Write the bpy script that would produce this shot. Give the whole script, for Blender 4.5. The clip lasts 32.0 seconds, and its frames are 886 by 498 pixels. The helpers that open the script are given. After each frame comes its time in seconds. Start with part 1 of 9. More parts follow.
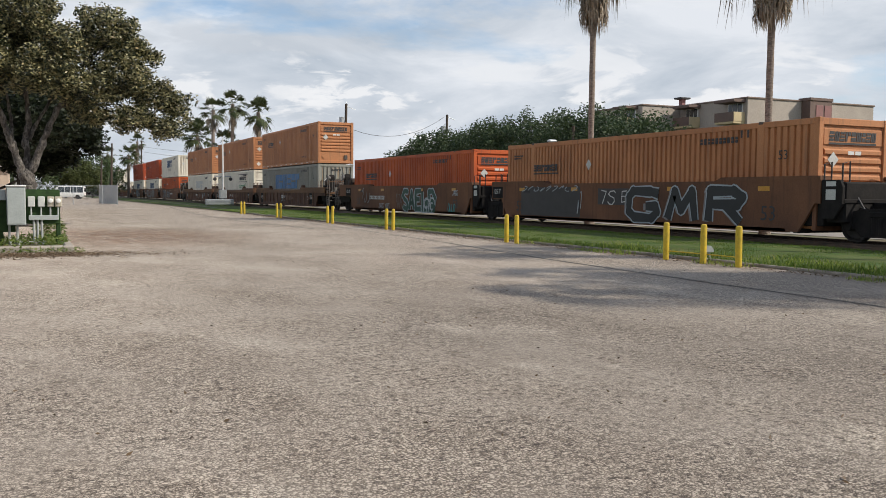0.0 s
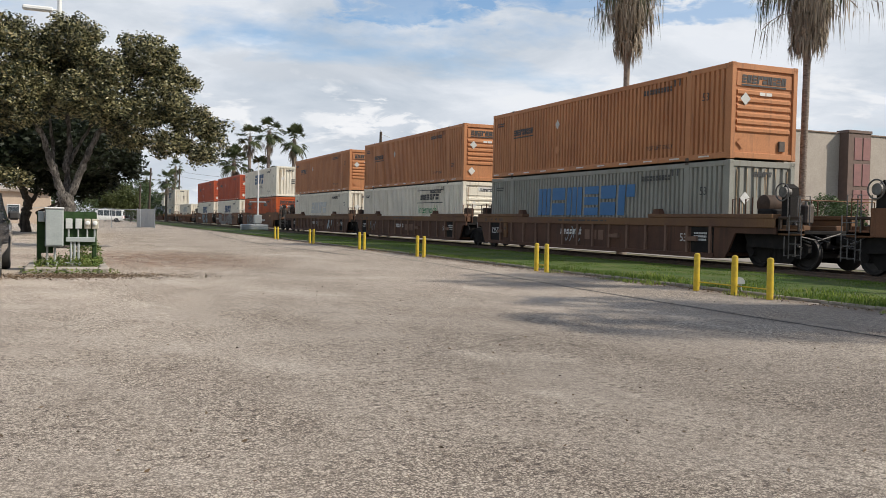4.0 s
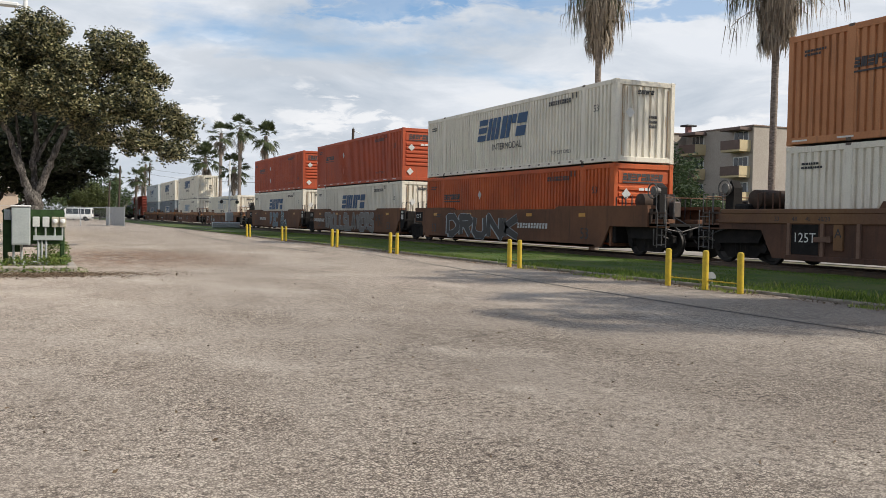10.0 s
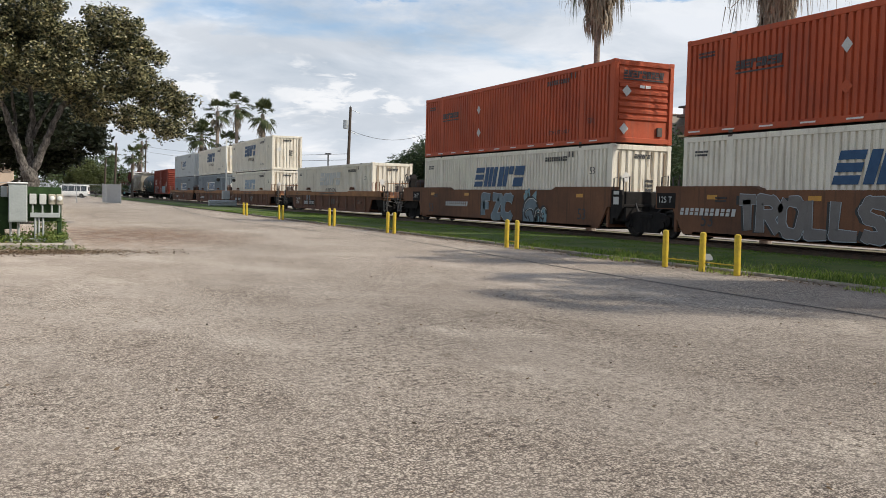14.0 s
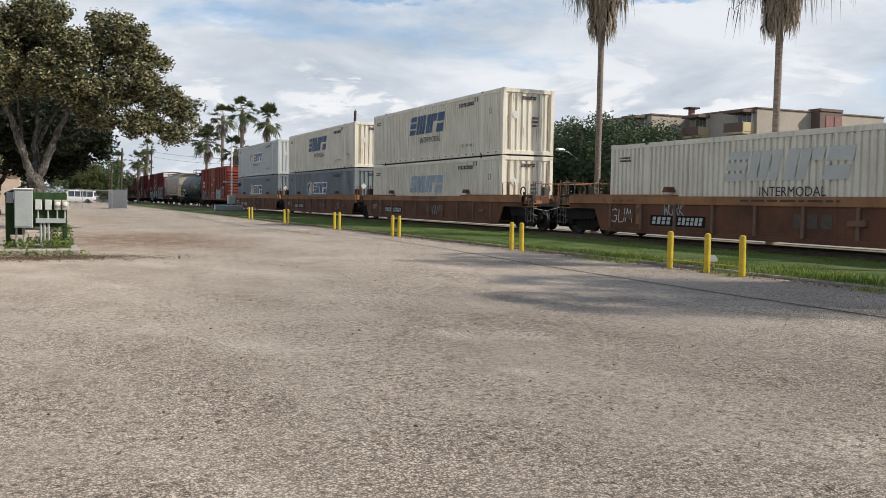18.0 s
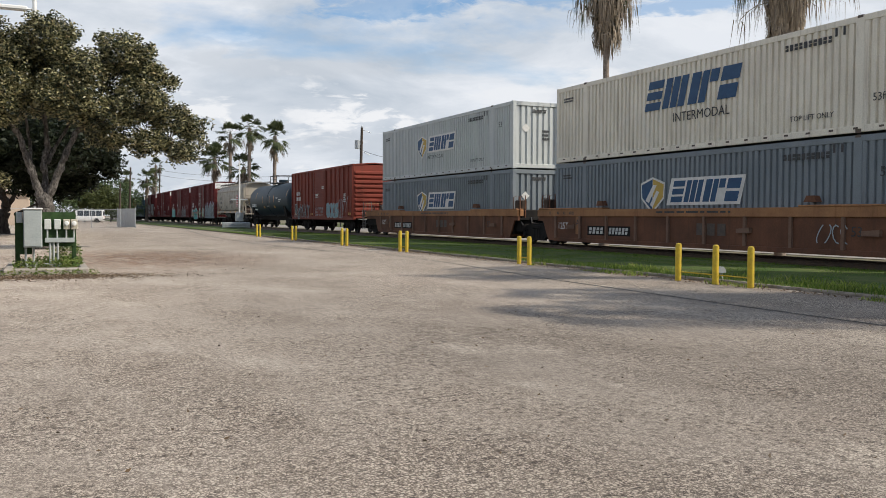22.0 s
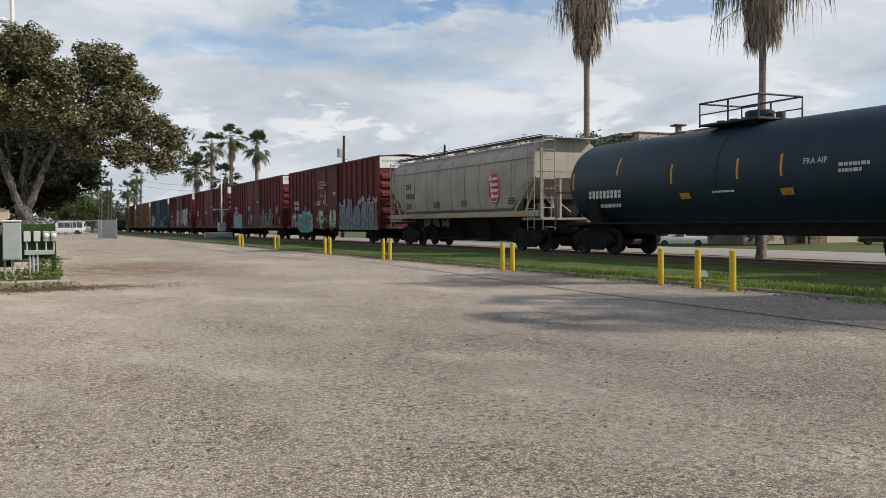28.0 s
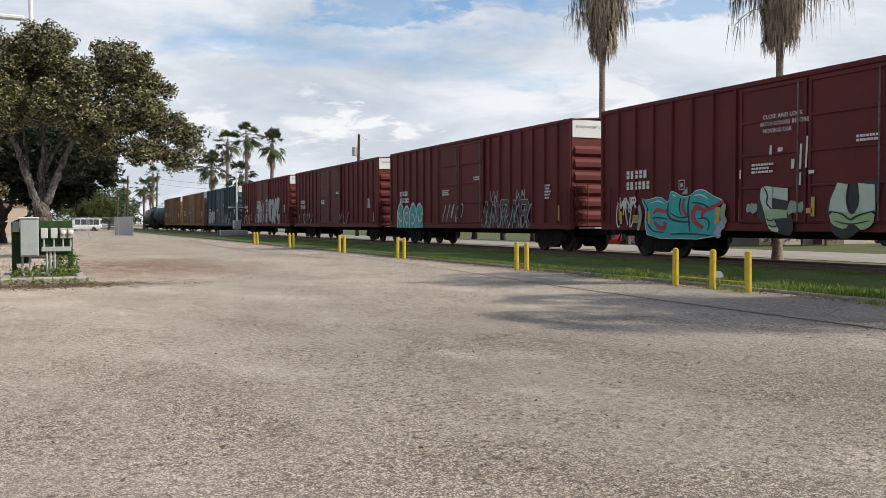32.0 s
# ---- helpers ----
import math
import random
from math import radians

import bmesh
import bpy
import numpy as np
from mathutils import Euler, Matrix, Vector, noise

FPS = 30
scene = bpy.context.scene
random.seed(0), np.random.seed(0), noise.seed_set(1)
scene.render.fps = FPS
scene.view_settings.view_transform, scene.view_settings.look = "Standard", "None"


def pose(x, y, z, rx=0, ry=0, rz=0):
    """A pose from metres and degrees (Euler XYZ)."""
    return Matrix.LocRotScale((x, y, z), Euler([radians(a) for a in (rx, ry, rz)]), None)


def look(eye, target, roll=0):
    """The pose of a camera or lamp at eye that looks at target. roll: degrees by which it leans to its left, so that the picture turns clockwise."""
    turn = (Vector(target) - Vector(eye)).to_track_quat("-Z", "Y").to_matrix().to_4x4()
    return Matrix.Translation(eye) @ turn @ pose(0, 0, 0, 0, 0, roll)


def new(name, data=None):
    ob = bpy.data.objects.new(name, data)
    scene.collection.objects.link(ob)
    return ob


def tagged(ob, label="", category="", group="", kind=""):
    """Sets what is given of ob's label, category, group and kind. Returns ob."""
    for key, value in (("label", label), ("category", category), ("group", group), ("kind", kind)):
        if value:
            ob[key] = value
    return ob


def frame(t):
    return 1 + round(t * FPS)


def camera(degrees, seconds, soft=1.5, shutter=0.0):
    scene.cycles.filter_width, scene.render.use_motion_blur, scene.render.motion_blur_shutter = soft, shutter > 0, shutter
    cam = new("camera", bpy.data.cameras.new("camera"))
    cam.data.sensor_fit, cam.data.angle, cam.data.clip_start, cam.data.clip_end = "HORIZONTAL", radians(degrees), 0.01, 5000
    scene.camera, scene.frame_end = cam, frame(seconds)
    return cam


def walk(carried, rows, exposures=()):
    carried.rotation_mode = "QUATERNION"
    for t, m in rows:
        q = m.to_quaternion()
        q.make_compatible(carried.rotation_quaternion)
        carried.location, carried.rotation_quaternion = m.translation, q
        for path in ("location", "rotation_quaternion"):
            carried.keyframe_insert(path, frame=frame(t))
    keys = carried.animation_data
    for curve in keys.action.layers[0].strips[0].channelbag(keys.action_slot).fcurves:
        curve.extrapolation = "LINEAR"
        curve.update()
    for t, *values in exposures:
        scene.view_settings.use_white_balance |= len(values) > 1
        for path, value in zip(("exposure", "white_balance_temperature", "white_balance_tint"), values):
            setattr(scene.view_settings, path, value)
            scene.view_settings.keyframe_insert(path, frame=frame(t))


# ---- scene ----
# ---- camera ----
cam = camera(53.56, 32.0, soft=0.5)
walk(cam, [(t, pose(x, y, z, 90 + pitch, roll, yaw)) for t, x, y, z, yaw, pitch, roll in [
    (0, -0.059, 0.063, 1.232, -25.277, -3.596, -0.391),
    (0.5, -0.029, 0.013, 1.229, -24.567, -3.169, -1.014),
    (1, -0.017, -0.009, 1.226, -23.88, -2.889, -1.705),
    (1.5, -0.008, -0.02, 1.223, -23.601, -2.533, -1.753),
    (2, -0.003, -0.02, 1.228, -23.885, -2.42, -1.599),
    (2.5, 0, 0.007, 1.227, -23.536, -2.048, -1.284),
    (3, -0.006, -0.001, 1.23, -23.056, -1.771, -1.148),
    (3.5, -0.008, -0.008, 1.224, -22.929, -1.824, -1.175),
    (5.5, 0, -0.009, 1.217, -24.016, -1.635, -1.143),
    (6, -0.001, -0.01, 1.213, -23.728, -1.743, -1.075),
    (6.5, -0.009, -0.006, 1.217, -23.412, -1.79, -1.16),
    (7, -0.012, -0.015, 1.22, -23.51, -1.835, -1.156),
    (7.5, 0, -0, 1.211, -23.55, -2.008, -1.018),
    (8, -0.002, -0.017, 1.214, -23.377, -2.091, -0.863),
    (8.5, 0.001, -0.01, 1.214, -23.363, -2.144, -0.882),
    (9, -0.004, -0.023, 1.214, -23.762, -1.902, -0.911),
    (9.5, 0, -0.004, 1.212, -24.336, -1.885, -1.056),
    (10, 0.01, 0.015, 1.211, -24.851, -1.969, -0.915),
    (10.5, 0.008, 0.026, 1.211, -24.739, -2.486, -0.843),
    (11, -0.005, 0.007, 1.21, -23.976, -3.005, -0.828),
    (11.5, -0.004, -0.001, 1.212, -23.39, -3.415, -0.853),
    (12, -0.014, 0.009, 1.207, -23.145, -3.341, -1.145),
    (12.5, -0.018, -0.003, 1.211, -22.917, -3.219, -1.528),
    (13, -0.01, 0.005, 1.21, -23.215, -2.895, -1.608),
    (13.5, -0.019, -0.021, 1.215, -24.124, -2.899, -1.478),
    (14, -0.014, 0.014, 1.218, -25.059, -3.296, -1.309),
    (14.5, -0.004, 0.035, 1.214, -25.41, -3.146, -1.205),
    (15, 0.002, 0.013, 1.218, -24.946, -2.898, -0.946),
    (15.5, 0.001, -0.024, 1.218, -23.862, -2.517, -0.422),
    (17.5, 0.017, 0.007, 1.215, -24.384, -3.298, -0.605),
    (18, 0.011, 0.002, 1.217, -24.7, -3.102, -0.921),
    (18.5, 0.016, 0.018, 1.216, -24.951, -2.706, -1.15),
    (19, 0.021, 0.018, 1.211, -25.466, -2.079, -1.13),
    (19.5, 0.019, -0.009, 1.22, -25.773, -1.962, -0.976),
    (20, 0.025, 0.022, 1.214, -25.066, -2.115, -0.788),
    (20.5, 0.022, -0.014, 1.213, -24.161, -2.211, -0.557),
    (21, 0.018, -0.029, 1.215, -24.009, -2.3, -0.288),
    (21.5, 0.02, -0.022, 1.214, -24.134, -2.028, -0.257),
    (22, 0.014, -0.007, 1.211, -24.219, -2.129, -0.226),
    (22.5, 0.018, -0.01, 1.212, -24.371, -2.134, -0.169),
    (23, 0.02, -0.006, 1.218, -24.762, -2.025, -0.196),
    (23.5, 0.027, 0.007, 1.218, -24.922, -1.746, -0.177),
    (24, 0.028, -0.006, 1.215, -24.828, -1.434, -0.206),
    (24.5, 0.026, -0, 1.21, -24.91, -1.366, -0.107),
    (25, 0.021, -0.013, 1.217, -25.233, -1.465, 0.055),
    (25.5, 0.032, 0.01, 1.213, -25.501, -1.429, 0.126),
    (27.5, 0.024, -0.009, 1.216, -25.325, -1.526, 0.451),
    (28, 0.03, 0.001, 1.209, -25.301, -1.645, 0.456),
    (28.5, 0.027, -0.001, 1.212, -25.038, -1.777, 0.434),
    (29, 0.029, -0.012, 1.209, -24.985, -1.79, 0.359),
    (29.5, 0.032, 0.006, 1.21, -24.953, -1.773, 0.349),
    (30, 0.027, -0.007, 1.214, -24.468, -1.665, 0.441),
    (30.5, 0.024, -0.006, 1.215, -24.012, -1.777, 0.634),
    (31, 0.026, -0.015, 1.212, -24.022, -1.9, 0.539),
    (31.5, 0.032, -0.013, 1.214, -24.138, -1.752, 0.442),
    (32, 0.03, -0.007, 1.21, -24.366, -1.71, 0.149),
]], exposures=[(0.0, -0.04, 6290, 11.0), (1.0, -0.02, 6290, 11.0), (3.0, 0.00, 6290, 11.0), (9.0, -0.01, 6290, 11.0), (11.0, 0.02, 6290, 11.0), (14.0, 0.05, 6290, 11.0), (18.5, 0.0, 6290, 11.0), (20.0, 0.03, 6290, 11.0), (22.0, -0.01, 6290, 11.0), (24.0, -0.03, 6290, 11.0), (25.0, -0.16, 6290, 11.0), (28.0, -0.13, 6290, 11.0), (29.5, -0.04, 6290, 11.0), (31.0, 0.05, 6290, 11.0), (32.0, 0.06, 6290, 11.0)])

# ---- sky and sun ----
SUN = Vector((1.08, -0.75, 1.0)).normalized()
world = bpy.data.worlds.new("sky")
scene.world = world
world.use_nodes = True
wn, wl = world.node_tree.nodes, world.node_tree.links
wn.clear()


def wnode(kind, **kw):
    n = wn.new(kind)
    for k, v in kw.items():
        if k in n.inputs:
            n.inputs[k].default_value = v
    return n


w_out = wnode("ShaderNodeOutputWorld")
w_sky = wnode("ShaderNodeTexSky")
w_sky.sky_type, w_sky.sun_disc = "NISHITA", False
w_sky.sun_elevation, w_sky.sun_rotation = math.asin(SUN.z), math.atan2(SUN.x, SUN.y)
w_blue = wnode("ShaderNodeBackground", Strength=0.13)
w_tint = wnode("ShaderNodeMix")
w_tint.data_type, w_tint.blend_type = "RGBA", "MULTIPLY"
w_tint.inputs[0].default_value = 1.0
w_tint.inputs[7].default_value = (0.98, 1.08, 1.14, 1)
wl.new(w_sky.outputs[0], w_tint.inputs[6])
wl.new(w_tint.outputs[2], w_blue.inputs["Color"])
w_co = wnode("ShaderNodeTexCoord")
w_uv = wnode("ShaderNodeMapping")
w_uv.inputs["Scale"].default_value = (1.0, 1.0, 3.0)
w_uv.inputs["Location"].default_value = (0.35, 0.9, 0.2)
wl.new(w_co.outputs["Generated"], w_uv.inputs[0])
w_cover = wnode("ShaderNodeTexNoise", Scale=3.4, Detail=9.0, Roughness=0.56, Distortion=0.25)
wl.new(w_uv.outputs[0], w_cover.inputs["Vector"])
w_ramp = wnode("ShaderNodeValToRGB")
w_ramp.color_ramp.elements[0].position, w_ramp.color_ramp.elements[1].position = 0.35, 0.52
# thicker cloud towards the horizon, more open sky overhead
w_dir = wnode("ShaderNodeSeparateXYZ")
wl.new(w_co.outputs["Generated"], w_dir.inputs[0])
w_bias = wnode("ShaderNodeMapRange", **{"From Min": 0.0, "From Max": 0.6, "To Min": 0.13, "To Max": -0.08})
wl.new(w_dir.outputs["Z"], w_bias.inputs[0])
w_sum = wnode("ShaderNodeMath")
w_sum.operation = "ADD"
wl.new(w_cover.outputs["Fac"], w_sum.inputs[0])
wl.new(w_bias.outputs[0], w_sum.inputs[1])
wl.new(w_sum.outputs[0], w_ramp.inputs[0])
w_puff = wnode("ShaderNodeTexNoise", Scale=5.0, Detail=9.0, Roughness=0.58, Distortion=0.35)
w_move = wnode("ShaderNodeVectorMath")
w_move.operation = "ADD"
w_move.inputs[1].default_value = (3.1, 7.7, 0.0)
wl.new(w_uv.outputs[0], w_move.inputs[0])
wl.new(w_move.outputs[0], w_puff.inputs["Vector"])
w_tone = wnode("ShaderNodeValToRGB")
w_tone.color_ramp.elements[0].position, w_tone.color_ramp.elements[1].position = 0.30, 0.62
w_tone.color_ramp.elements[0].color = (0.50, 0.56, 0.62, 1)
w_tone.color_ramp.elements[1].color = (0.815, 0.838, 0.86, 1)
wl.new(w_puff.outputs["Fac"], w_tone.inputs[0])
w_cloud = wnode("ShaderNodeBackground", Strength=1.0)
# small bright heaps low in the sky
w_heap = wnode("ShaderNodeTexNoise", Scale=9.0, Detail=8.0, Roughness=0.55, Distortion=0.4)
wl.new(w_uv.outputs[0], w_heap.inputs["Vector"])
w_rim = wnode("ShaderNodeMapRange", **{"From Min": 0.57, "From Max": 0.63, "To Min": 0.0, "To Max": 1.0})
wl.new(w_heap.outputs["Fac"], w_rim.inputs[0])
w_low = wnode("ShaderNodeMapRange", **{"From Min": 0.10, "From Max": 0.22, "To Min": 0.9, "To Max": 0.0})
wl.new(w_dir.outputs["Z"], w_low.inputs[0])
w_how = wnode("ShaderNodeMath")
w_how.operation = "MULTIPLY"
wl.new(w_rim.outputs[0], w_how.inputs[0]), wl.new(w_low.outputs[0], w_how.inputs[1])
w_lit = wnode("ShaderNodeMix")
w_lit.data_type = "RGBA"
w_lit.inputs[7].default_value = (0.93, 0.925, 0.91, 1)
wl.new(w_how.outputs[0], w_lit.inputs[0])
wl.new(w_tone.outputs[0], w_lit.inputs[6])


w_frill = wnode("ShaderNodeTexNoise", Scale=24.0, Detail=8.0, Roughness=0.6, Distortion=0.5)
wl.new(w_uv.outputs[0], w_frill.inputs["Vector"])


def w_blob(way, wide, tall, ragged):
    """How far a direction lies inside one cloud: 1 in its middle, 0 outside, with a ragged edge."""
    off = wnode("ShaderNodeVectorMath")
    off.operation = "SUBTRACT"
    off.inputs[1].default_value = way
    wl.new(w_co.outputs["Generated"], off.inputs[0])
    flat_off = wnode("ShaderNodeVectorMath")
    flat_off.operation = "MULTIPLY"
    flat_off.inputs[1].default_value = (1 / wide, 1 / wide, 1 / tall)
    wl.new(off.outputs[0], flat_off.inputs[0])
    far_off = wnode("ShaderNodeVectorMath")
    far_off.operation = "LENGTH"
    wl.new(flat_off.outputs[0], far_off.inputs[0])
    edge = wnode("ShaderNodeMath")
    edge.operation = "MULTIPLY_ADD"
    edge.inputs[1].default_value = -ragged
    wl.new(w_frill.outputs["Fac"], edge.inputs[0]), wl.new(far_off.outputs["Value"], edge.inputs[2])
    inside = wnode("ShaderNodeMapRange", **{"From Min": 1.0 - ragged * 0.5, "From Max": 0.45 - ragged * 0.5, "To Min": 0.0, "To Max": 1.0})
    inside.interpolation_type = "SMOOTHSTEP"
    wl.new(edge.outputs[0], inside.inputs[0])
    return inside.outputs[0]


# the lit heaps of this sky: bright tops with a greyer foot
w_last = w_lit.outputs[2]
for way, wide, tall, ragged, tone, amount in (((0.335, 0.937, 0.084), 0.11, 0.016, 1.8, (0.58, 0.62, 0.66, 1), 0.6), ((0.235, 0.958, 0.165), 0.16, 0.020, 1.6, (0.60, 0.635, 0.67, 1), 0.6), ((0.313, 0.943, 0.112), 0.048, 0.019, 4.0, (0.93, 0.925, 0.91, 1), 0.85), ((0.372, 0.924, 0.102), 0.022, 0.009, 3.4, (0.92, 0.915, 0.90, 1), 0.85), ((0.187, 0.963, 0.192), 0.034, 0.008, 2.4, (0.97, 0.96, 0.94, 1), 0.85), ((0.258, 0.959, 0.112), 0.03, 0.010, 2.2, (0.90, 0.90, 0.89, 1), 0.8), ((0.47, 0.86, 0.135), 0.06, 0.016, 2.4, (0.88, 0.885, 0.88, 1), 0.6)):
    w_share = wnode("ShaderNodeMath")
    w_share.operation = "MULTIPLY"
    w_share.inputs[1].default_value = amount
    wl.new(w_blob(way, wide, tall, ragged), w_share.inputs[0])
    w_put = wnode("ShaderNodeMix")
    w_put.data_type = "RGBA"
    w_put.inputs[7].default_value = tone
    wl.new(w_share.outputs[0], w_put.inputs[0]), wl.new(w_last, w_put.inputs[6])
    w_last = w_put.outputs[2]
wl.new(w_last, w_cloud.inputs["Color"])
w_mix = wnode("ShaderNodeMixShader")
# open blue gaps high up
w_gap = w_ramp.outputs[0]
for way, wide, tall in (((0.345, 0.911, 0.232), 0.12, 0.022), ((0.50, 0.83, 0.245), 0.13, 0.020), ((0.63, 0.74, 0.228), 0.10, 0.014)):
    w_less = wnode("ShaderNodeMath")
    w_less.operation = "MULTIPLY_ADD"
    w_less.use_clamp = True
    w_less.inputs[1].default_value = -0.75
    wl.new(w_blob(way, wide, tall, 2.2), w_less.inputs[0]), wl.new(w_gap, w_less.inputs[2])
    w_gap = w_less.outputs[0]
wl.new(w_gap, w_mix.inputs[0])
wl.new(w_blue.outputs[0], w_mix.inputs[1])
wl.new(w_cloud.outputs[0], w_mix.inputs[2])
wl.new(w_mix.outputs[0], w_out.inputs["Surface"])

sun = new("sun", bpy.data.lights.new("sun", "SUN"))
sun.data.energy, sun.data.angle, sun.data.color = 4.7, radians(0.6), (1.0, 0.91, 0.76)
sun.matrix_world = look(SUN * 100, (0, 0, 0))

# ---- materials ----


def paint(name, c1, c2=None, scale=3.0, rough=0.6, metal=0.0, fine=40.0, bump=0.1, streak=None, streak_amount=0.0, space="Object", stretch=(1, 1, 1), vary=0.0):
    """A surface of two colours mixed by a broad noise, with fine grain and, if wanted, streaks running down it."""
    c2 = c2 or tuple(v * 0.75 for v in c1)
    m = bpy.data.materials.new(name)
    m.use_nodes = True
    nt = m.node_tree
    N, L = nt.nodes, nt.links
    bs = N["Principled BSDF"]
    co = N.new("ShaderNodeTexCoord")
    mp = N.new("ShaderNodeMapping")
    mp.inputs["Scale"].default_value = stretch
    L.new(co.outputs[space], mp.inputs[0])
    n1 = N.new("ShaderNodeTexNoise")
    n1.inputs["Scale"].default_value, n1.inputs["Detail"].default_value, n1.inputs["Roughness"].default_value = scale, 6, 0.6
    n2 = N.new("ShaderNodeTexNoise")
    n2.inputs["Scale"].default_value, n2.inputs["Detail"].default_value = fine, 4
    L.new(mp.outputs[0], n1.inputs[0]), L.new(mp.outputs[0], n2.inputs[0])
    r1 = N.new("ShaderNodeValToRGB")
    r1.color_ramp.elements[0].position, r1.color_ramp.elements[1].position = 0.35, 0.68
    r1.color_ramp.elements[0].color, r1.color_ramp.elements[1].color = (*c1, 1), (*c2, 1)
    L.new(n1.outputs["Fac"], r1.inputs[0])
    r2 = N.new("ShaderNodeMapRange")
    r2.inputs["From Min"].default_value, r2.inputs["From Max"].default_value = 0.25, 0.75
    r2.inputs["To Min"].default_value, r2.inputs["To Max"].default_value = 0.88, 1.10
    L.new(n2.outputs["Fac"], r2.inputs[0])
    mul = N.new("ShaderNodeMix")
    mul.data_type, mul.blend_type = "RGBA", "MULTIPLY"
    mul.inputs[0].default_value = 1.0
    L.new(r1.outputs[0], mul.inputs[6]), L.new(r2.outputs[0], mul.inputs[7])
    last = mul.outputs[2]
    if streak:
        m2 = N.new("ShaderNodeMapping")
        m2.inputs["Scale"].default_value = (2.3, 2.3, 0.16)
        L.new(co.outputs[space], m2.inputs[0])
        n3 = N.new("ShaderNodeTexNoise")
        n3.inputs["Scale"].default_value, n3.inputs["Detail"].default_value, n3.inputs["Roughness"].default_value = 2.6, 7, 0.7
        L.new(m2.outputs[0], n3.inputs[0])
        r3 = N.new("ShaderNodeValToRGB")
        r3.color_ramp.elements[0].position, r3.color_ramp.elements[1].position = 0.52, 0.72
        r3.color_ramp.elements[0].color = (0, 0, 0, 1)
        r3.color_ramp.elements[1].color = (streak_amount,) * 3 + (1,)
        L.new(n3.outputs["Fac"], r3.inputs[0])
        mx = N.new("ShaderNodeMix")
        mx.data_type = "RGBA"
        L.new(r3.outputs[0], mx.inputs[0]), L.new(last, mx.inputs[6])
        mx.inputs[7].default_value = (*streak, 1)
        last = mx.outputs[2]
    if vary:
        oi = N.new("ShaderNodeObjectInfo")
        r4 = N.new("ShaderNodeMapRange")
        r4.inputs["To Min"].default_value, r4.inputs["To Max"].default_value = 1 - vary, 1 + vary
        L.new(oi.outputs["Random"], r4.inputs[0])
        m4 = N.new("ShaderNodeMix")
        m4.data_type, m4.blend_type = "RGBA", "MULTIPLY"
        m4.inputs[0].default_value = 1.0
        L.new(last, m4.inputs[6]), L.new(r4.outputs[0], m4.inputs[7])
        last = m4.outputs[2]
    L.new(last, bs.inputs["Base Color"])
    bs.inputs["Roughness"].default_value, bs.inputs["Metallic"].default_value = rough, metal
    bs.inputs["Specular IOR Level"].default_value = 0.2 if rough > 0.72 else 0.25 if streak else 0.5
    if bump:
        bp = N.new("ShaderNodeBump")
        bp.inputs["Strength"].default_value, bp.inputs["Distance"].default_value = bump, 0.02
        L.new(n2.outputs["Fac"], bp.inputs["Height"])
        L.new(bp.outputs[0], bs.inputs["Normal"])
    return m


def leafy(name, c1, c2, dry=None, patch=0.0):
    """Foliage: each leaf island has its own shade, and light comes through a little."""
    m = bpy.data.materials.new(name)
    m.use_nodes = True
    N, L = m.node_tree.nodes, m.node_tree.links
    bs = N["Principled BSDF"]
    g = N.new("ShaderNodeNewGeometry")
    r = N.new("ShaderNodeValToRGB")
    r.color_ramp.elements[0].color, r.color_ramp.elements[1].color = (*c1, 1), (*c2, 1)
    if dry:
        e = r.color_ramp.elements.new(0.93)
        e.color = (*c2, 1)
        r.color_ramp.elements[-1].color = (*dry, 1)
    if patch:
        for at, c in ((0.42, c1), (0.60, c2)):
            r.color_ramp.elements.new(at).color = (*c, 1)
    L.new(g.outputs["Random Per Island"], r.inputs[0])
    out = r.outputs[0]
    if patch:
        co = N.new("ShaderNodeTexCoord")
        n = N.new("ShaderNodeTexNoise")
        n.inputs["Scale"].default_value, n.inputs["Detail"].default_value = 1.4, 4
        L.new(co.outputs["Object"], n.inputs[0])
        k = N.new("ShaderNodeMapRange")
        for key, value in (("From Min", 0.35), ("From Max", 0.65), ("To Min", 1 - patch), ("To Max", 1 + patch)):
            k.inputs[key].default_value = value
        L.new(n.outputs["Fac"], k.inputs[0])
        mu = N.new("ShaderNodeMix")
        mu.data_type, mu.blend_type = "RGBA", "MULTIPLY"
        mu.inputs[0].default_value = 1.0
        L.new(out, mu.inputs[6]), L.new(k.outputs[0], mu.inputs[7])
        out = mu.outputs[2]
    L.new(out, bs.inputs["Base Color"])
    bs.inputs["Roughness"].default_value = 0.42 if patch else 0.55
    bs.inputs["Specular IOR Level"].default_value = 0.6 if patch else 0.3
    tr = N.new("ShaderNodeBsdfTranslucent")
    L.new(out, tr.inputs["Color"])
    mx = N.new("ShaderNodeMixShader")
    mx.inputs[0].default_value = 0.25
    L.new(bs.outputs[0], mx.inputs[1]), L.new(tr.outputs[0], mx.inputs[2])
    L.new(mx.outputs[0], N["Material Output"].inputs["Surface"])
    return m


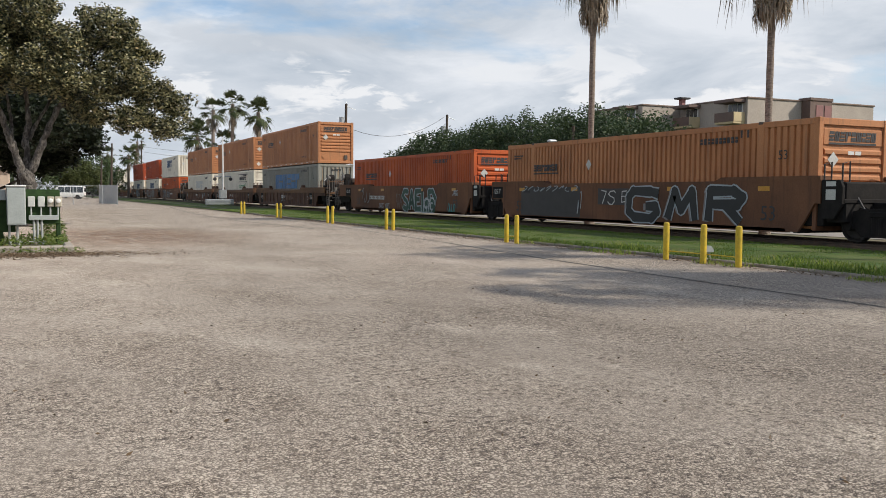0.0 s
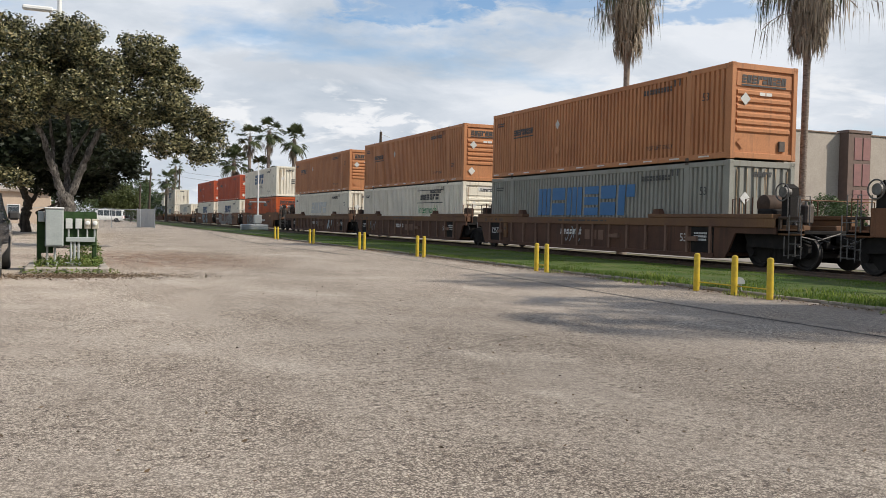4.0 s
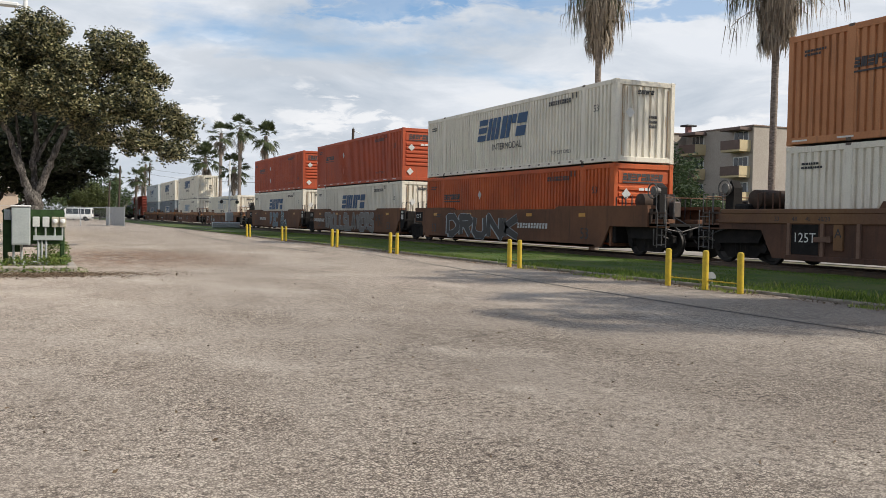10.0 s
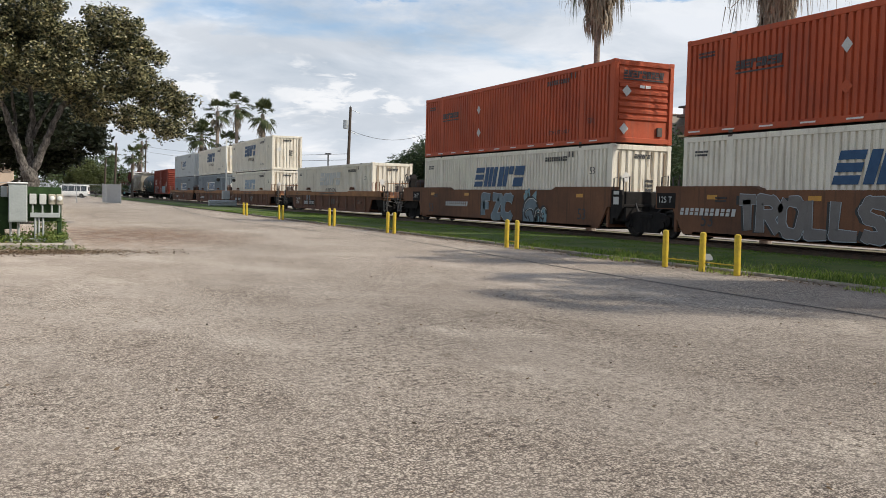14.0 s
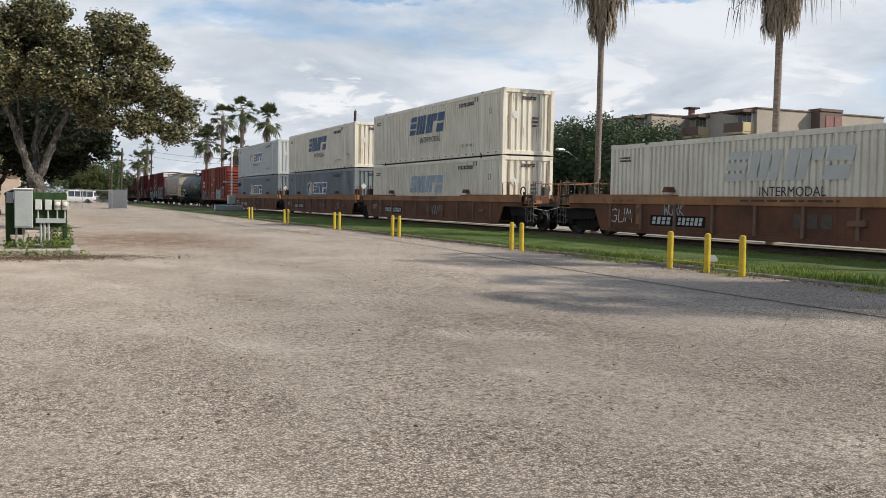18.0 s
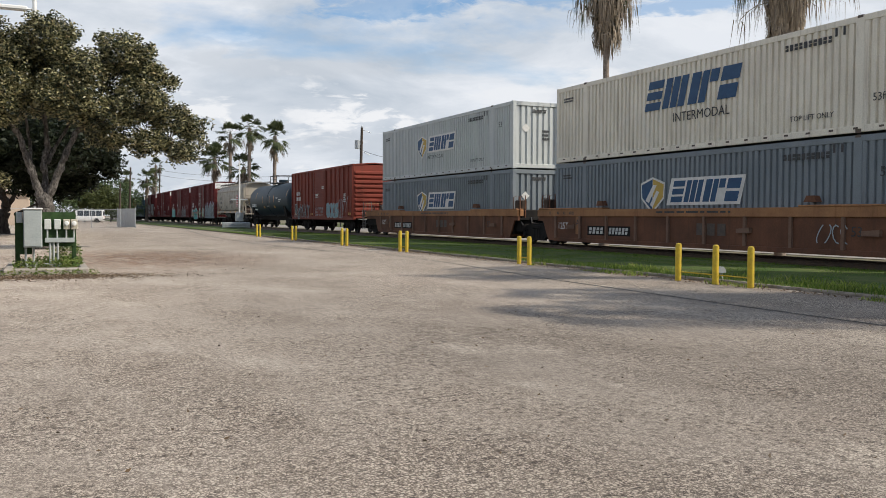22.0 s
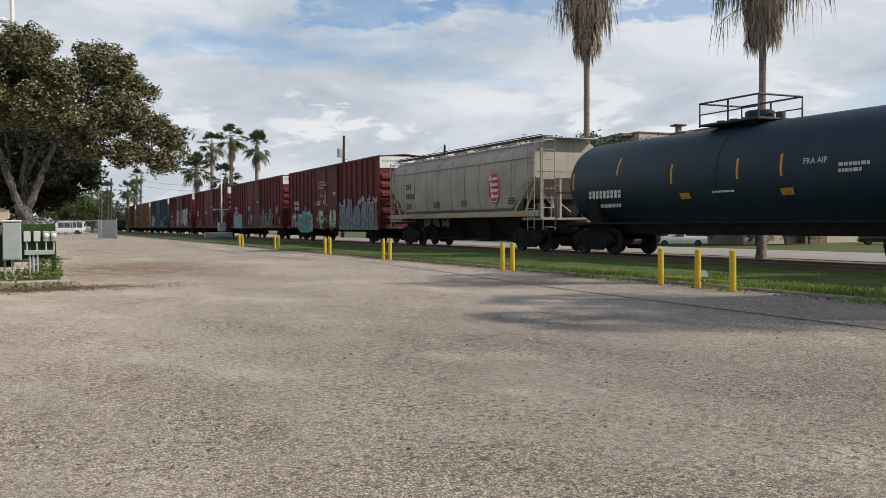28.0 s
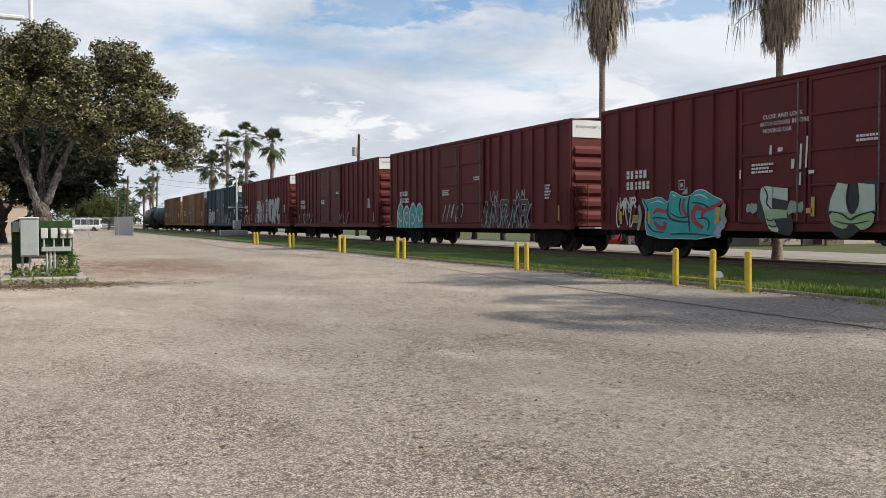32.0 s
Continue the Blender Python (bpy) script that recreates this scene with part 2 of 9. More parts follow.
def bark(name, light, dark):
    """Furrowed bark: pale lichen-grey plates and blotches between dark cracks."""
    m = bpy.data.materials.new(name)
    m.use_nodes = True
    N, L = m.node_tree.nodes, m.node_tree.links
    bs = N["Principled BSDF"]
    bs.inputs["Roughness"].default_value = 0.95
    co = N.new("ShaderNodeTexCoord")
    mp = N.new("ShaderNodeMapping")
    mp.inputs["Scale"].default_value = (1, 1, 0.45)
    L.new(co.outputs["Object"], mp.inputs[0])
    facs = []
    for scale, lo, hi in ((4.5, 0.42, 0.56), (15.0, 0.36, 0.58)):
        n = N.new("ShaderNodeTexNoise")
        n.inputs["Scale"].default_value, n.inputs["Detail"].default_value, n.inputs["Roughness"].default_value = scale, 5, 0.65
        L.new(mp.outputs[0], n.inputs[0])
        k = N.new("ShaderNodeMapRange")
        for key, value in (("From Min", lo), ("From Max", hi), ("To Min", 0.12 if scale > 9 else 0.3), ("To Max", 1.0)):
            k.inputs[key].default_value = value
        L.new(n.outputs["Fac"], k.inputs[0])
        facs.append(k.outputs[0])
    both = N.new("ShaderNodeMath")
    both.operation = "MULTIPLY"
    L.new(facs[0], both.inputs[0]), L.new(facs[1], both.inputs[1])
    r = N.new("ShaderNodeValToRGB")
    r.color_ramp.elements[0].color, r.color_ramp.elements[1].color = (*dark, 1), (*light, 1)
    L.new(both.outputs[0], r.inputs[0])
    L.new(r.outputs[0], bs.inputs["Base Color"])
    bump = N.new("ShaderNodeBump")
    bump.inputs["Strength"].default_value, bump.inputs["Distance"].default_value = 0.9, 0.03
    L.new(both.outputs[0], bump.inputs["Height"])
    L.new(bump.outputs[0], bs.inputs["Normal"])
    return m


def asphalt(name):
    """Worn chip-seal: pale stones in grey binder, with broad stains and a few reddish patches."""
    m = bpy.data.materials.new(name)
    m.use_nodes = True
    N, L = m.node_tree.nodes, m.node_tree.links
    bs = N["Principled BSDF"]
    co = N.new("ShaderNodeTexCoord")

    def noise_of(scale, detail=5.0, rough=0.6, stretch=None):
        n = N.new("ShaderNodeTexNoise")
        n.inputs["Scale"].default_value, n.inputs["Detail"].default_value, n.inputs["Roughness"].default_value = scale, detail, rough
        if stretch:
            mp = N.new("ShaderNodeMapping")
            mp.inputs["Scale"].default_value = stretch
            mp.inputs["Rotation"].default_value = (0, 0, radians(12))
            L.new(co.outputs["Object"], mp.inputs[0])
            L.new(mp.outputs[0], n.inputs[0])
        else:
            L.new(co.outputs["Object"], n.inputs[0])
        return n.outputs["Fac"]

    def ramp(fac, stops):
        r = N.new("ShaderNodeValToRGB")
        while len(r.color_ramp.elements) < len(stops):
            r.color_ramp.elements.new(0.5)
        for e, (p, c) in zip(r.color_ramp.elements, stops):
            e.position, e.color = p, (*c, 1)
        L.new(fac, r.inputs[0])
        return r.outputs[0]

    def blend(kind, fac, a, b):
        mx = N.new("ShaderNodeMix")
        mx.data_type, mx.blend_type = "RGBA", kind
        if hasattr(fac, "links"):
            L.new(fac, mx.inputs[0])
        else:
            mx.inputs[0].default_value = fac
        for s, i in ((a, 6), (b, 7)):
            if hasattr(s, "links"):
                L.new(s, mx.inputs[i])
            else:
                mx.inputs[i].default_value = (*s, 1)
        return mx.outputs[2]

    base = ramp(noise_of(0.33, 6, 0.62, (1.0, 0.55, 1)), [(0.30, (0.360, 0.304, 0.248)), (0.50, (0.415, 0.354, 0.292)), (0.70, (0.475, 0.409, 0.341))])
    stain = ramp(noise_of(1.1, 6, 0.65, (1.0, 0.5, 1)), [(0.36, (0.70, 0.66, 0.62)), (0.54, (1.0, 1.0, 1.0))])
    c = blend("MULTIPLY", 0.35, base, stain)
    warm = ramp(noise_of(0.21, 3, 0.5), [(0.56, (0, 0, 0)), (0.70, (0.45, 0.45, 0.45))])
    c = blend("MIX", warm, c, (0.39, 0.312, 0.25))
    sep = N.new("ShaderNodeSeparateXYZ")
    L.new(co.outputs["Object"], sep.inputs[0])
    # the tone drops smoothly towards +x
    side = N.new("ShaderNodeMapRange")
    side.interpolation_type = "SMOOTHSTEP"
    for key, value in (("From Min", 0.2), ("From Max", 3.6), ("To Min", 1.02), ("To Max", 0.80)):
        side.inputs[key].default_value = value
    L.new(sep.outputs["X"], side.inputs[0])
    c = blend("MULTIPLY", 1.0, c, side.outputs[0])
    # the lot grows paler with distance along y, past the first few metres
    far_tone = N.new("ShaderNodeMapRange")
    far_tone.interpolation_type = "SMOOTHSTEP"
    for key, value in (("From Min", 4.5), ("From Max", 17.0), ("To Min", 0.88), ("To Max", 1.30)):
        far_tone.inputs[key].default_value = value
    L.new(sep.outputs["Y"], far_tone.inputs[0])
    c = blend("MULTIPLY", 1.0, c, far_tone.outputs[0])
    # a drift of rusty leaf dust beyond the planting bed
    far = N.new("ShaderNodeVectorMath")
    far.operation = "SUBTRACT"
    far.inputs[1].default_value = (2.2, 26.0, 0)
    L.new(co.outputs["Object"], far.inputs[0])
    flat_ = N.new("ShaderNodeVectorMath")
    flat_.operation = "MULTIPLY"
    flat_.inputs[1].default_value = (0.30, 0.17, 0)
    L.new(far.outputs[0], flat_.inputs[0])
    size = N.new("ShaderNodeVectorMath")
    size.operation = "LENGTH"
    L.new(flat_.outputs[0], size.inputs[0])
    near = N.new("ShaderNodeMapRange")
    for key, value in (("From Min", 0.45), ("From Max", 1.25), ("To Min", 1.0), ("To Max", 0.0)):
        near.inputs[key].default_value = value
    L.new(size.outputs["Value"], near.inputs[0])
    patchy = ramp(noise_of(2.6, 7, 0.75, (1.0, 0.6, 1)), [(0.36, (0, 0, 0)), (0.56, (0.9, 0.9, 0.9))])
    dust = N.new("ShaderNodeMath")
    dust.operation = "MULTIPLY"
    L.new(near.outputs[0], dust.inputs[0]), L.new(patchy, dust.inputs[1])
    c = blend("MIX", dust.outputs[0], c, (0.25, 0.145, 0.085))
    dusty = ramp(noise_of(0.55, 6, 0.7, (1.0, 0.7, 1)), [(0.54, (0, 0, 0)), (0.68, (0.55, 0.55, 0.55))])
    c = blend("MIX", dusty, c, (0.50, 0.442, 0.37))
    warp = N.new("ShaderNodeTexNoise")
    warp.inputs["Scale"].default_value, warp.inputs["Detail"].default_value = 45.0, 3
    L.new(co.outputs["Object"], warp.inputs[0])
    bent = N.new("ShaderNodeVectorMath")
    bent.operation = "MULTIPLY_ADD"
    bent.inputs[1].default_value = (0.045, 0.045, 0.045)
    L.new(warp.outputs["Color"], bent.inputs[0]), L.new(co.outputs["Object"], bent.inputs[2])
    stones = N.new("ShaderNodeTexVoronoi")
    stones.feature = "DISTANCE_TO_EDGE"
    stones.inputs["Scale"].default_value = 43.0
    L.new(bent.outputs[0], stones.inputs["Vector"])
    gap = stones.outputs["Distance"]
    # the binder has worn away between the stones, in some places deeper than in others
    worn = ramp(noise_of(0.42, 5, 0.65, (1.0, 0.6, 1)), [(0.36, (0.45, 0.45, 0.45)), (0.58, (1, 1, 1))])
    c = blend("MULTIPLY", worn, c, ramp(gap, [(0.05, (0.22, 0.19, 0.165)), (0.22, (1.29, 1.29, 1.28))]))
    # dark pits, from a hand's width down to single lost stones
    pits = ramp(noise_of(0.9, 6, 0.7, (1.0, 0.55, 1)), [(0.38, (0.38, 0.38, 0.38)), (0.60, (1, 1, 1))])
    c = blend("MULTIPLY", pits, c, ramp(noise_of(19.0, 4, 0.8), [(0.41, (0.20, 0.165, 0.135)), (0.48, (1.08, 1.08, 1.07)), (0.62, (1.26, 1.26, 1.25))]))
    c = blend("MULTIPLY", pits, c, ramp(noise_of(4.0, 6, 0.85, (1.0, 0.6, 1)), [(0.36, (0.62, 0.57, 0.52)), (0.45, (1.03, 1.03, 1.03)), (0.66, (1.14, 1.14, 1.13))]))
    # thin wandering cracks
    veer = N.new("ShaderNodeVectorMath")
    veer.operation = "MULTIPLY_ADD"
    veer.inputs[1].default_value = (1.6, 1.6, 0)
    drift = N.new("ShaderNodeTexNoise")
    drift.inputs["Scale"].default_value, drift.inputs["Detail"].default_value, drift.inputs["Roughness"].default_value = 0.9, 6, 0.65
    L.new(co.outputs["Object"], drift.inputs[0])
    L.new(drift.outputs["Color"], veer.inputs[0]), L.new(co.outputs["Object"], veer.inputs[2])
    plates = N.new("ShaderNodeTexVoronoi")
    plates.feature = "DISTANCE_TO_EDGE"
    plates.inputs["Scale"].default_value = 0.30
    L.new(veer.outputs[0], plates.inputs["Vector"])
    some = ramp(noise_of(0.6, 4, 0.6), [(0.48, (0, 0, 0)), (0.56, (0.8, 0.8, 0.8))])
    c = blend("MULTIPLY", some, c, ramp(plates.outputs["Distance"], [(0.0, (0.30, 0.27, 0.24)), (0.0045, (1, 1, 1))]))
    # dirt washed against the kerb
    edge = N.new("ShaderNodeMapRange")
    for key, value in (("From Min", 10.55), ("From Max", 11.1), ("To Min", 0.0), ("To Max", 1.0)):
        edge.inputs[key].default_value = value
    L.new(sep.outputs["X"], edge.inputs[0])
    grit = ramp(noise_of(3.5, 7, 0.75), [(0.36, (0.1, 0.1, 0.1)), (0.60, (1, 1, 1))])
    wash = N.new("ShaderNodeMath")
    wash.operation = "MULTIPLY"
    L.new(edge.outputs[0], wash.inputs[0]), L.new(grit, wash.inputs[1])
    c = blend("MIX", wash.outputs[0], c, (0.15, 0.115, 0.085))
    L.new(c, bs.inputs["Base Color"])
    bs.inputs["Roughness"].default_value = 0.9
    bp = N.new("ShaderNodeBump")
    bp.inputs["Strength"].default_value, bp.inputs["Distance"].default_value = 0.6, 0.006
    L.new(gap, bp.inputs["Height"])
    L.new(bp.outputs[0], bs.inputs["Normal"])
    return m


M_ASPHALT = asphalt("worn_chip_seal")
M_GROUND = paint("dry_soil", (0.20, 0.17, 0.12), (0.13, 0.13, 0.07), 0.5, 0.95, fine=20, bump=0.4)
M_TURF = paint("turf_soil", (0.045, 0.088, 0.016), (0.12, 0.13, 0.045), 0.9, 0.95, fine=25, bump=0.5)
M_LAWN = paint("far_lawn", (0.06, 0.085, 0.025), (0.11, 0.105, 0.045), 0.35, 0.95, fine=14, bump=0.4)
M_BALLAST = paint("dirty_ballast", (0.10, 0.09, 0.08), (0.19, 0.17, 0.15), 4, 0.95, fine=18, bump=0.8)
M_CONCRETE = paint("old_concrete", (0.42, 0.38, 0.33), (0.30, 0.27, 0.23), 1.5, 0.9, fine=30, bump=0.3)
M_PALECON = paint("pale_concrete_road", (0.31, 0.285, 0.25), (0.24, 0.222, 0.195), 0.6, 0.9, fine=20, bump=0.2)
M_KERB = paint("dirty_kerb_concrete", (0.33, 0.29, 0.235), (0.13, 0.105, 0.08), 2.6, 0.95, fine=30, bump=0.6)
M_TAR = paint("tar_seam", (0.05, 0.048, 0.045), (0.09, 0.085, 0.08), 6, 0.8, fine=40)
M_RAIL = paint("rail_steel", (0.16, 0.11, 0.08), (0.10, 0.08, 0.07), 4, 0.5, 0.6)
M_TIE = paint("sleeper_wood", (0.09, 0.075, 0.06), (0.06, 0.05, 0.045), 3, 0.95)
M_YELLOW = paint("bollard_yellow", (0.60, 0.42, 0.03), (0.47, 0.33, 0.04), 5, 0.55, fine=25, streak=(0.25, 0.17, 0.06), streak_amount=0.35)
M_BARK = bark("oak_bark", (0.20, 0.181, 0.162), (0.018, 0.015, 0.013))
M_PALMBARK = paint("palm_trunk", (0.31, 0.255, 0.215), (0.11, 0.088, 0.07), 9, 0.95, fine=14, bump=0.9, stretch=(1, 1, 2.2))
M_DARKBARK = paint("dark_bark", (0.085, 0.072, 0.060), (0.018, 0.015, 0.013), 7, 0.95, fine=22, bump=0.9, stretch=(1, 1, 0.4))
M_MIDLEAF = leafy("olive_tree_leaves", (0.035, 0.050, 0.018), (0.155, 0.175, 0.062))
M_OAK = leafy("oak_leaves", (0.020, 0.028, 0.011), (0.285, 0.265, 0.13), (0.42, 0.33, 0.18), 0.30)
# near-black leaf colour carries the shade of the foliage behind the oak
M_SHADELEAF = leafy("dense_leaves", (0.007, 0.012, 0.006), (0.022, 0.030, 0.012))
M_FARLEAF = leafy("far_leaves", (0.030, 0.052, 0.022), (0.075, 0.105, 0.045))
M_SHRUB = leafy("shrub_leaves", (0.045, 0.075, 0.03), (0.12, 0.16, 0.07))
M_FROND = leafy("palm_fronds", (0.035, 0.052, 0.02), (0.11, 0.125, 0.055))
M_DEADFROND = leafy("dead_fronds", (0.12, 0.092, 0.066), (0.40, 0.33, 0.25))
M_GRASS = leafy("grass_blades", (0.06, 0.115, 0.015), (0.18, 0.26, 0.045), (0.27, 0.25, 0.10))
# brighter yellow-green copy of the blades, with sunlight put into the colour
M_TUFT = leafy("sunny_grass_tufts", (0.12, 0.19, 0.03), (0.34, 0.40, 0.08), (0.42, 0.38, 0.15))
M_WEED = leafy("weed_leaves", (0.06, 0.12, 0.02), (0.20, 0.24, 0.06), (0.28, 0.22, 0.08))
M_LITTER = leafy("leaf_litter", (0.06, 0.045, 0.03), (0.22, 0.15, 0.09))
M_STUCCO = paint("cream_stucco", (0.43, 0.375, 0.325), (0.37, 0.32, 0.275), 0.4, 0.9, fine=6, bump=0.1)
M_TANHOUSE = paint("tan_render", (0.5, 0.396, 0.308), (0.4125, 0.33, 0.259), 0.5, 0.9, fine=8, bump=0.1)
M_BROWNTRIM = paint("brown_trim", (0.16, 0.10, 0.08), (0.12, 0.08, 0.065), 2, 0.7)
M_FASCIA = paint("faded_brown_fascia", (0.24, 0.175, 0.14), (0.19, 0.14, 0.115), 2, 0.75)
M_MAROON = paint("maroon_panels", (0.27, 0.125, 0.115), (0.21, 0.10, 0.095), 1, 0.7)
M_CREAMPANEL = paint("ochre_panel", (0.58, 0.47, 0.28), (0.50, 0.40, 0.25), 1, 0.8)
M_GLASS = paint("dark_glass", (0.03, 0.04, 0.05), (0.05, 0.06, 0.07), 1, 0.08, fine=5, bump=0)
M_GALV = paint("galvanised_steel", (0.42, 0.44, 0.45), (0.34, 0.36, 0.37), 3, 0.45, 0.5, fine=20, bump=0.05)
M_GREYBOX = paint("grey_enamel", (0.37, 0.40, 0.39), (0.31, 0.34, 0.33), 3, 0.5, fine=30, bump=0.03)
M_GREENBOARD = paint("green_painted_board", (0.036, 0.072, 0.024), (0.018, 0.036, 0.014), 4, 0.8, fine=20)
M_METERTAN = paint("beige_meter_case", (0.46, 0.42, 0.33), (0.38, 0.34, 0.27), 4, 0.5)
M_METERPALE = paint("pale_grey_meter_case", (0.55, 0.56, 0.53), (0.46, 0.47, 0.45), 4, 0.5)
M_PVC = paint("grey_conduit", (0.40, 0.42, 0.41), (0.33, 0.35, 0.34), 4, 0.6)
M_WOODPOLE = paint("creosote_pole", (0.10, 0.075, 0.06), (0.06, 0.05, 0.04), 3, 0.95, stretch=(1, 1, 0.2))
M_WHITE = paint("white_enamel", (0.74, 0.74, 0.72), (0.66, 0.66, 0.64), 2, 0.35, fine=30, bump=0.02)
M_RED = paint("red_enamel", (0.42, 0.03, 0.03), (0.36, 0.03, 0.03), 2, 0.3, bump=0.02)
M_NAVY = paint("dark_blue_enamel", (0.012, 0.016, 0.028), (0.016, 0.018, 0.026), 2, 0.06, fine=10, bump=0.0)
M_RUBBER = paint("tyre_rubber", (0.025, 0.025, 0.025), (0.04, 0.038, 0.036), 5, 0.85)
M_CHROME = paint("bright_metal", (0.6, 0.6, 0.6), (0.5, 0.5, 0.5), 3, 0.25, 0.9, bump=0.02)
M_BLACK = paint("black_iron", (0.03, 0.03, 0.032), (0.05, 0.045, 0.04), 4, 0.7)
RUST = (0.16, 0.075, 0.035)
GRIME = (0.09, 0.075, 0.06)
M_TAN = paint("faded_tan_orange_paint", (0.48, 0.215, 0.096), (0.38, 0.16, 0.072), 0.55, 0.6, fine=30, bump=0.06, streak=GRIME, streak_amount=0.48)
M_ORANGE = paint("bright_orange_paint", (0.52, 0.108, 0.028), (0.34, 0.066, 0.022), 0.55, 0.55, fine=30, bump=0.06, streak=GRIME, streak_amount=0.48)
M_REDORANGE = paint("red_orange_paint", (0.44, 0.085, 0.032), (0.33, 0.062, 0.028), 0.55, 0.6, fine=30, bump=0.06, streak=GRIME, streak_amount=0.48)
M_BOXWHITE = paint("dirty_white_paint", (0.77, 0.72, 0.61), (0.67, 0.62, 0.52), 0.7, 0.6, fine=30, bump=0.06, streak=(0.27, 0.20, 0.13), streak_amount=0.5)
M_BOXGREY = paint("slate_grey_paint", (0.205, 0.23, 0.25), (0.17, 0.195, 0.215), 0.7, 0.55, fine=30, bump=0.06, streak=GRIME, streak_amount=0.22)
M_BOXPALE = paint("pale_grey_paint", (0.52, 0.54, 0.53), (0.46, 0.48, 0.475), 0.7, 0.55, fine=30, bump=0.06, streak=GRIME, streak_amount=0.2)
M_MATGREY = paint("warm_grey_paint", (0.29, 0.285, 0.25), (0.23, 0.225, 0.195), 0.7, 0.6, fine=30, bump=0.06, streak=RUST, streak_amount=0.35)
M_RUSTRUN = paint("rust_run", (0.36, 0.24, 0.14), (0.50, 0.40, 0.28), 5, 0.8, fine=30)
M_CASTING = paint("worn_casting_steel", (0.12, 0.09, 0.07), (0.07, 0.06, 0.055), 6, 0.7, 0.3)
M_WELLBROWN = paint("rail_car_brown", (0.185, 0.088, 0.048), (0.10, 0.052, 0.033), 0.5, 0.75, fine=25, bump=0.1, streak=(0.05, 0.035, 0.028), streak_amount=0.6)
M_WELLGOLD = paint("rusty_ochre_paint", (0.37, 0.185, 0.085), (0.23, 0.115, 0.06), 0.9, 0.75, fine=25, bump=0.1, streak=RUST, streak_amount=0.6)
M_RIB = paint("dusty_brown_rib", (0.22, 0.135, 0.095), (0.13, 0.08, 0.058), 0.9, 0.8, fine=25)
M_WELLDARK = paint("dark_rusty_brown_paint", (0.12, 0.062, 0.040), (0.072, 0.040, 0.029), 0.9, 0.75, fine=25, bump=0.1, streak=(0.04, 0.03, 0.025), streak_amount=0.6)
M_WELLRUST = paint("rusty_brown_paint", (0.1748, 0.0777, 0.0444), (0.0912, 0.0444, 0.02812), 0.9, 0.75, fine=25, bump=0.1, streak=(0.08, 0.045, 0.03), streak_amount=0.6)
M_CHORD = paint("worn_top_chord", (0.125, 0.070, 0.048), (0.20, 0.11, 0.052), 0.45, 0.75, fine=25, streak=RUST, streak_amount=0.5)
M_TRUCK = paint("bogie_grime", (0.013, 0.012, 0.012), (0.024, 0.021, 0.019), 4, 0.9, fine=20, bump=0.3)
M_WHEEL = paint("wheel_steel", (0.035, 0.03, 0.028), (0.02, 0.019, 0.018), 5, 0.6, 0.3)
M_SOOTBROWN = paint("sooty_brown_steel", (0.085, 0.055, 0.04), (0.04, 0.03, 0.025), 3, 0.8, fine=20, bump=0.2)
M_PIPEWORK = paint("grimy_pipework", (0.17, 0.16, 0.15), (0.07, 0.062, 0.056), 5, 0.6, 0.3)
M_BOXCAR = paint("boxcar_oxide_red", (0.1242, 0.02024, 0.02024), (0.092, 0.01748, 0.01748), 0.7, 0.65, fine=25, bump=0.08, streak=(0.07, 0.028, 0.022), streak_amount=0.5)
M_BOXCAR2 = paint("boxcar_brick_red", (0.21, 0.042, 0.026), (0.165, 0.036, 0.024), 0.7, 0.65, fine=25, bump=0.08, streak=(0.11, 0.04, 0.026), streak_amount=0.5)
M_BOXBLUE = paint("boxcar_dark_blue_green", (0.035, 0.07, 0.09), (0.03, 0.055, 0.07), 0.7, 0.65, fine=25, streak=RUST, streak_amount=0.4)
M_BOXTAN = paint("boxcar_brown_ochre", (0.22, 0.125, 0.06), (0.16, 0.09, 0.05), 0.7, 0.7, fine=25, streak=RUST, streak_amount=0.5)
M_TANKBLACK = paint("tank_blue_black", (0.013, 0.029, 0.042), (0.019, 0.038, 0.053), 0.8, 0.5, fine=20, bump=0.03, streak=(0.03, 0.04, 0.045), streak_amount=0.3)
M_HOPPER = paint("hopper_warm_grey", (0.40, 0.36, 0.30), (0.32, 0.285, 0.24), 0.8, 0.65, fine=25, bump=0.06, streak=(0.17, 0.12, 0.085), streak_amount=0.55)
M_REFLECT = paint("yellow_reflector", (0.55, 0.27, 0.03), (0.42, 0.2, 0.03), 6, 0.4, fine=60)
M_MARK = paint("white_marking", (0.66, 0.65, 0.62), (0.55, 0.54, 0.51), 4, 0.6, fine=60)
M_INK = paint("black_marking", (0.025, 0.025, 0.028), (0.04, 0.04, 0.042), 4, 0.6, fine=60)
M_LOGOBLUE = paint("navy_marking", (0.012, 0.055, 0.135), (0.02, 0.075, 0.165), 4, 0.6, fine=50)
M_LOGOROYAL = paint("royal_blue_marking", (0.03, 0.13, 0.30), (0.04, 0.15, 0.33), 4, 0.6, fine=50)
M_LOGOSTEEL = paint("faded_blue_marking", (0.20, 0.29, 0.37), (0.36, 0.42, 0.46), 1.5, 0.6, fine=30)
M_LOGOFADE = paint("faded_grey_marking", (0.47, 0.47, 0.45), (0.55, 0.55, 0.52), 1.5, 0.6, fine=30)
M_LOGOGREEN = paint("green_marking", (0.03, 0.24, 0.08), (0.04, 0.28, 0.10), 4, 0.6, fine=50)
M_LOGOGOLD = paint("gold_marking", (0.50, 0.33, 0.06), (0.45, 0.3, 0.06), 4, 0.6, fine=50)
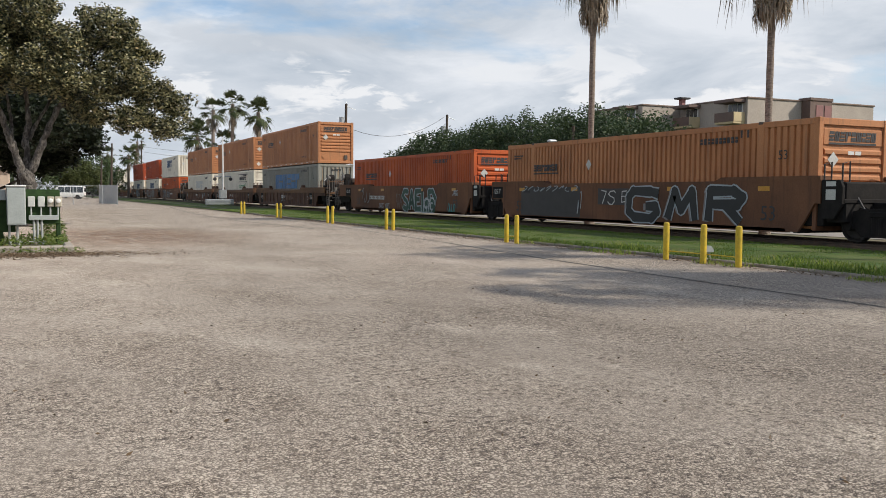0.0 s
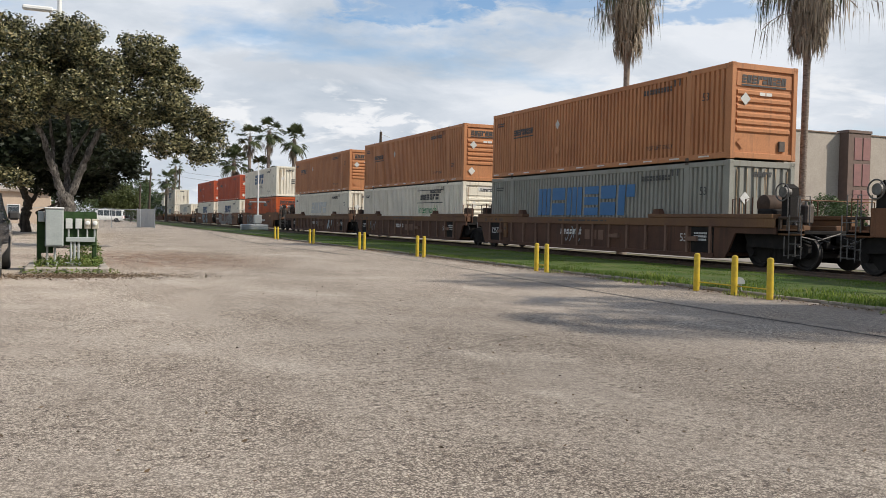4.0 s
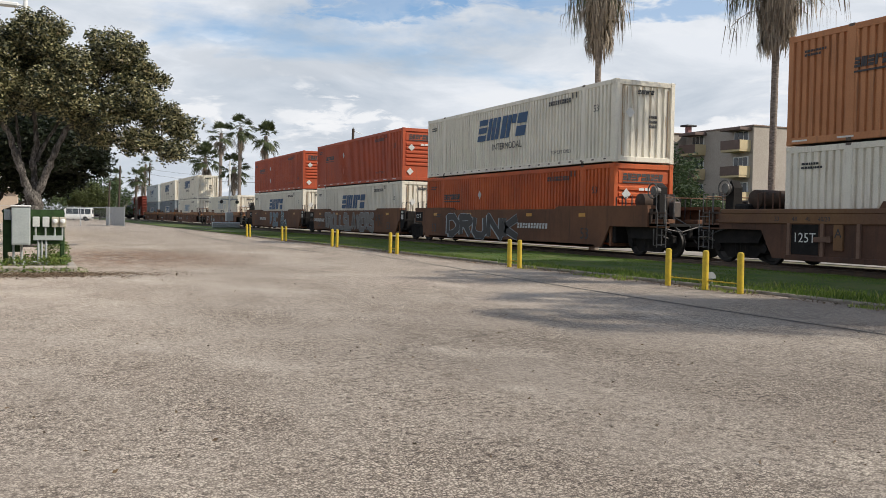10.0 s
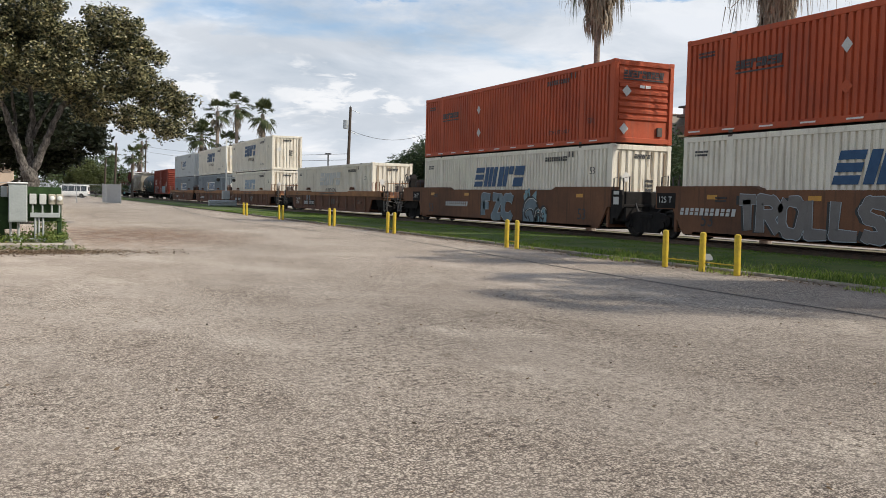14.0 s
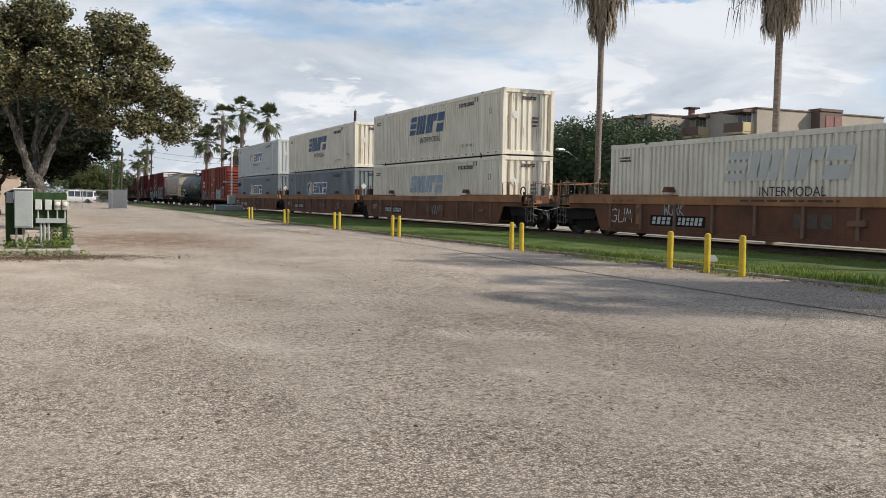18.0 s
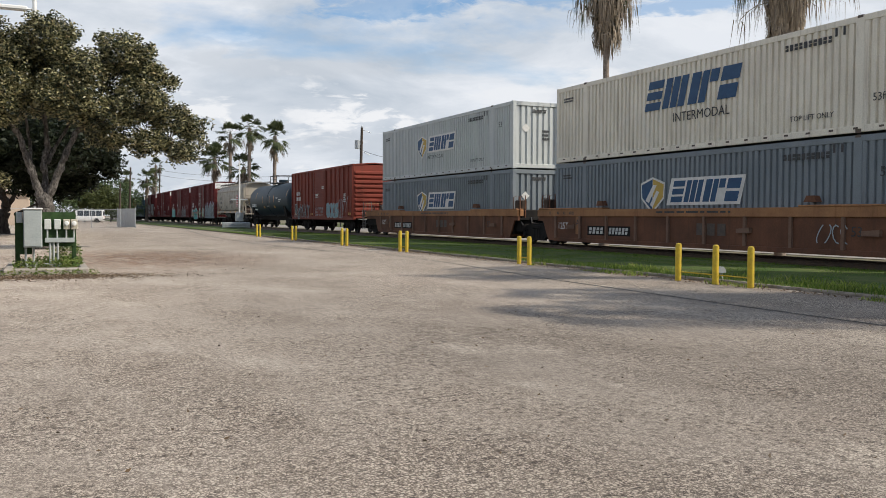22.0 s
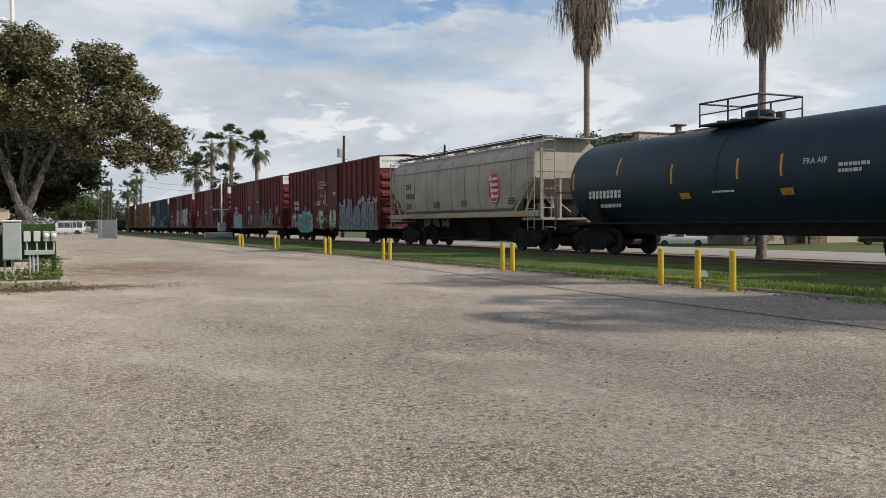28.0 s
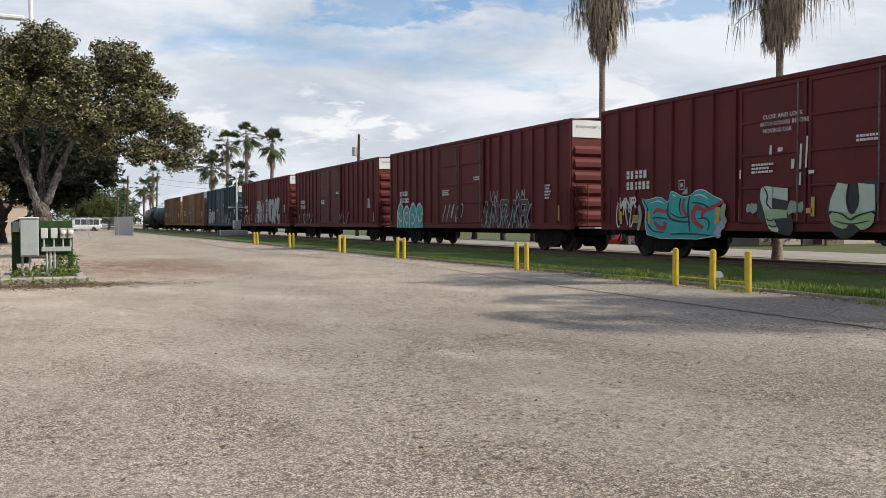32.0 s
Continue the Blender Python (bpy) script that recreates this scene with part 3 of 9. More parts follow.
M_BADGE = paint("red_badge", (0.40, 0.028, 0.03), (0.34, 0.03, 0.03), 4, 0.55, fine=50)
M_SPRAY = {k: paint("spray_" + k, c, tuple(v * 0.8 for v in c), 2.5, 0.6, fine=45) for k, c in dict(
    silver=(0.36, 0.40, 0.42), white=(0.60, 0.60, 0.57), black=(0.025, 0.027, 0.028), teal=(0.035, 0.37, 0.37), blue=(0.145, 0.195, 0.225), green=(0.33, 0.45, 0.25), darkgreen=(0.025, 0.075, 0.052), red=(0.35, 0.04, 0.05), grey=(0.20, 0.19, 0.18), pale=(0.23, 0.215, 0.20), sky=(0.19, 0.31, 0.35), slate=(0.165, 0.15, 0.14), soot=(0.045, 0.042, 0.042), sage=(0.28, 0.36, 0.29), lilac=(0.36, 0.34, 0.46), mint=(0.50, 0.56, 0.47), yellow=(0.50, 0.36, 0.07)).items()}

# ---- mesh tools ----


class Shape:
    """Gathers corners and faces of one mesh."""

    def __init__(self):
        self.v, self.f = [], []

    def add(self, vs, fs):
        b = len(self.v)
        self.v += [tuple(p) for p in vs]
        self.f += [tuple(b + i for i in face) for face in fs]
        return self

    def box(self, x0, x1, y0, y1, z0, z1, m=None):
        vs = [Vector((x, y, z)) for z in (z0, z1) for y in (y0, y1) for x in (x0, x1)]
        if m:
            vs = [m @ p for p in vs]
        return self.add(vs, [(0, 2, 3, 1), (4, 5, 7, 6), (0, 1, 5, 4), (2, 6, 7, 3), (0, 4, 6, 2), (1, 3, 7, 5)])

    def cbox(self, x0, x1, y0, y1, z0, z1, c=0.01, m=None):
        """A box with chamfered edges."""
        c = min(c, (x1 - x0) * 0.45, (y1 - y0) * 0.45, (z1 - z0) * 0.45)
        lo, hi = Vector((x0, y0, z0)), Vector((x1, y1, z1))
        vs, ix = [], {}
        for sx in (0, 1):
            for sy in (0, 1):
                for sz in (0, 1):
                    s = (sx, sy, sz)
                    for a in range(3):
                        p = [hi[i] if s[i] else lo[i] for i in range(3)]
                        for i in range(3):
                            if i != a:
                                p[i] += -c if s[i] else c
                        ix[(s, a)] = len(vs)
                        vs.append(Vector(p))
        fs = []
        for a in range(3):
            u, w = (a + 1) % 3, (a + 2) % 3
            for side in (0, 1):
                ring = []
                for cu, cw in ((0, 0), (1, 0), (1, 1), (0, 1)):
                    s = [0, 0, 0]
                    s[a], s[u], s[w] = side, cu, cw
                    ring.append(ix[(tuple(s), a)])
                fs.append(tuple(ring if side else ring[::-1]))
            for cu in (0, 1):
                for cw in (0, 1):
                    s0, s1 = [0, 0, 0], [0, 0, 0]
                    s0[u] = s1[u] = cu
                    s0[w] = s1[w] = cw
                    s1[a] = 1
                    q = (ix[(tuple(s0), u)], ix[(tuple(s1), u)], ix[(tuple(s1), w)], ix[(tuple(s0), w)])
                    fs.append(q if (cu == cw) else q[::-1])
        for sx in (0, 1):
            for sy in (0, 1):
                for sz in (0, 1):
                    s = (sx, sy, sz)
                    t = (ix[(s, 0)], ix[(s, 1)], ix[(s, 2)])
                    fs.append(t if (sx + sy + sz) % 2 else t[::-1])
        if m:
            vs = [m @ p for p in vs]
        return self.add(vs, fs)

    def tube(self, pts, radii, n=8, caps=True):
        pts = [Vector(p) for p in pts]
        if not hasattr(radii, "__len__"):
            radii = [radii] * len(pts)
        vs, fs = [], []
        up = Vector((0, 0, 1))
        side = None
        for i, p in enumerate(pts):
            d = (pts[min(i + 1, len(pts) - 1)] - pts[max(i - 1, 0)]).normalized()
            if side is None:
                side = d.cross(up if abs(d.z) < 0.95 else Vector((1, 0, 0))).normalized()
            else:
                side = (side - d * side.dot(d)).normalized()
            w = d.cross(side)
            for k in range(n):
                a = 2 * math.pi * k / n
                vs.append(p + (side * math.cos(a) + w * math.sin(a)) * radii[i])
        for i in range(len(pts) - 1):
            for k in range(n):
                k2 = (k + 1) % n
                fs.append((i * n + k, i * n + k2, (i + 1) * n + k2, (i + 1) * n + k))
        if caps:
            fs.append(tuple(range(n))[::-1])
            fs.append(tuple((len(pts) - 1) * n + k for k in range(n)))
        return self.add(vs, fs)

    def prism(self, outline, a, b, axis="x"):
        """An outline of two coordinates pushed along an axis from a to b."""
        def put(p, s):
            return {"x": (s, p[0], p[1]), "y": (p[0], s, p[1]), "z": (p[0], p[1], s)}[axis]
        n = len(outline)
        vs = [put(p, a) for p in outline] + [put(p, b) for p in outline]
        fs = [tuple(range(n))[::-1], tuple(range(n, 2 * n))] + [(i, (i + 1) % n, n + (i + 1) % n, n + i) for i in range(n)]
        return self.add(vs, fs)

    def loft(self, rings, closed=True, caps=True):
        n = len(rings[0])
        vs = [p for r in rings for p in r]
        fs = []
        for i in range(len(rings) - 1):
            for k in range(n if closed else n - 1):
                k2 = (k + 1) % n
                fs.append((i * n + k, i * n + k2, (i + 1) * n + k2, (i + 1) * n + k))
        if caps and closed:
            fs += [tuple(range(n))[::-1], tuple((len(rings) - 1) * n + k for k in range(n))]
        return self.add(vs, fs)

    def lathe(self, profile, centre, axis="x", n=20):
        """profile: (offset along the axis, radius)."""
        rings = []
        for o, r in profile:
            ring = []
            for k in range(n):
                a = 2 * math.pi * k / n
                p, q = r * math.cos(a), r * math.sin(a)
                ring.append({"x": (o, p, q), "y": (p, o, q), "z": (p, q, o)}[axis])
            rings.append([Vector(p) + Vector(centre) for p in ring])
        return self.loft(rings)

    def hoop(self, centre, radius, r, axis="y", n=20):
        """A round bar bent into a closed ring."""
        c, pts = Vector(centre), []
        for k in range(n + 1):
            a = 2 * math.pi * k / n
            p, q = radius * math.cos(a), radius * math.sin(a)
            pts.append(c + Vector({"x": (0, p, q), "y": (p, 0, q), "z": (p, q, 0)}[axis]))
        return self.tube(pts, r, 6, False)

    def mesh(self, name, smooth=False):
        me = bpy.data.meshes.new(name)
        me.from_pydata(self.v, [], self.f)
        bm = bmesh.new()
        bm.from_mesh(me)
        if len(self.f) < 6000:
            bmesh.ops.recalc_face_normals(bm, faces=bm.faces)
        bm.to_mesh(me)
        bm.free()
        if smooth:
            me.polygons.foreach_set("use_smooth", [True] * len(me.polygons))
            me.set_sharp_from_angle(angle=radians(38))
        me.update()
        return me


def part(name, shape, material, parent=None, label="", smooth=False):
    """One mesh object from a shape or a mesh, under a thing or a part."""
    me = shape.mesh(name, smooth) if isinstance(shape, Shape) else shape
    if not me.materials:
        me.materials.append(material)
    ob = new(name, me)
    if parent:
        ob.parent = parent
    if label:
        ob["label"] = label
    return ob


def shared(name, me, material, parent, m=None, label=""):
    """An object on a mesh that alike pieces share."""
    if not me.materials:
        me.materials.append(material)
    ob = new(name, me)
    ob.parent = parent
    if m is not None:
        ob.matrix_basis = m
    if label:
        ob["label"] = label
    return ob


def thing(name, m, label, category, group="", kind=""):
    ob = new(name)
    ob.matrix_basis = m
    ob.empty_display_size = 0.2
    return tagged(ob, label, category, group, kind)


SIDE = Matrix(((0, 0, -1, 0), (-1, 0, 0, 0), (0, 1, 0, 0), (0, 0, 0, 1)))  # reads along the flank that faces -x
END = Matrix(((1, 0, 0, 0), (0, 0, -1, 0), (0, 1, 0, 0), (0, 0, 0, 1)))  # reads across the end that faces -y
_words = {}


def words(text, height, face, at, material, parent, shear=0.0, name="lettering", fat=0.0, spread=1.0):
    """Flat lettering in the built-in font. at: the place of its lower left corner."""
    key = (text, round(height, 3), shear, material.name, fat)
    if key not in _words:
        cu = bpy.data.curves.new("lettering", "FONT")
        cu.body, cu.size, cu.shear, cu.extrude = text, height * 1.38, shear, 0.001
        cu.resolution_u, cu.offset, cu.space_character = 2, fat, spread
        ob = bpy.data.objects.new("lettering", cu)
        scene.collection.objects.link(ob)
        dg = bpy.context.evaluated_depsgraph_get()
        me = bpy.data.meshes.new_from_object(ob.evaluated_get(dg))
        bpy.data.objects.remove(ob)
        me.materials.clear()
        me.materials.append(material)
        _words[key] = me
    ob = new(name, _words[key])
    ob.parent = parent
    ob.matrix_basis = Matrix.Translation(at) @ face
    ob["kind"] = "stuff"
    return ob


def flat(outlines, depth=0.003):
    """Thin flat figures from closed outlines in a plane."""
    s = Shape()
    for i, o in enumerate(outlines):
        s.prism(o, 0.0, depth + (i % 16) * 0.0003, "z")
    return s


def mark(name, outlines, face, at, material, parent, label=""):
    """Flat paint marks. Small print stays one piece; large figures are parts of their own."""
    single = name in ("logo_block", "badge", "placard", "reflector", "graffiti_figure", "graffiti")
    for o in ([[q] for q in outlines] if single else [outlines]):
        ob = part(name, flat(o), material, parent, label)
        ob.matrix_basis = Matrix.Translation(at) @ face
        if len(o) > 1:
            ob["kind"] = "stuff"
    return ob


def slab(w, h, x=0.0, y=0.0, lean=0.0):
    return [(x + lean * y, y), (x + w + lean * y, y), (x + w + lean * (y + h), y + h), (x + lean * (y + h), y + h)]


def blocks(n, w, h, lean=0.25, seed=0):
    """A wordmark drawn as n plain leaning figures of stripes, close to one another."""
    rng = random.Random(seed)
    share = [0.95, 1.3, 0.5, 0.9, 0.95] if n == 5 else [rng.uniform(0.8, 1.1) for _ in range(n)]
    out, x, unit = [], 0.0, w / sum(share)
    for i in range(n):
        b = share[i] * unit * 0.86
        style = (0, 1, 2, 3, 4)[i % 5] if n == 5 else rng.choice((0, 1, 3, 4))
        if style == 0:
            out += [slab(b, h * 0.27, x, h * q, lean) for q in (0.0, 0.365, 0.73)]
        elif style == 1:
            out += [slab(b * 0.29, h, x + b * q, 0, lean) for q in (0.0, 0.355, 0.71)]
        elif style == 2:
            out.append(slab(b, h, x, 0, lean))
        elif style == 3:
            out += [slab(b * 0.42, h, x, 0, lean), slab(b * 0.50, h * 0.40, x + b * 0.5, h * 0.60, lean)]
        else:
            out += [slab(b, h * 0.44, x, h * 0.56, lean), slab(b, h * 0.44, x, 0, lean)]
        x += share[i] * unit
    return out


def row_of_bars(n, w, h, lean=0.2):
    """A number drawn as n plain bars, some of them split."""
    out = []
    for i in range(n):
        b, x = w / n * 0.66, i * w / n
        if i % 3 == 1:
            out.append(slab(b, h, x, 0, lean))
        else:
            out += [slab(b, h * 0.45, x, 0, lean), slab(b, h * 0.45, x, h * 0.55, lean)]
    return out


def bars(lines, w, h, seed=0):
    """Small print too fine to read: lines of short bars."""
    rng = random.Random(seed)
    out = []
    for k in range(lines):
        x, y = 0.0, (lines - 1 - k) * h / lines
        while x < w * rng.uniform(0.75, 1.0):
            b = rng.uniform(0.05, 0.16) * w
            out.append(slab(min(b, w - x), h / lines * 0.6, x, y))
            x += b + 0.03 * w
    return out


def wavy(cx, cy, rx, ry, seed, n=22, amount=0.18):
    rng = random.Random(seed)
    ph = [rng.uniform(0, 6.28) for _ in range(4)]
    out = []
    for k in range(n):
        a = 2 * math.pi * k / n
        r = 1 + amount * (math.sin(2 * a + ph[0]) + 0.7 * math.sin(3 * a + ph[1]) + 0.5 * math.sin(5 * a + ph[2]))
        s, c = math.sin(a), math.cos(a)
        sq = 1 / max(abs(s), abs(c)) ** 0.55
        out.append((cx + rx * r * c * sq * 0.85, cy + ry * r * s * sq * 0.85))
    return out


def ribbon(pts, w):
    """A brush stroke: quads of width w along points of a plane."""
    out = []
    for (x0, y0), (x1, y1) in zip(pts, pts[1:]):
        dx, dy = x1 - x0, y1 - y0
        d = math.hypot(dx, dy) or 1
        nx, ny = -dy / d * w / 2, dx / d * w / 2
        ex, ey = dx / d * w * 0.3, dy / d * w * 0.3
        out.append([(x0 + nx - ex, y0 + ny - ey), (x0 - nx - ex, y0 - ny - ey), (x1 - nx + ex, y1 - ny + ey), (x1 + nx + ex, y1 + ny + ey)])
    return out


def stroke(x0, y0, x1, y1, w):
    dx, dy = x1 - x0, y1 - y0
    d = math.hypot(dx, dy) or 1
    nx, ny = -dy / d * w / 2, dx / d * w / 2
    return [(x0 + nx, y0 + ny), (x0 - nx, y0 - ny), (x1 - nx * 0.8, y1 - ny * 0.8), (x1 + nx * 0.8, y1 + ny * 0.8)]


def fat_stroke(pts, w, n=5):
    """Outlines of a thick sprayed line with round joints: a slab for each step and a disc at each point."""
    out = []
    for (x0, y0), (x1, y1) in zip(pts, pts[1:]):
        out.append(stroke(x0, y0, x1, y1, w))
    for x, y in pts:
        out.append([(x + w / 2 * math.cos(k * math.pi / n), y + w / 2 * math.sin(k * math.pi / n)) for k in range(n * 2)])
    return out


def graffiti(parent, x, y_left, z0, w, h, n, fill, line, seed, edge=0.07):
    """Sprayed lettering-like forms on a flank that faces -x: n bulging figures of fat curved strokes, each with a rim."""
    rng = random.Random(seed)
    rims, lines, step = [], [], w / n
    for i in range(n):
        c = (i + 0.5) * step
        fat = min(step * 0.30, h * 0.26) * rng.uniform(0.9, 1.2)
        lo, hi = fat * 0.55, h - fat * 0.55
        lean = rng.uniform(-0.10, 0.10) * h
        paths = []
        for q in range(2):
            turn, k = rng.choice((-1, 1)), rng.uniform(0, 6.28)
            bend = [(c + lean * (r - 2) / 4 + step * 0.34 * math.cos(k + turn * r * 1.15 + q), (lo + hi) / 2 + (hi - lo) / 2 * math.sin(k * 1.4 + turn * r * (0.75 + 0.3 * q))) for r in range(5)]
            paths.append(bend)
        figure = Shape()
        for p in paths:
            for k, o in enumerate(fat_stroke(p, fat)):
                figure.prism(o, 0.0, 0.003 + (len(figure.f) // 8 % 16) * 0.0003, "z")
            rims += fat_stroke(p, fat + edge * 2)
            if rng.random() < 0.5:
                lines += ribbon([(q[0] + fat * 0.18, q[1] - fat * 0.15) for q in p], edge * 0.3)
        ob = part("graffiti_figure", figure, fill, parent, "sprayed graffiti figure")
        ob.matrix_basis = Matrix.Translation((x - 0.008, y_left, z0)) @ SIDE
    mark("graffiti_rim", rims, SIDE, (x, y_left, z0), line, parent)
    if lines:
        mark("graffiti_stroke", lines, SIDE, (x - 0.016, y_left, z0), line, parent)


# strokes of hand-drawn capitals: points on a grid of ten, a slash between strokes
STROKES = {
    "A": "00 49 90/23 73", "B": "00 09 69 87 75 05/75 92 70 00", "C": "98 79 29 07 02 20 70 92", "D": "00 09 59 96 93 50 00",
    "E": "90 00 09 99/05 75", "F": "00 09 99/05 75", "G": "98 79 29 07 02 20 70 92 94 54", "H": "00 09/90 99/05 95",
    "I": "50 59", "J": "09 99/69 62 40 10 02", "K": "00 09/99 04 90", "L": "09 00 90", "M": "00 29 53 79 90", "N": "00 09 90 99",
    "O": "29 07 02 20 70 92 97 79 29", "P": "00 09 79 97 75 05", "R": "00 09 79 97 75 05/45 90", "S": "98 79 29 07 25 74 92 70 20 01",
    "7": "09 99 30", "T": "09 99/59 50", "U": "09 02 20 70 92 99", "V": "09 50 99", "W": "09 20 56 80 99", "X": "09 90/00 99", "Y": "09 55 99/55 50", "Z": "09 99 00 90",
}


def letter_paths(text, w, h, rng, lean=0.0, slack=0.06):
    """The centre lines of a hand-drawn word, w wide and h high."""
    out, step = [], w / len(text)
    for i, ch in enumerate(text):
        for line in STROKES.get(ch, "").split("/"):
            pts = [(int(q[0]) / 9, int(q[1]) / 9) for q in line.split()]
            if pts:
                out.append([((i + 0.12 + 0.76 * u + rng.uniform(-slack, slack)) * step + lean * v * h, (v + rng.uniform(-slack, slack) * 0.5) * h) for u, v in pts])
    return out


def slanted_stroke(pts, w):
    """A fat chisel stroke with square ends and round joints."""
    out = [stroke(x0, y0, x1, y1, w) for (x0, y0), (x1, y1) in zip(pts, pts[1:])]
    return out + [[(x + w / 2 * math.cos(k * 0.785), y + w / 2 * math.sin(k * 0.785)) for k in range(8)] for x, y in pts[1:-1]]


def sprayed_word(parent, x, text, height, y_left, z0, fill, wide=None, rim=None, shade=None, seed=0, fat=0.25, edge=0.07):
    """A readable sprayed word: a thin tag, or fat letters with a pale rim and a cast shade beside each stroke."""
    rng = random.Random(seed + len(text))
    if height < 0.5:
        lines = [r for q in letter_paths(text, wide or height * 0.72 * len(text), height, rng, 0.1, 0.1) for r in ribbon(q, 0.05 * height + 0.014)]
        mark("graffiti_tag", lines, SIDE, (x, y_left, z0), fill, parent)
        return
    fat = fat * height
    paths = letter_paths(text, wide, height - fat, rng)
    paths = [[(u, v + fat / 2) for u, v in q] for q in paths]
    if shade:
        mark("graffiti_shade", [o for q in paths for o in slanted_stroke([(u - fat * 0.42, v - 0.02) for u, v in q], fat * 0.85)], SIDE, (x + 0.012, y_left, z0), shade, parent)
    if rim:
        mark("graffiti_rim", [o for q in paths for o in slanted_stroke(q, fat + edge)], SIDE, (x + 0.006, y_left, z0), rim, parent)
    for q in paths:
        figure = Shape()
        for o in slanted_stroke(q, fat):
            figure.prism(o, 0.0, 0.003 + (len(figure.f) // 8 % 16) * 0.0003, "z")
        ob = part("graffiti_figure", figure, fill, parent, "sprayed letter stroke")
        ob.matrix_basis = Matrix.Translation((x, y_left, z0)) @ SIDE


def throw_up(parent, x, y_left, z0, w, h, n, fill, line, smoke=None, seed=0):
    """Round-topped bubble figures side by side, outlined in black with a pale inner line, with puffs of colour above."""
    rng = random.Random(seed)
    step, tops, lines, shine = w / n, [], [], []
    for i in range(n):
        top, wide_ = h * rng.uniform(0.82, 1.0), step * rng.uniform(1.0, 1.12)
        x0 = i * step
        arc = [(x0, 0.0), (x0 - 0.02 * step, top * 0.45), (x0 + wide_ * 0.10, top * 0.80), (x0 + wide_ * 0.32, top * 0.97), (x0 + wide_ * 0.60, top), (x0 + wide_ * 0.86, top * 0.86), (x0 + wide_, top * 0.55), (x0 + wide_ * 0.98, 0.0)]
        ob = part("graffiti_figure", flat([arc], 0.003 + 0.001 * i), fill, parent, "sprayed bubble letter form")
        ob.matrix_basis = Matrix.Translation((x, y_left, z0)) @ SIDE
        lines += ribbon(arc[:-1], 0.08)
        shine += ribbon([(u + 0.07, v - 0.05) for u, v in arc[1:6]], 0.028)
        cx, cy = x0 + step * rng.uniform(0.4, 0.65), top * rng.uniform(0.25, 0.5)
        turn, reach = rng.choice((-1, 1)), rng.uniform(0.16, 0.30)
        hook = [(cx + step * (reach + 0.012 * k) * math.cos(turn * k * 0.42 + i), cy + top * reach * (0.9 - 0.02 * k) * math.sin(turn * k * 0.42 + i)) for k in range(11)]
        lines += ribbon(hook, 0.08)
        shine += ribbon([(u + 0.06, v + 0.03) for u, v in hook[2:8]], 0.022)
        lines += ribbon([(x0 + wide_ * 0.5, 0.03), (x0 + wide_ * rng.uniform(0.3, 0.6), top * 0.22)], 0.06)
        for _ in range(4):
            tops.append((x0 + step * rng.random(), top * rng.uniform(0.95, 1.12)))
    if smoke:
        mark("graffiti_shade", [wavy(u, v, rng.uniform(0.10, 0.20), rng.uniform(0.14, 0.30), seed + k, 14, 0.25) for k, (u, v) in enumerate(tops)], SIDE, (x + 0.012, y_left, z0), smoke, parent)
    mark("graffiti_rim", lines, SIDE, (x - 0.016, y_left, z0), line, parent)
    mark("graffiti_stroke", shine, SIDE, (x - 0.020, y_left, z0), M_SPRAY["white"], parent)


def scribble(parent, x, y_left, z0, w, h, n, line, seed, edge=0.04):
    """A thin sprayed tag of n strokes."""
    rng = random.Random(seed)
    lines, step = [], w / n
    for i in range(n):
        cx, a = (i + 0.5) * step, rng.uniform(0, 6.28)
        turn, k = rng.choice((-1, 1)), rng.uniform(0.5, 0.9)
        p = [(cx + step * 0.42 * math.cos(a + turn * q * k), h * 0.5 + h * 0.46 * math.sin(a * 1.3 + turn * q * k * 0.8)) for q in range(7)]
        lines += ribbon(p, edge)
    mark("graffiti_tag", lines, SIDE, (x, y_left, z0), line, parent)

def rounded(pts, turns=2):
    """A closed outline with its corners cut twice."""
    for _ in range(turns):
        pts = [q for a, b in zip(pts, pts[1:] + pts[:1]) for q in ((a[0] * 0.78 + b[0] * 0.22, a[1] * 0.78 + b[1] * 0.22), (a[0] * 0.22 + b[0] * 0.78, a[1] * 0.22 + b[1] * 0.78))]
    return pts


def sweep(pts, w):
    """A sprayed line that swells in the middle, through smoothed points."""
    for _ in range(2):
        pts = [pts[0]] + [q for a, b in zip(pts, pts[1:]) for q in ((a[0] * 0.75 + b[0] * 0.25, a[1] * 0.75 + b[1] * 0.25), (a[0] * 0.25 + b[0] * 0.75, a[1] * 0.25 + b[1] * 0.75))] + [pts[-1]]
    n = len(pts) - 1
    return [o for i in range(n) for o in ribbon(pts[i:i + 2], w * (0.45 + 0.55 * math.sin(math.pi * (i + 0.5) / n)))]


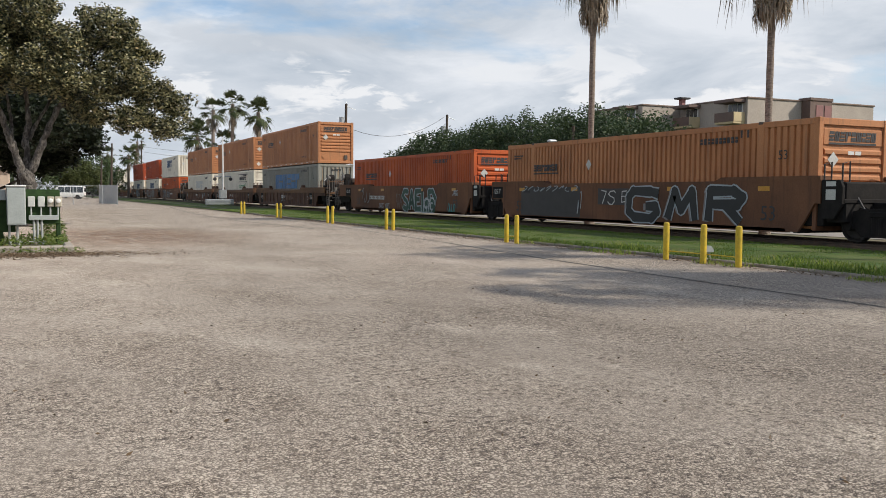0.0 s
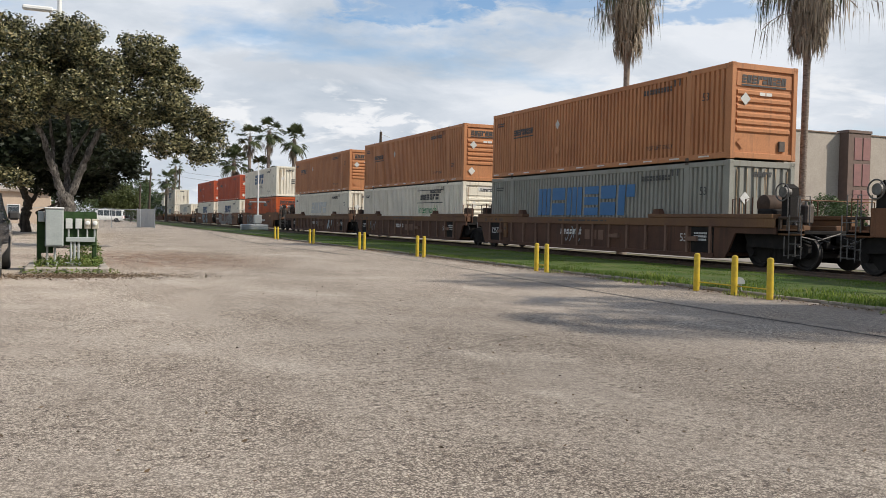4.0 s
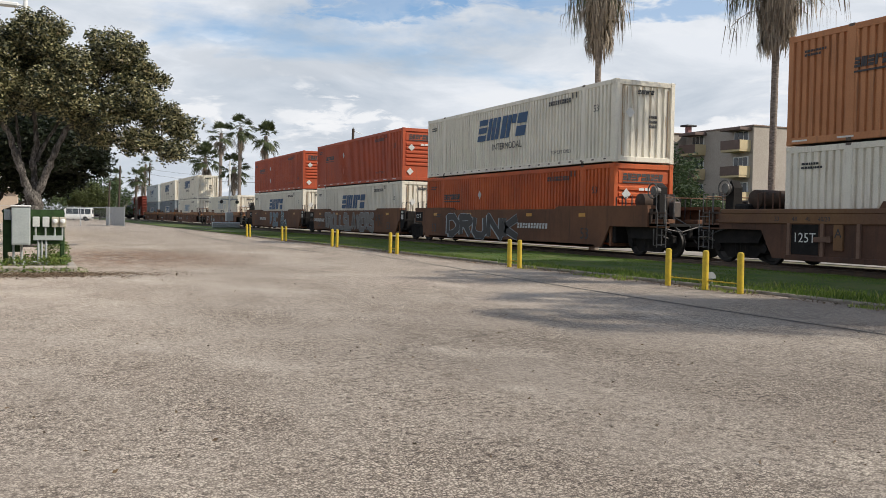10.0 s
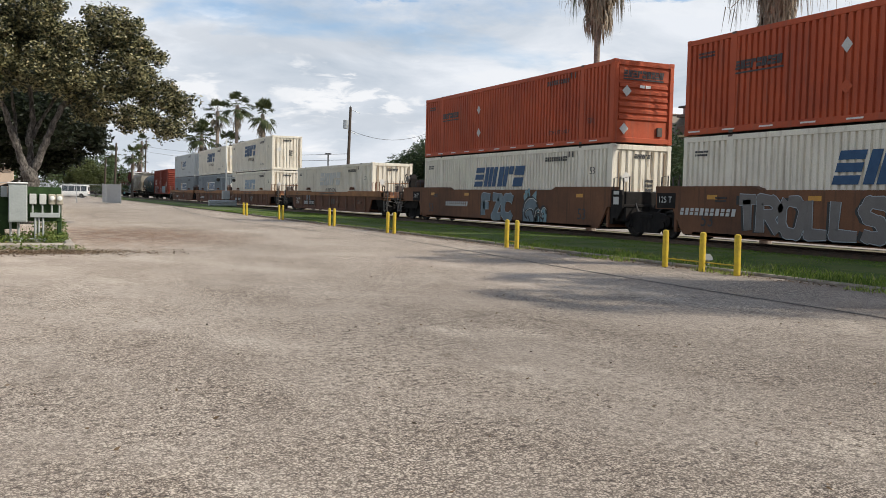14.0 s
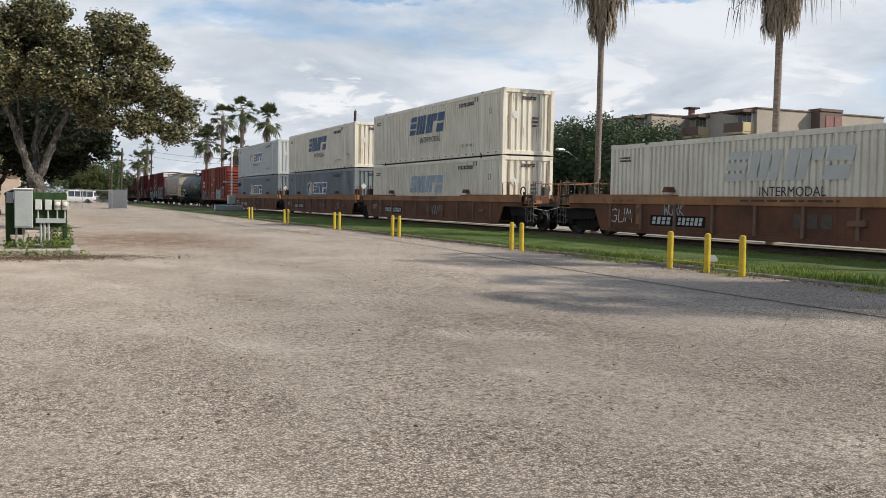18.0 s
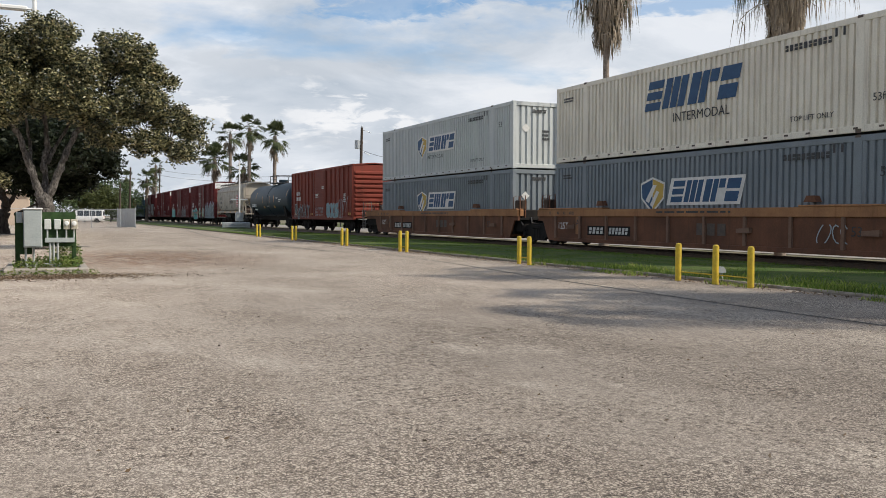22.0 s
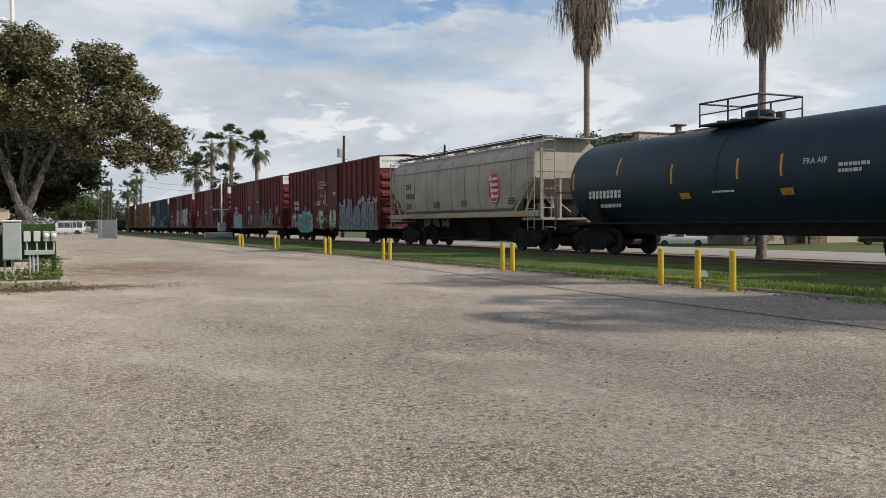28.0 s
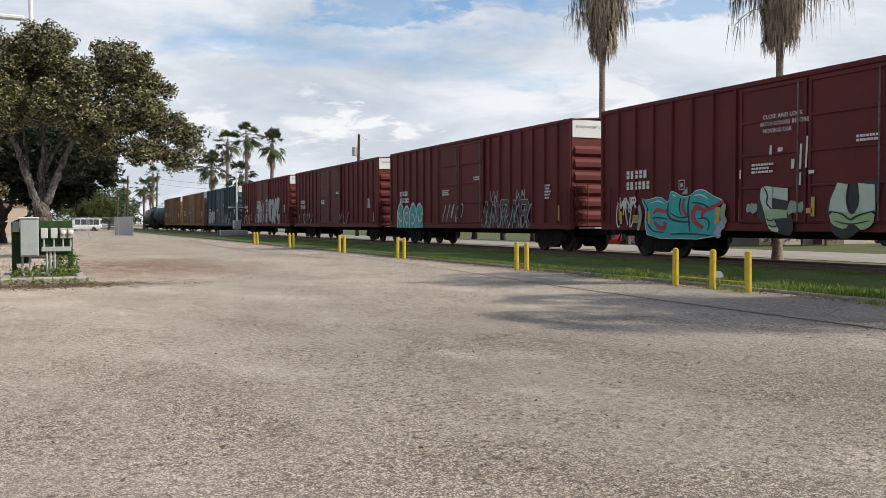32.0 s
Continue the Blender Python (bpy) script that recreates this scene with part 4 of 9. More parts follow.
def teal_mural(car, x, y, z):
    """A big teal piece with pointed crests, red inner shadows, dark outlines and small tags beside it."""
    S_ = M_SPRAY

    def coat(k, colour, outlines, name="graffiti_stroke"):
        mark(name, outlines, SIDE, (x - 0.004 * k, y, z), S_[colour], car)

    body = [(0.0, 1.31), (0.28, 1.2), (0.97, 1.33), (1.39, 1.1), (1.46, 1.42), (1.6, 1.47), (2.08, 1.26), (2.41, 1.3), (2.64, 1.45), (3.0, 1.46), (3.38, 1.27), (3.85, 1.12), (3.5, 0.95), (3.66, 0.42), (3.38, 0.0), (0.37, 0.0), (0.19, 0.49), (0.28, 0.82)]
    coat(0, "white", [[(1.94 + (u - 1.94) * 1.02, 0.72 + (v - 0.72) * 1.035) for u, v in rounded(body, 1)]], "graffiti_rim")
    coat(1, "teal", [rounded(body, 1)], "graffiti")
    coat(3, "red", sweep([(0.66, 0.80), (0.85, 0.93), (1.1, 0.84), (1.4, 0.86)], 0.13) + sweep([(0.7, 0.5), (0.95, 0.30), (1.25, 0.32), (1.2, 0.5)], 0.16))
    coat(3, "red", sweep([(2.15, 1.22), (2.05, 0.95), (2.2, 0.75), (2.35, 0.72)], 0.12) + sweep([(3.05, 0.86), (2.7, 0.98), (2.5, 0.75), (2.65, 0.48), (3.0, 0.33)], 0.17) + sweep([(3.85, 1.1), (3.45, 0.95), (3.0, 0.85), (2.95, 0.62)], 0.13))
    coat(4, "black", sweep([(0.05, 1.28), (0.4, 0.95), (0.28, 0.5), (0.6, 0.2), (1.2, 0.18)], 0.05) + sweep([(1.4, 1.1), (1.32, 0.75), (1.6, 0.55), (2.4, 0.5)], 0.07) + sweep([(0.6, 0.62), (0.9, 0.66), (1.35, 0.6)], 0.05) + sweep([(1.5, 0.78), (1.9, 0.62), (2.4, 0.68)], 0.05))
    coat(4, "black", sweep([(1.5, 0.12), (2.4, 0.16), (3.3, 0.1)], 0.05) + sweep([(1.98, 1.24), (1.9, 0.95), (2.02, 0.7)], 0.05) + sweep([(2.4, 1.28), (2.3, 0.95), (2.42, 0.2)], 0.06) + sweep([(2.5, 1.1), (3.0, 1.05), (3.3, 0.9)], 0.05) + sweep([(2.8, 0.6), (3.1, 0.64), (3.3, 0.5), (3.2, 0.25)], 0.05))
    coat(5, "white", sweep([(0.5, 1.12), (0.9, 1.2), (1.2, 1.1)], 0.035) + sweep([(1.6, 1.36), (1.75, 1.3)], 0.04) + sweep([(2.6, 1.3), (2.9, 1.34), (3.2, 1.2)], 0.04))
    coat(5, "yellow", [slab(0.14, 0.42, 0.36, 0.45), slab(0.20, 0.50, 3.46, 0.44, 0.1), slab(0.30, 0.26, -0.44, 0.48), slab(0.12, 0.42, -1.16, 0.45)])
    coat(6, "black", [slab(0.24, 0.03, -0.41, 0.56), slab(0.24, 0.03, -0.41, 0.66)])
    coat(2, "sage", sweep([(-0.12, 1.05), (-0.02, 0.7), (-0.16, 0.25)], 0.16) + sweep([(3.9, 1.0), (3.78, 0.7), (3.95, 0.5)], 0.2) + [[(2.02, 1.36), (2.3, 1.36), (2.28, 1.58)]])
    coat(2, "lilac", [wavy(3.72, 0.42, 0.20, 0.24, 4), wavy(3.62, 0.16, 0.2, 0.12, 6)])
    coat(2, "white", [q for p in letter_paths("WNR", 0.95, 0.34, random.Random(3)) for q in ribbon([(u - 1.2, v + 0.98) for u, v in p], 0.06)])
    coat(2, "silver", [slab(0.28, 0.03, 1.88, 1.50), slab(0.28, 0.03, 1.88, 1.78), slab(0.03, 0.3, 1.88, 1.5), slab(0.03, 0.3, 2.13, 1.5), slab(0.12, 0.12, 1.96, 1.58)])


def door_letters(car, x, z):
    """Two pale green block letters in black clouds on the doors, with dots of paint between them and paste-ups above."""
    S_ = M_SPRAY

    def coat(k, colour, y, outlines, name="graffiti_figure", zz=0.0):
        mark(name, outlines, SIDE, (x - 0.004 * k, y, z + zz), S_[colour], car)

    y = 11.16
    coat(0, "black", y, [wavy(0.50, 0.62, 0.66, 0.76, 12, 30, 0.15)], "graffiti")
    coat(1, "black", y, [[(0.4, 0.95), (0.99, 0.86), (0.96, 0.56), (0.4, 0.6)], [(0.5, 0.4), (0.9, 0.36), (0.72, 0.02), (0.5, 0.2)]], "graffiti_shade")
    coat(2, "mint", y, [rounded([(0.04, 1.27), (0.5, 1.22), (0.42, 0.9), (0.42, 0.6), (0.48, 0.35), (0.72, 0.0), (0.34, 0.04), (0.2, 0.35), (0.12, 0.6), (-0.03, 0.95)], 1), [(0.44, 1.22), (0.97, 1.17), (0.97, 0.84), (0.44, 0.93)]])
    coat(2, "green", y, [[(0.43, 0.63), (0.95, 0.6), (0.95, 0.38), (0.46, 0.37)]])
    coat(3, "green", y, [rounded([(0.12, 0.6), (0.42, 0.6), (0.48, 0.34), (0.6, 0.15), (0.4, 0.1), (0.24, 0.32)], 1)])
    coat(4, "black", y, sweep([(0.1, 1.25), (0.3, 1.0), (0.2, 0.8), (0.42, 0.62)], 0.05) + sweep([(0.2, 0.36), (0.4, 0.3), (0.5, 0.36)], 0.04) + sweep([(0.3, 0.2), (0.5, 0.14), (0.62, 0.18)], 0.04), "graffiti_stroke")
    y = 8.86
    coat(0, "black", y, [wavy(0.68, 0.62, 0.84, 0.74, 15, 30, 0.14)], "graffiti")
    coat(2, "mint", y, [[(0.27, 1.25), (0.6, 1.19), (0.55, 0.82), (0.6, 0.52), (0.0, 0.52), (0.07, 0.85)], [(0.86, 1.22), (1.34, 1.16), (1.37, 0.52), (0.76, 0.52), (0.9, 0.75)]])
    coat(2, "green", y, [rounded([(0.0, 0.52), (0.6, 0.52), (0.76, 0.52), (1.37, 0.52), (1.3, 0.2), (1.0, 0.06), (0.8, 0.2), (0.66, 0.26), (0.5, 0.08), (0.1, 0.2)], 1)])
    coat(4, "black", y, sweep([(0.02, 0.54), (0.4, 0.5), (0.68, 0.3), (0.8, 0.42), (1.36, 0.54)], 0.045) + sweep([(0.6, 1.2), (0.52, 0.8), (0.7, 0.4), (0.92, 0.75), (0.86, 1.2)], 0.05) + sweep([(0.2, 0.3), (0.66, 0.2), (1.2, 0.3)], 0.035), "graffiti_stroke")
    for y, r in ((11.62, 0.10), (11.42, 0.14), (10.05, 0.17), (9.78, 0.13)):
        coat(1, "sage", y, [wavy(0.0, 0.66, r, r * 1.3, int(y * 10), 14, 0.15)])
    coat(1, "yellow", 9.42, [slab(0.12, 0.5, 0.0, 0.42), slab(0.2, 0.14, -0.16, 0.5)])
    for y, w, h, v in ((10.95, 0.11, 0.28, 2.10), (10.66, 0.24, 0.12, 2.16), (10.17, 0.15, 0.28, 1.68), (9.90, 0.10, 0.72, 1.66), (9.88, 0.09, 0.36, 1.24), (9.70, 0.08, 0.9, 1.68), (9.58, 0.26, 0.10, 1.52), (12.05, 0.09, 0.28, 1.50)):
        coat(2, "white", y, [slab(w * 0.7, h * 0.9, 0.0, v, 0.05)], "paste_up")


# ---- ground, road, track ----


def sheet(name, profile, y0, y1, mat, label, step=0.0, kind="structure"):
    """A strip of land: a profile of x and z drawn along y."""
    n = max(1, int((y1 - y0) / step)) if step else 1
    s = Shape()
    s.loft([[(x, y0 + (y1 - y0) * i / n, z) for x, z in profile] for i in range(n + 1)], closed=False, caps=False)
    return tagged(part(name, s, mat), label, "ground", kind=kind)


sheet("ground", [(-2500, -0.06), (11.3, -0.06), (17.3, -0.02), (17.7, -0.14), (21.6, -0.14), (22.3, -0.05), (26, -0.06), (34, -0.25), (60, -1.45), (2500, -1.45)], -400, 3000, M_GROUND, "dry soil and thin grass reaching the horizon")
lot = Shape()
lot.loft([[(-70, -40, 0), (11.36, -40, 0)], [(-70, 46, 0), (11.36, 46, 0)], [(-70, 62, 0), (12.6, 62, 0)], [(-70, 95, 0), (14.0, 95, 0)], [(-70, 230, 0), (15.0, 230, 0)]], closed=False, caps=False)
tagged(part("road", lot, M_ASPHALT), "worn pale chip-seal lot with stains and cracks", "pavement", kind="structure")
sheet("pavement", [(22.9, -0.03), (26.0, -0.035), (33.4, -0.205), (33.45, -0.26)], -200, 600, M_PALECON, "pale concrete road beyond the track")
sheet("lawn", [(33.5, -0.20), (34, -0.235), (60, -1.435), (160, -1.435)], -100, 300, M_LAWN, "thin far lawn before the flats")
sheet("verge", [(11.5, 0.045), (12.2, 0.055), (14.5, 0.04), (16.8, 0.02), (17.45, -0.10)], -40, 230, M_TURF, "green grass verge between kerb and track")
bed = sheet("track_bed", [(17.3, -0.125), (18.2, -0.115), (21.0, -0.115), (21.9, -0.125)], -120, 700, M_BALLAST, "dirty ballast of the track")
tagged(bed, "", "track bed")

kerb = thing("kerb", pose(0, 0, 0), "low weathered concrete kerb along the verge", "kerb", kind="structure")
rk = random.Random(5)
me_kerb = Shape().cbox(-0.06, 0.06, 0.006, 2.994, -0.10, 0.06, 0.02).mesh("kerb_stone")
for i in range(-8, 17):
    shared("kerb_stone", me_kerb, M_KERB, kerb, pose(11.43 + rk.uniform(-0.012, 0.012), i * 3.0, rk.uniform(-0.012, 0.006), 0, rk.uniform(-2, 2), rk.uniform(-0.15, 0.15)))
for a, b in (((11.43, 43), (12.65, 62)), ((12.65, 62), (14.05, 95)), ((14.05, 95), (15.05, 230))):
    d = math.hypot(b[0] - a[0], b[1] - a[1])
    n = max(1, round(d / 9))
    s = Shape().cbox(-0.06, 0.06, 0.0, d / n - 0.01, -0.1, 0.06, 0.02).mesh("kerb_stone")
    turn = -math.degrees(math.atan2(b[0] - a[0], b[1] - a[1]))
    for i in range(n):
        f = i / n
        shared("kerb_stone", s, M_KERB, kerb, pose(a[0] + (b[0] - a[0]) * f, a[1] + (b[1] - a[1]) * f, 0, 0, 0, turn))

track = thing("railway_track", pose(19.615, 0, 0), "rusty steel rails on dark wooden sleepers", "railway track", kind="structure")
for x in (-0.7525, 0.7525):
    rail = [(x - 0.075, -0.12), (x + 0.075, -0.12), (x + 0.075, -0.10), (x + 0.015, -0.075), (x + 0.012, 0.0), (x + 0.037, 0.012), (x + 0.037, 0.046), (x + 0.03, 0.05), (x - 0.03, 0.05), (x - 0.037, 0.046), (x - 0.037, 0.012), (x - 0.012, 0.0), (x - 0.015, -0.075), (x - 0.075, -0.10)]
    part("rail", Shape().prism(rail, -120, 700, "y"), M_RAIL, track)
me_tie = Shape().cbox(-1.3, 1.3, -0.115, 0.115, -0.25, -0.10, 0.015).mesh("sleeper")
for i in range(-10, 190):
    shared("sleeper", me_tie, M_TIE, track, pose(rk.uniform(-0.03, 0.03), i * 0.55, rk.uniform(-0.008, 0.004), 0, 0, rk.uniform(-1, 1)))

seam = []
pts = [(8.45, -5), (8.5, 4), (8.62, 9), (8.85, 14), (9.45, 20), (10.0, 28), (10.35, 36), (10.45, 45)]
for (xa, ya), (xb, yb) in zip(pts, pts[1:]):
    for q in range(6):
        seam.append((xa + (xb - xa) * q / 6 + rk.uniform(-0.015, 0.015), ya + (yb - ya) * q / 6))
crack = []
pts = [(10.4, 74), (8.9, 58), (8.3, 46), (8.15, 38), (8.6, 33), (8.8, 28)]
for (xa, ya), (xb, yb) in zip(pts, pts[1:]):
    for q in range(6):
        crack.append((xa + (xb - xa) * q / 6 + rk.uniform(-0.04, 0.04), ya + (yb - ya) * q / 6))
tagged(part("tar_seam", Shape().add(*(lambda o: ([(p[0], p[1], 0.005) for r in o for p in r], [tuple(range(i * 4, i * 4 + 4)) for i in range(len(o))]))(ribbon(crack, 0.09))), M_TAR), "wandering dark crack across the lot", "road seam", kind="structure")
tagged(part("tar_seam", Shape().add(*(lambda o: ([(p[0], p[1], 0.005) for r in o for p in r], [tuple(range(i * 4, i * 4 + 4)) for i in range(len(o))]))(ribbon(seam, 0.055))), M_TAR), "dark tar seam along the lot", "road seam", kind="structure")

# ---- the train ----
TRACK_X, RAIL_Z = 19.615, 0.05
MOVING, WHEELS = [], []


def gone(t):
    """Metres that the train has run since the start."""
    return 9.518 * t + 0.02087 * t * t - 0.000354 * t ** 3


def make_wheelset():
    s = Shape()
    for side in (-1, 1):
        prof = [(-0.07, 0.10), (-0.06, 0.40), (-0.065, 0.47), (-0.035, 0.485), (-0.03, 0.46), (0.06, 0.45), (0.065, 0.40), (0.02, 0.36), (0.0, 0.16), (0.07, 0.13), (0.07, 0.09)]
        s.lathe([(o * side, r) for o, r in prof], (0.78 * side, 0, 0), "x", 28)
    s.tube([(-1.15, 0, 0), (1.15, 0, 0)], 0.085, 12)
    return s.mesh("wheelset", True)


def make_side_frame():
    s = Shape()
    o = [(-1.2, 0.05), (-1.18, 0.25), (-0.95, 0.33), (-0.45, 0.42), (0.45, 0.42), (0.95, 0.33), (1.18, 0.25), (1.2, 0.05), (1.05, -0.08), (0.75, -0.08), (0.55, -0.28), (-0.55, -0.28), (-0.75, -0.08), (-1.05, -0.08)]
    s.prism(o, -0.07, 0.07, "x")
    for y in (-0.9, 0.9):
        s.cbox(-0.11, 0.11, y - 0.16, y + 0.16, -0.12, 0.2, 0.03)
        s.tube([(-0.16, y, 0.0), (0.12, y, 0.0)], 0.13, 12)
    for y in (-0.2, -0.0, 0.2):
        s.tube([(-0.02, y, -0.2), (-0.02, y, 0.2)], 0.085, 10)
    s.cbox(-0.1, 0.1, -0.34, 0.34, 0.2, 0.36, 0.03)
    return s.mesh("side_frame")


ME_WHEELSET, ME_SIDEFRAME = make_wheelset(), make_side_frame()


def make_bolster():
    s = Shape()
    s.cbox(-1.05, 1.05, -0.22, 0.22, 0.02, 0.30, 0.04)
    s.lathe([(0.3, 0.25), (0.42, 0.22)], (0, 0, 0), "z", 16)
    s.cbox(-0.9, 0.9, -1.0, -0.9, -0.1, 0.05, 0.02)
    s.cbox(-0.9, 0.9, 0.9, 1.0, -0.1, 0.05, 0.02)
    return s.mesh("truck")


ME_BOLSTER = make_bolster()


def truck(car, y):
    t = shared("truck", ME_BOLSTER, M_TRUCK, car, pose(0, y, 0.46), "grimy two-axle bogie")
    for x in (-1.0, 1.0):
        shared("side_frame", ME_SIDEFRAME, M_TRUCK, t, pose(x, 0, 0))
    for dy in (-0.9, 0.9):
        WHEELS.append(shared("wheelset", ME_WHEELSET, M_WHEEL, t, pose(0, dy, 0.02)))


def make_coupler():
    s = Shape()
    s.cbox(-0.13, 0.13, 0.35, 1.3, -0.12, 0.12, 0.03)
    s.prism([(-0.18, 0.36), (-0.24, 0.10), (-0.14, -0.06), (-0.02, 0.02), (0.02, 0.14), (0.14, 0.10), (0.22, 0.16), (0.18, 0.36)], -0.16, 0.16, "z")
    s.tube([(0.45, 0.9, 0.05), (0.45, 0.6, -0.05), (0.38, 0.35, -0.35), (0.25, 0.15, -0.40), (0.15, 0.0, -0.36)], 0.03, 8)
    return s.mesh("coupler")


ME_COUPLER = make_coupler()


def coupler(car, y, near=True):
    shared("coupler", ME_COUPLER, M_TRUCK, car, pose(0, y, 0.88, 0, 0, 0 if near else 180))


LONG, WIDE, TALL = 16.15, 2.59, 2.90


def corrugated(length, height, pitch=0.225, depth=0.06):
    """A corrugated sheet in the y-z plane, with its outer faces at x = 0."""
    s, n = Shape(), round(length / pitch)
    p = length / n
    ys = []
    for i in range(n):
        b = i * p
        ys += [(b, 0.0), (b + p * 0.54, 0.0), (b + p * 0.63, depth), (b + p * 0.91, depth)]
    ys.append((length, 0.0))
    s.loft([[(x, y, z) for y, x in ys] for z in (0.0, height)], closed=False, caps=False)
    b = len(s.v)
    s.loft([[(0.07, y, z) for y in (0.0, length)] for z in (0.0, height)], closed=False, caps=False)
    return s


ME = {}


def cached(key, build):
    if key not in ME:
        ME[key] = build()
    return ME[key]


def side_mesh(mat):
    me = cached("side_panel " + mat.name, lambda: corrugated(LONG - 0.34, TALL - 0.36).mesh("side_panel"))
    return me


def ribbed_end():
    """An end wall with a flat name board on top and pressed horizontal ribs below."""
    s = Shape()
    s.box(-1.13, 1.13, 0.02, 0.05, 0.0, TALL - 0.36)
    return s.mesh("end_wall")


def end_rib_mesh():
    return Shape().prism([(0.02, 0.0), (-0.03, 0.045), (-0.03, 0.135), (0.02, 0.18)], -1.05, 1.05, "x").mesh("end_rib")


def name_board_mesh():
    return Shape().cbox(-1.08, 1.08, -0.01, 0.02, 2.02, 2.44, 0.01).mesh("name_board")


def corrugated_end():
    s = corrugated(WIDE - 0.32, TALL - 0.36, 0.27, 0.055)
    s.v = [(y - (WIDE - 0.32) / 2, x, z) for x, y, z in s.v]
    return s.mesh("end_wall")


def slope_frame():
    s = Shape()
    s.cbox(-0.09, 0.09, -0.09, 0.09, 0, 0.118, 0.012)
    return s.mesh("corner_casting")


def roof_mesh():
    s = Shape()
    n = 46
    rows = []
    for i in range(n * 2 + 1):
        y = 0.15 + (LONG - 0.3) * i / (n * 2)
        z = TALL - 0.03 + (0.018 if i % 2 else 0)
        rows.append([(-1.2, y, z), (1.2, y, z), (1.2, y, z - 0.05), (-1.2, y, z - 0.05)])
    s.loft(rows)
    return s.mesh("roof_sheet")


def rail_box(x0, x1, z0, z1, c=0.012):
    s = Shape()
    s.cbox(x0, x1, 0.0, LONG, z0, z1, c)
    return s


def container(y0, level, mat, end, logo, label, seed, post=None):
    """A 53-foot box; its origin is the middle of its near lower edge. level: 0 in the well, 1 on top."""
    z0 = 0.32 + level * (TALL + 0.04)
    box = thing("shipping_container", pose(TRACK_X, y0, RAIL_Z + z0), label, "shipping container", "intermodal boxes on the train")
    MOVING.append((box, y0, RAIL_Z + z0))
    post = post or mat
    k = mat.name
    rng = random.Random(seed)
    for sgn, turn, oy in ((-1, 0, 0.17), (1, 180, LONG - 0.17)):
        shared("side_panel", side_mesh(mat), mat, box, pose(sgn * (WIDE / 2 - 0.012), oy, 0.19, 0, 0, turn))
        shared("top_rail", cached("top_rail " + k, lambda: rail_box(-0.04, 0.04, TALL - 0.17, TALL - 0.01).mesh("top_rail")), mat, box, pose(sgn * (WIDE / 2 - 0.04), 0, 0))
        shared("bottom_rail", cached("bottom_rail " + k, lambda: rail_box(-0.045, 0.045, 0.02, 0.20).mesh("bottom_rail")), mat, box, pose(sgn * (WIDE / 2 - 0.045), 0, 0))
        for y in (0.09, LONG - 0.09):
            shared("corner_post", cached("corner_post " + k, lambda: Shape().cbox(-0.085, 0.085, -0.085, 0.085, 0.1, TALL - 0.1, 0.012).mesh("corner_post")), mat, box, pose(sgn * (WIDE / 2 - 0.085), y, 0))
        for y in (2.0, LONG - 2.0):
            shared("lift_post", cached("lift_post " + k, lambda: Shape().cbox(-0.03, 0.03, -0.13, 0.13, 0.1, TALL - 0.06, 0.01).mesh("lift_post")), post, box, pose(sgn * (WIDE / 2 - 0.024), y, 0))
        for y in (0.09, 2.0, LONG - 2.0, LONG - 0.09):
            for z in (0.0, TALL - 0.118):
                shared("corner_casting", cached("casting" if 1 < y < 15 else "casting " + k, slope_frame), M_CASTING if 1 < y < 15 else mat, box, pose(sgn * (WIDE / 2 - 0.085), y, z + (0.004 if z else -0.004)))
    kind = ribbed_end if end == "rib" else corrugated_end
    for y, turn in ((0.05, 0), (LONG - 0.05, 180)):
        shared("end_wall", cached("end %s %s" % (end, k), kind), mat, box, pose(0, y, 0.18, 0, 0, turn))
        if end == "rib":
            for i in range(6):
                shared("end_rib", cached("end_rib " + k, end_rib_mesh), mat, box, pose(0, y, 0.80 + i * 0.225, 0, 0, turn))
            shared("name_board", cached("name_board " + k, name_board_mesh), mat, box, pose(0, y, 0.18, 0, 0, turn))
    for z0_, z1_, nm in ((TALL - 0.19, TALL - 0.01, "end_header"), (0.02, 0.2, "end_sill")):
        shared(nm, cached(nm + k, lambda: Shape().cbox(-1.13, 1.13, 0.012, 0.14, z0_, z1_, 0.012).mesh(nm)), mat, box)
        shared(nm, ME[nm + k], mat, box, pose(0, LONG, 0, 0, 0, 180))
    shared("roof_sheet", cached("roof " + k, roof_mesh), mat, box)
    shared("underframe", cached("floor", lambda: Shape().box(-1.24, 1.24, 0.1, LONG - 0.1, 0.03, 0.15).mesh("underframe")), M_CASTING, box)
    X = -WIDE / 2 - 0.004
    dark = mat in (M_TAN, M_ORANGE, M_REDORANGE)
    ink = M_INK
    # marks on the flank and the end
    words("53", 0.26, SIDE, (X, 1.35, 1.85), ink, box) if rng.random() < 0.6 else words("53ft", 0.2, SIDE, (X, 1.6, 0.75), ink, box)
    mark("small_print", row_of_bars(10, 1.6, 0.17, 0.0), SIDE, (X, 4.4, 2.38), ink, box)
    words("TOP LIFT ONLY", 0.15, SIDE, (X, 4.2, 0.48), ink, box)
    for y in (2.75, 2.5):
        mark("small_print", [slab(0.07, 0.22)], SIDE, (X, y, 2.50), ink, box)
    mark("small_print", bars(2, 0.7, 0.2, seed + 1), SIDE, (X, 15.6, 2.3), ink, box)
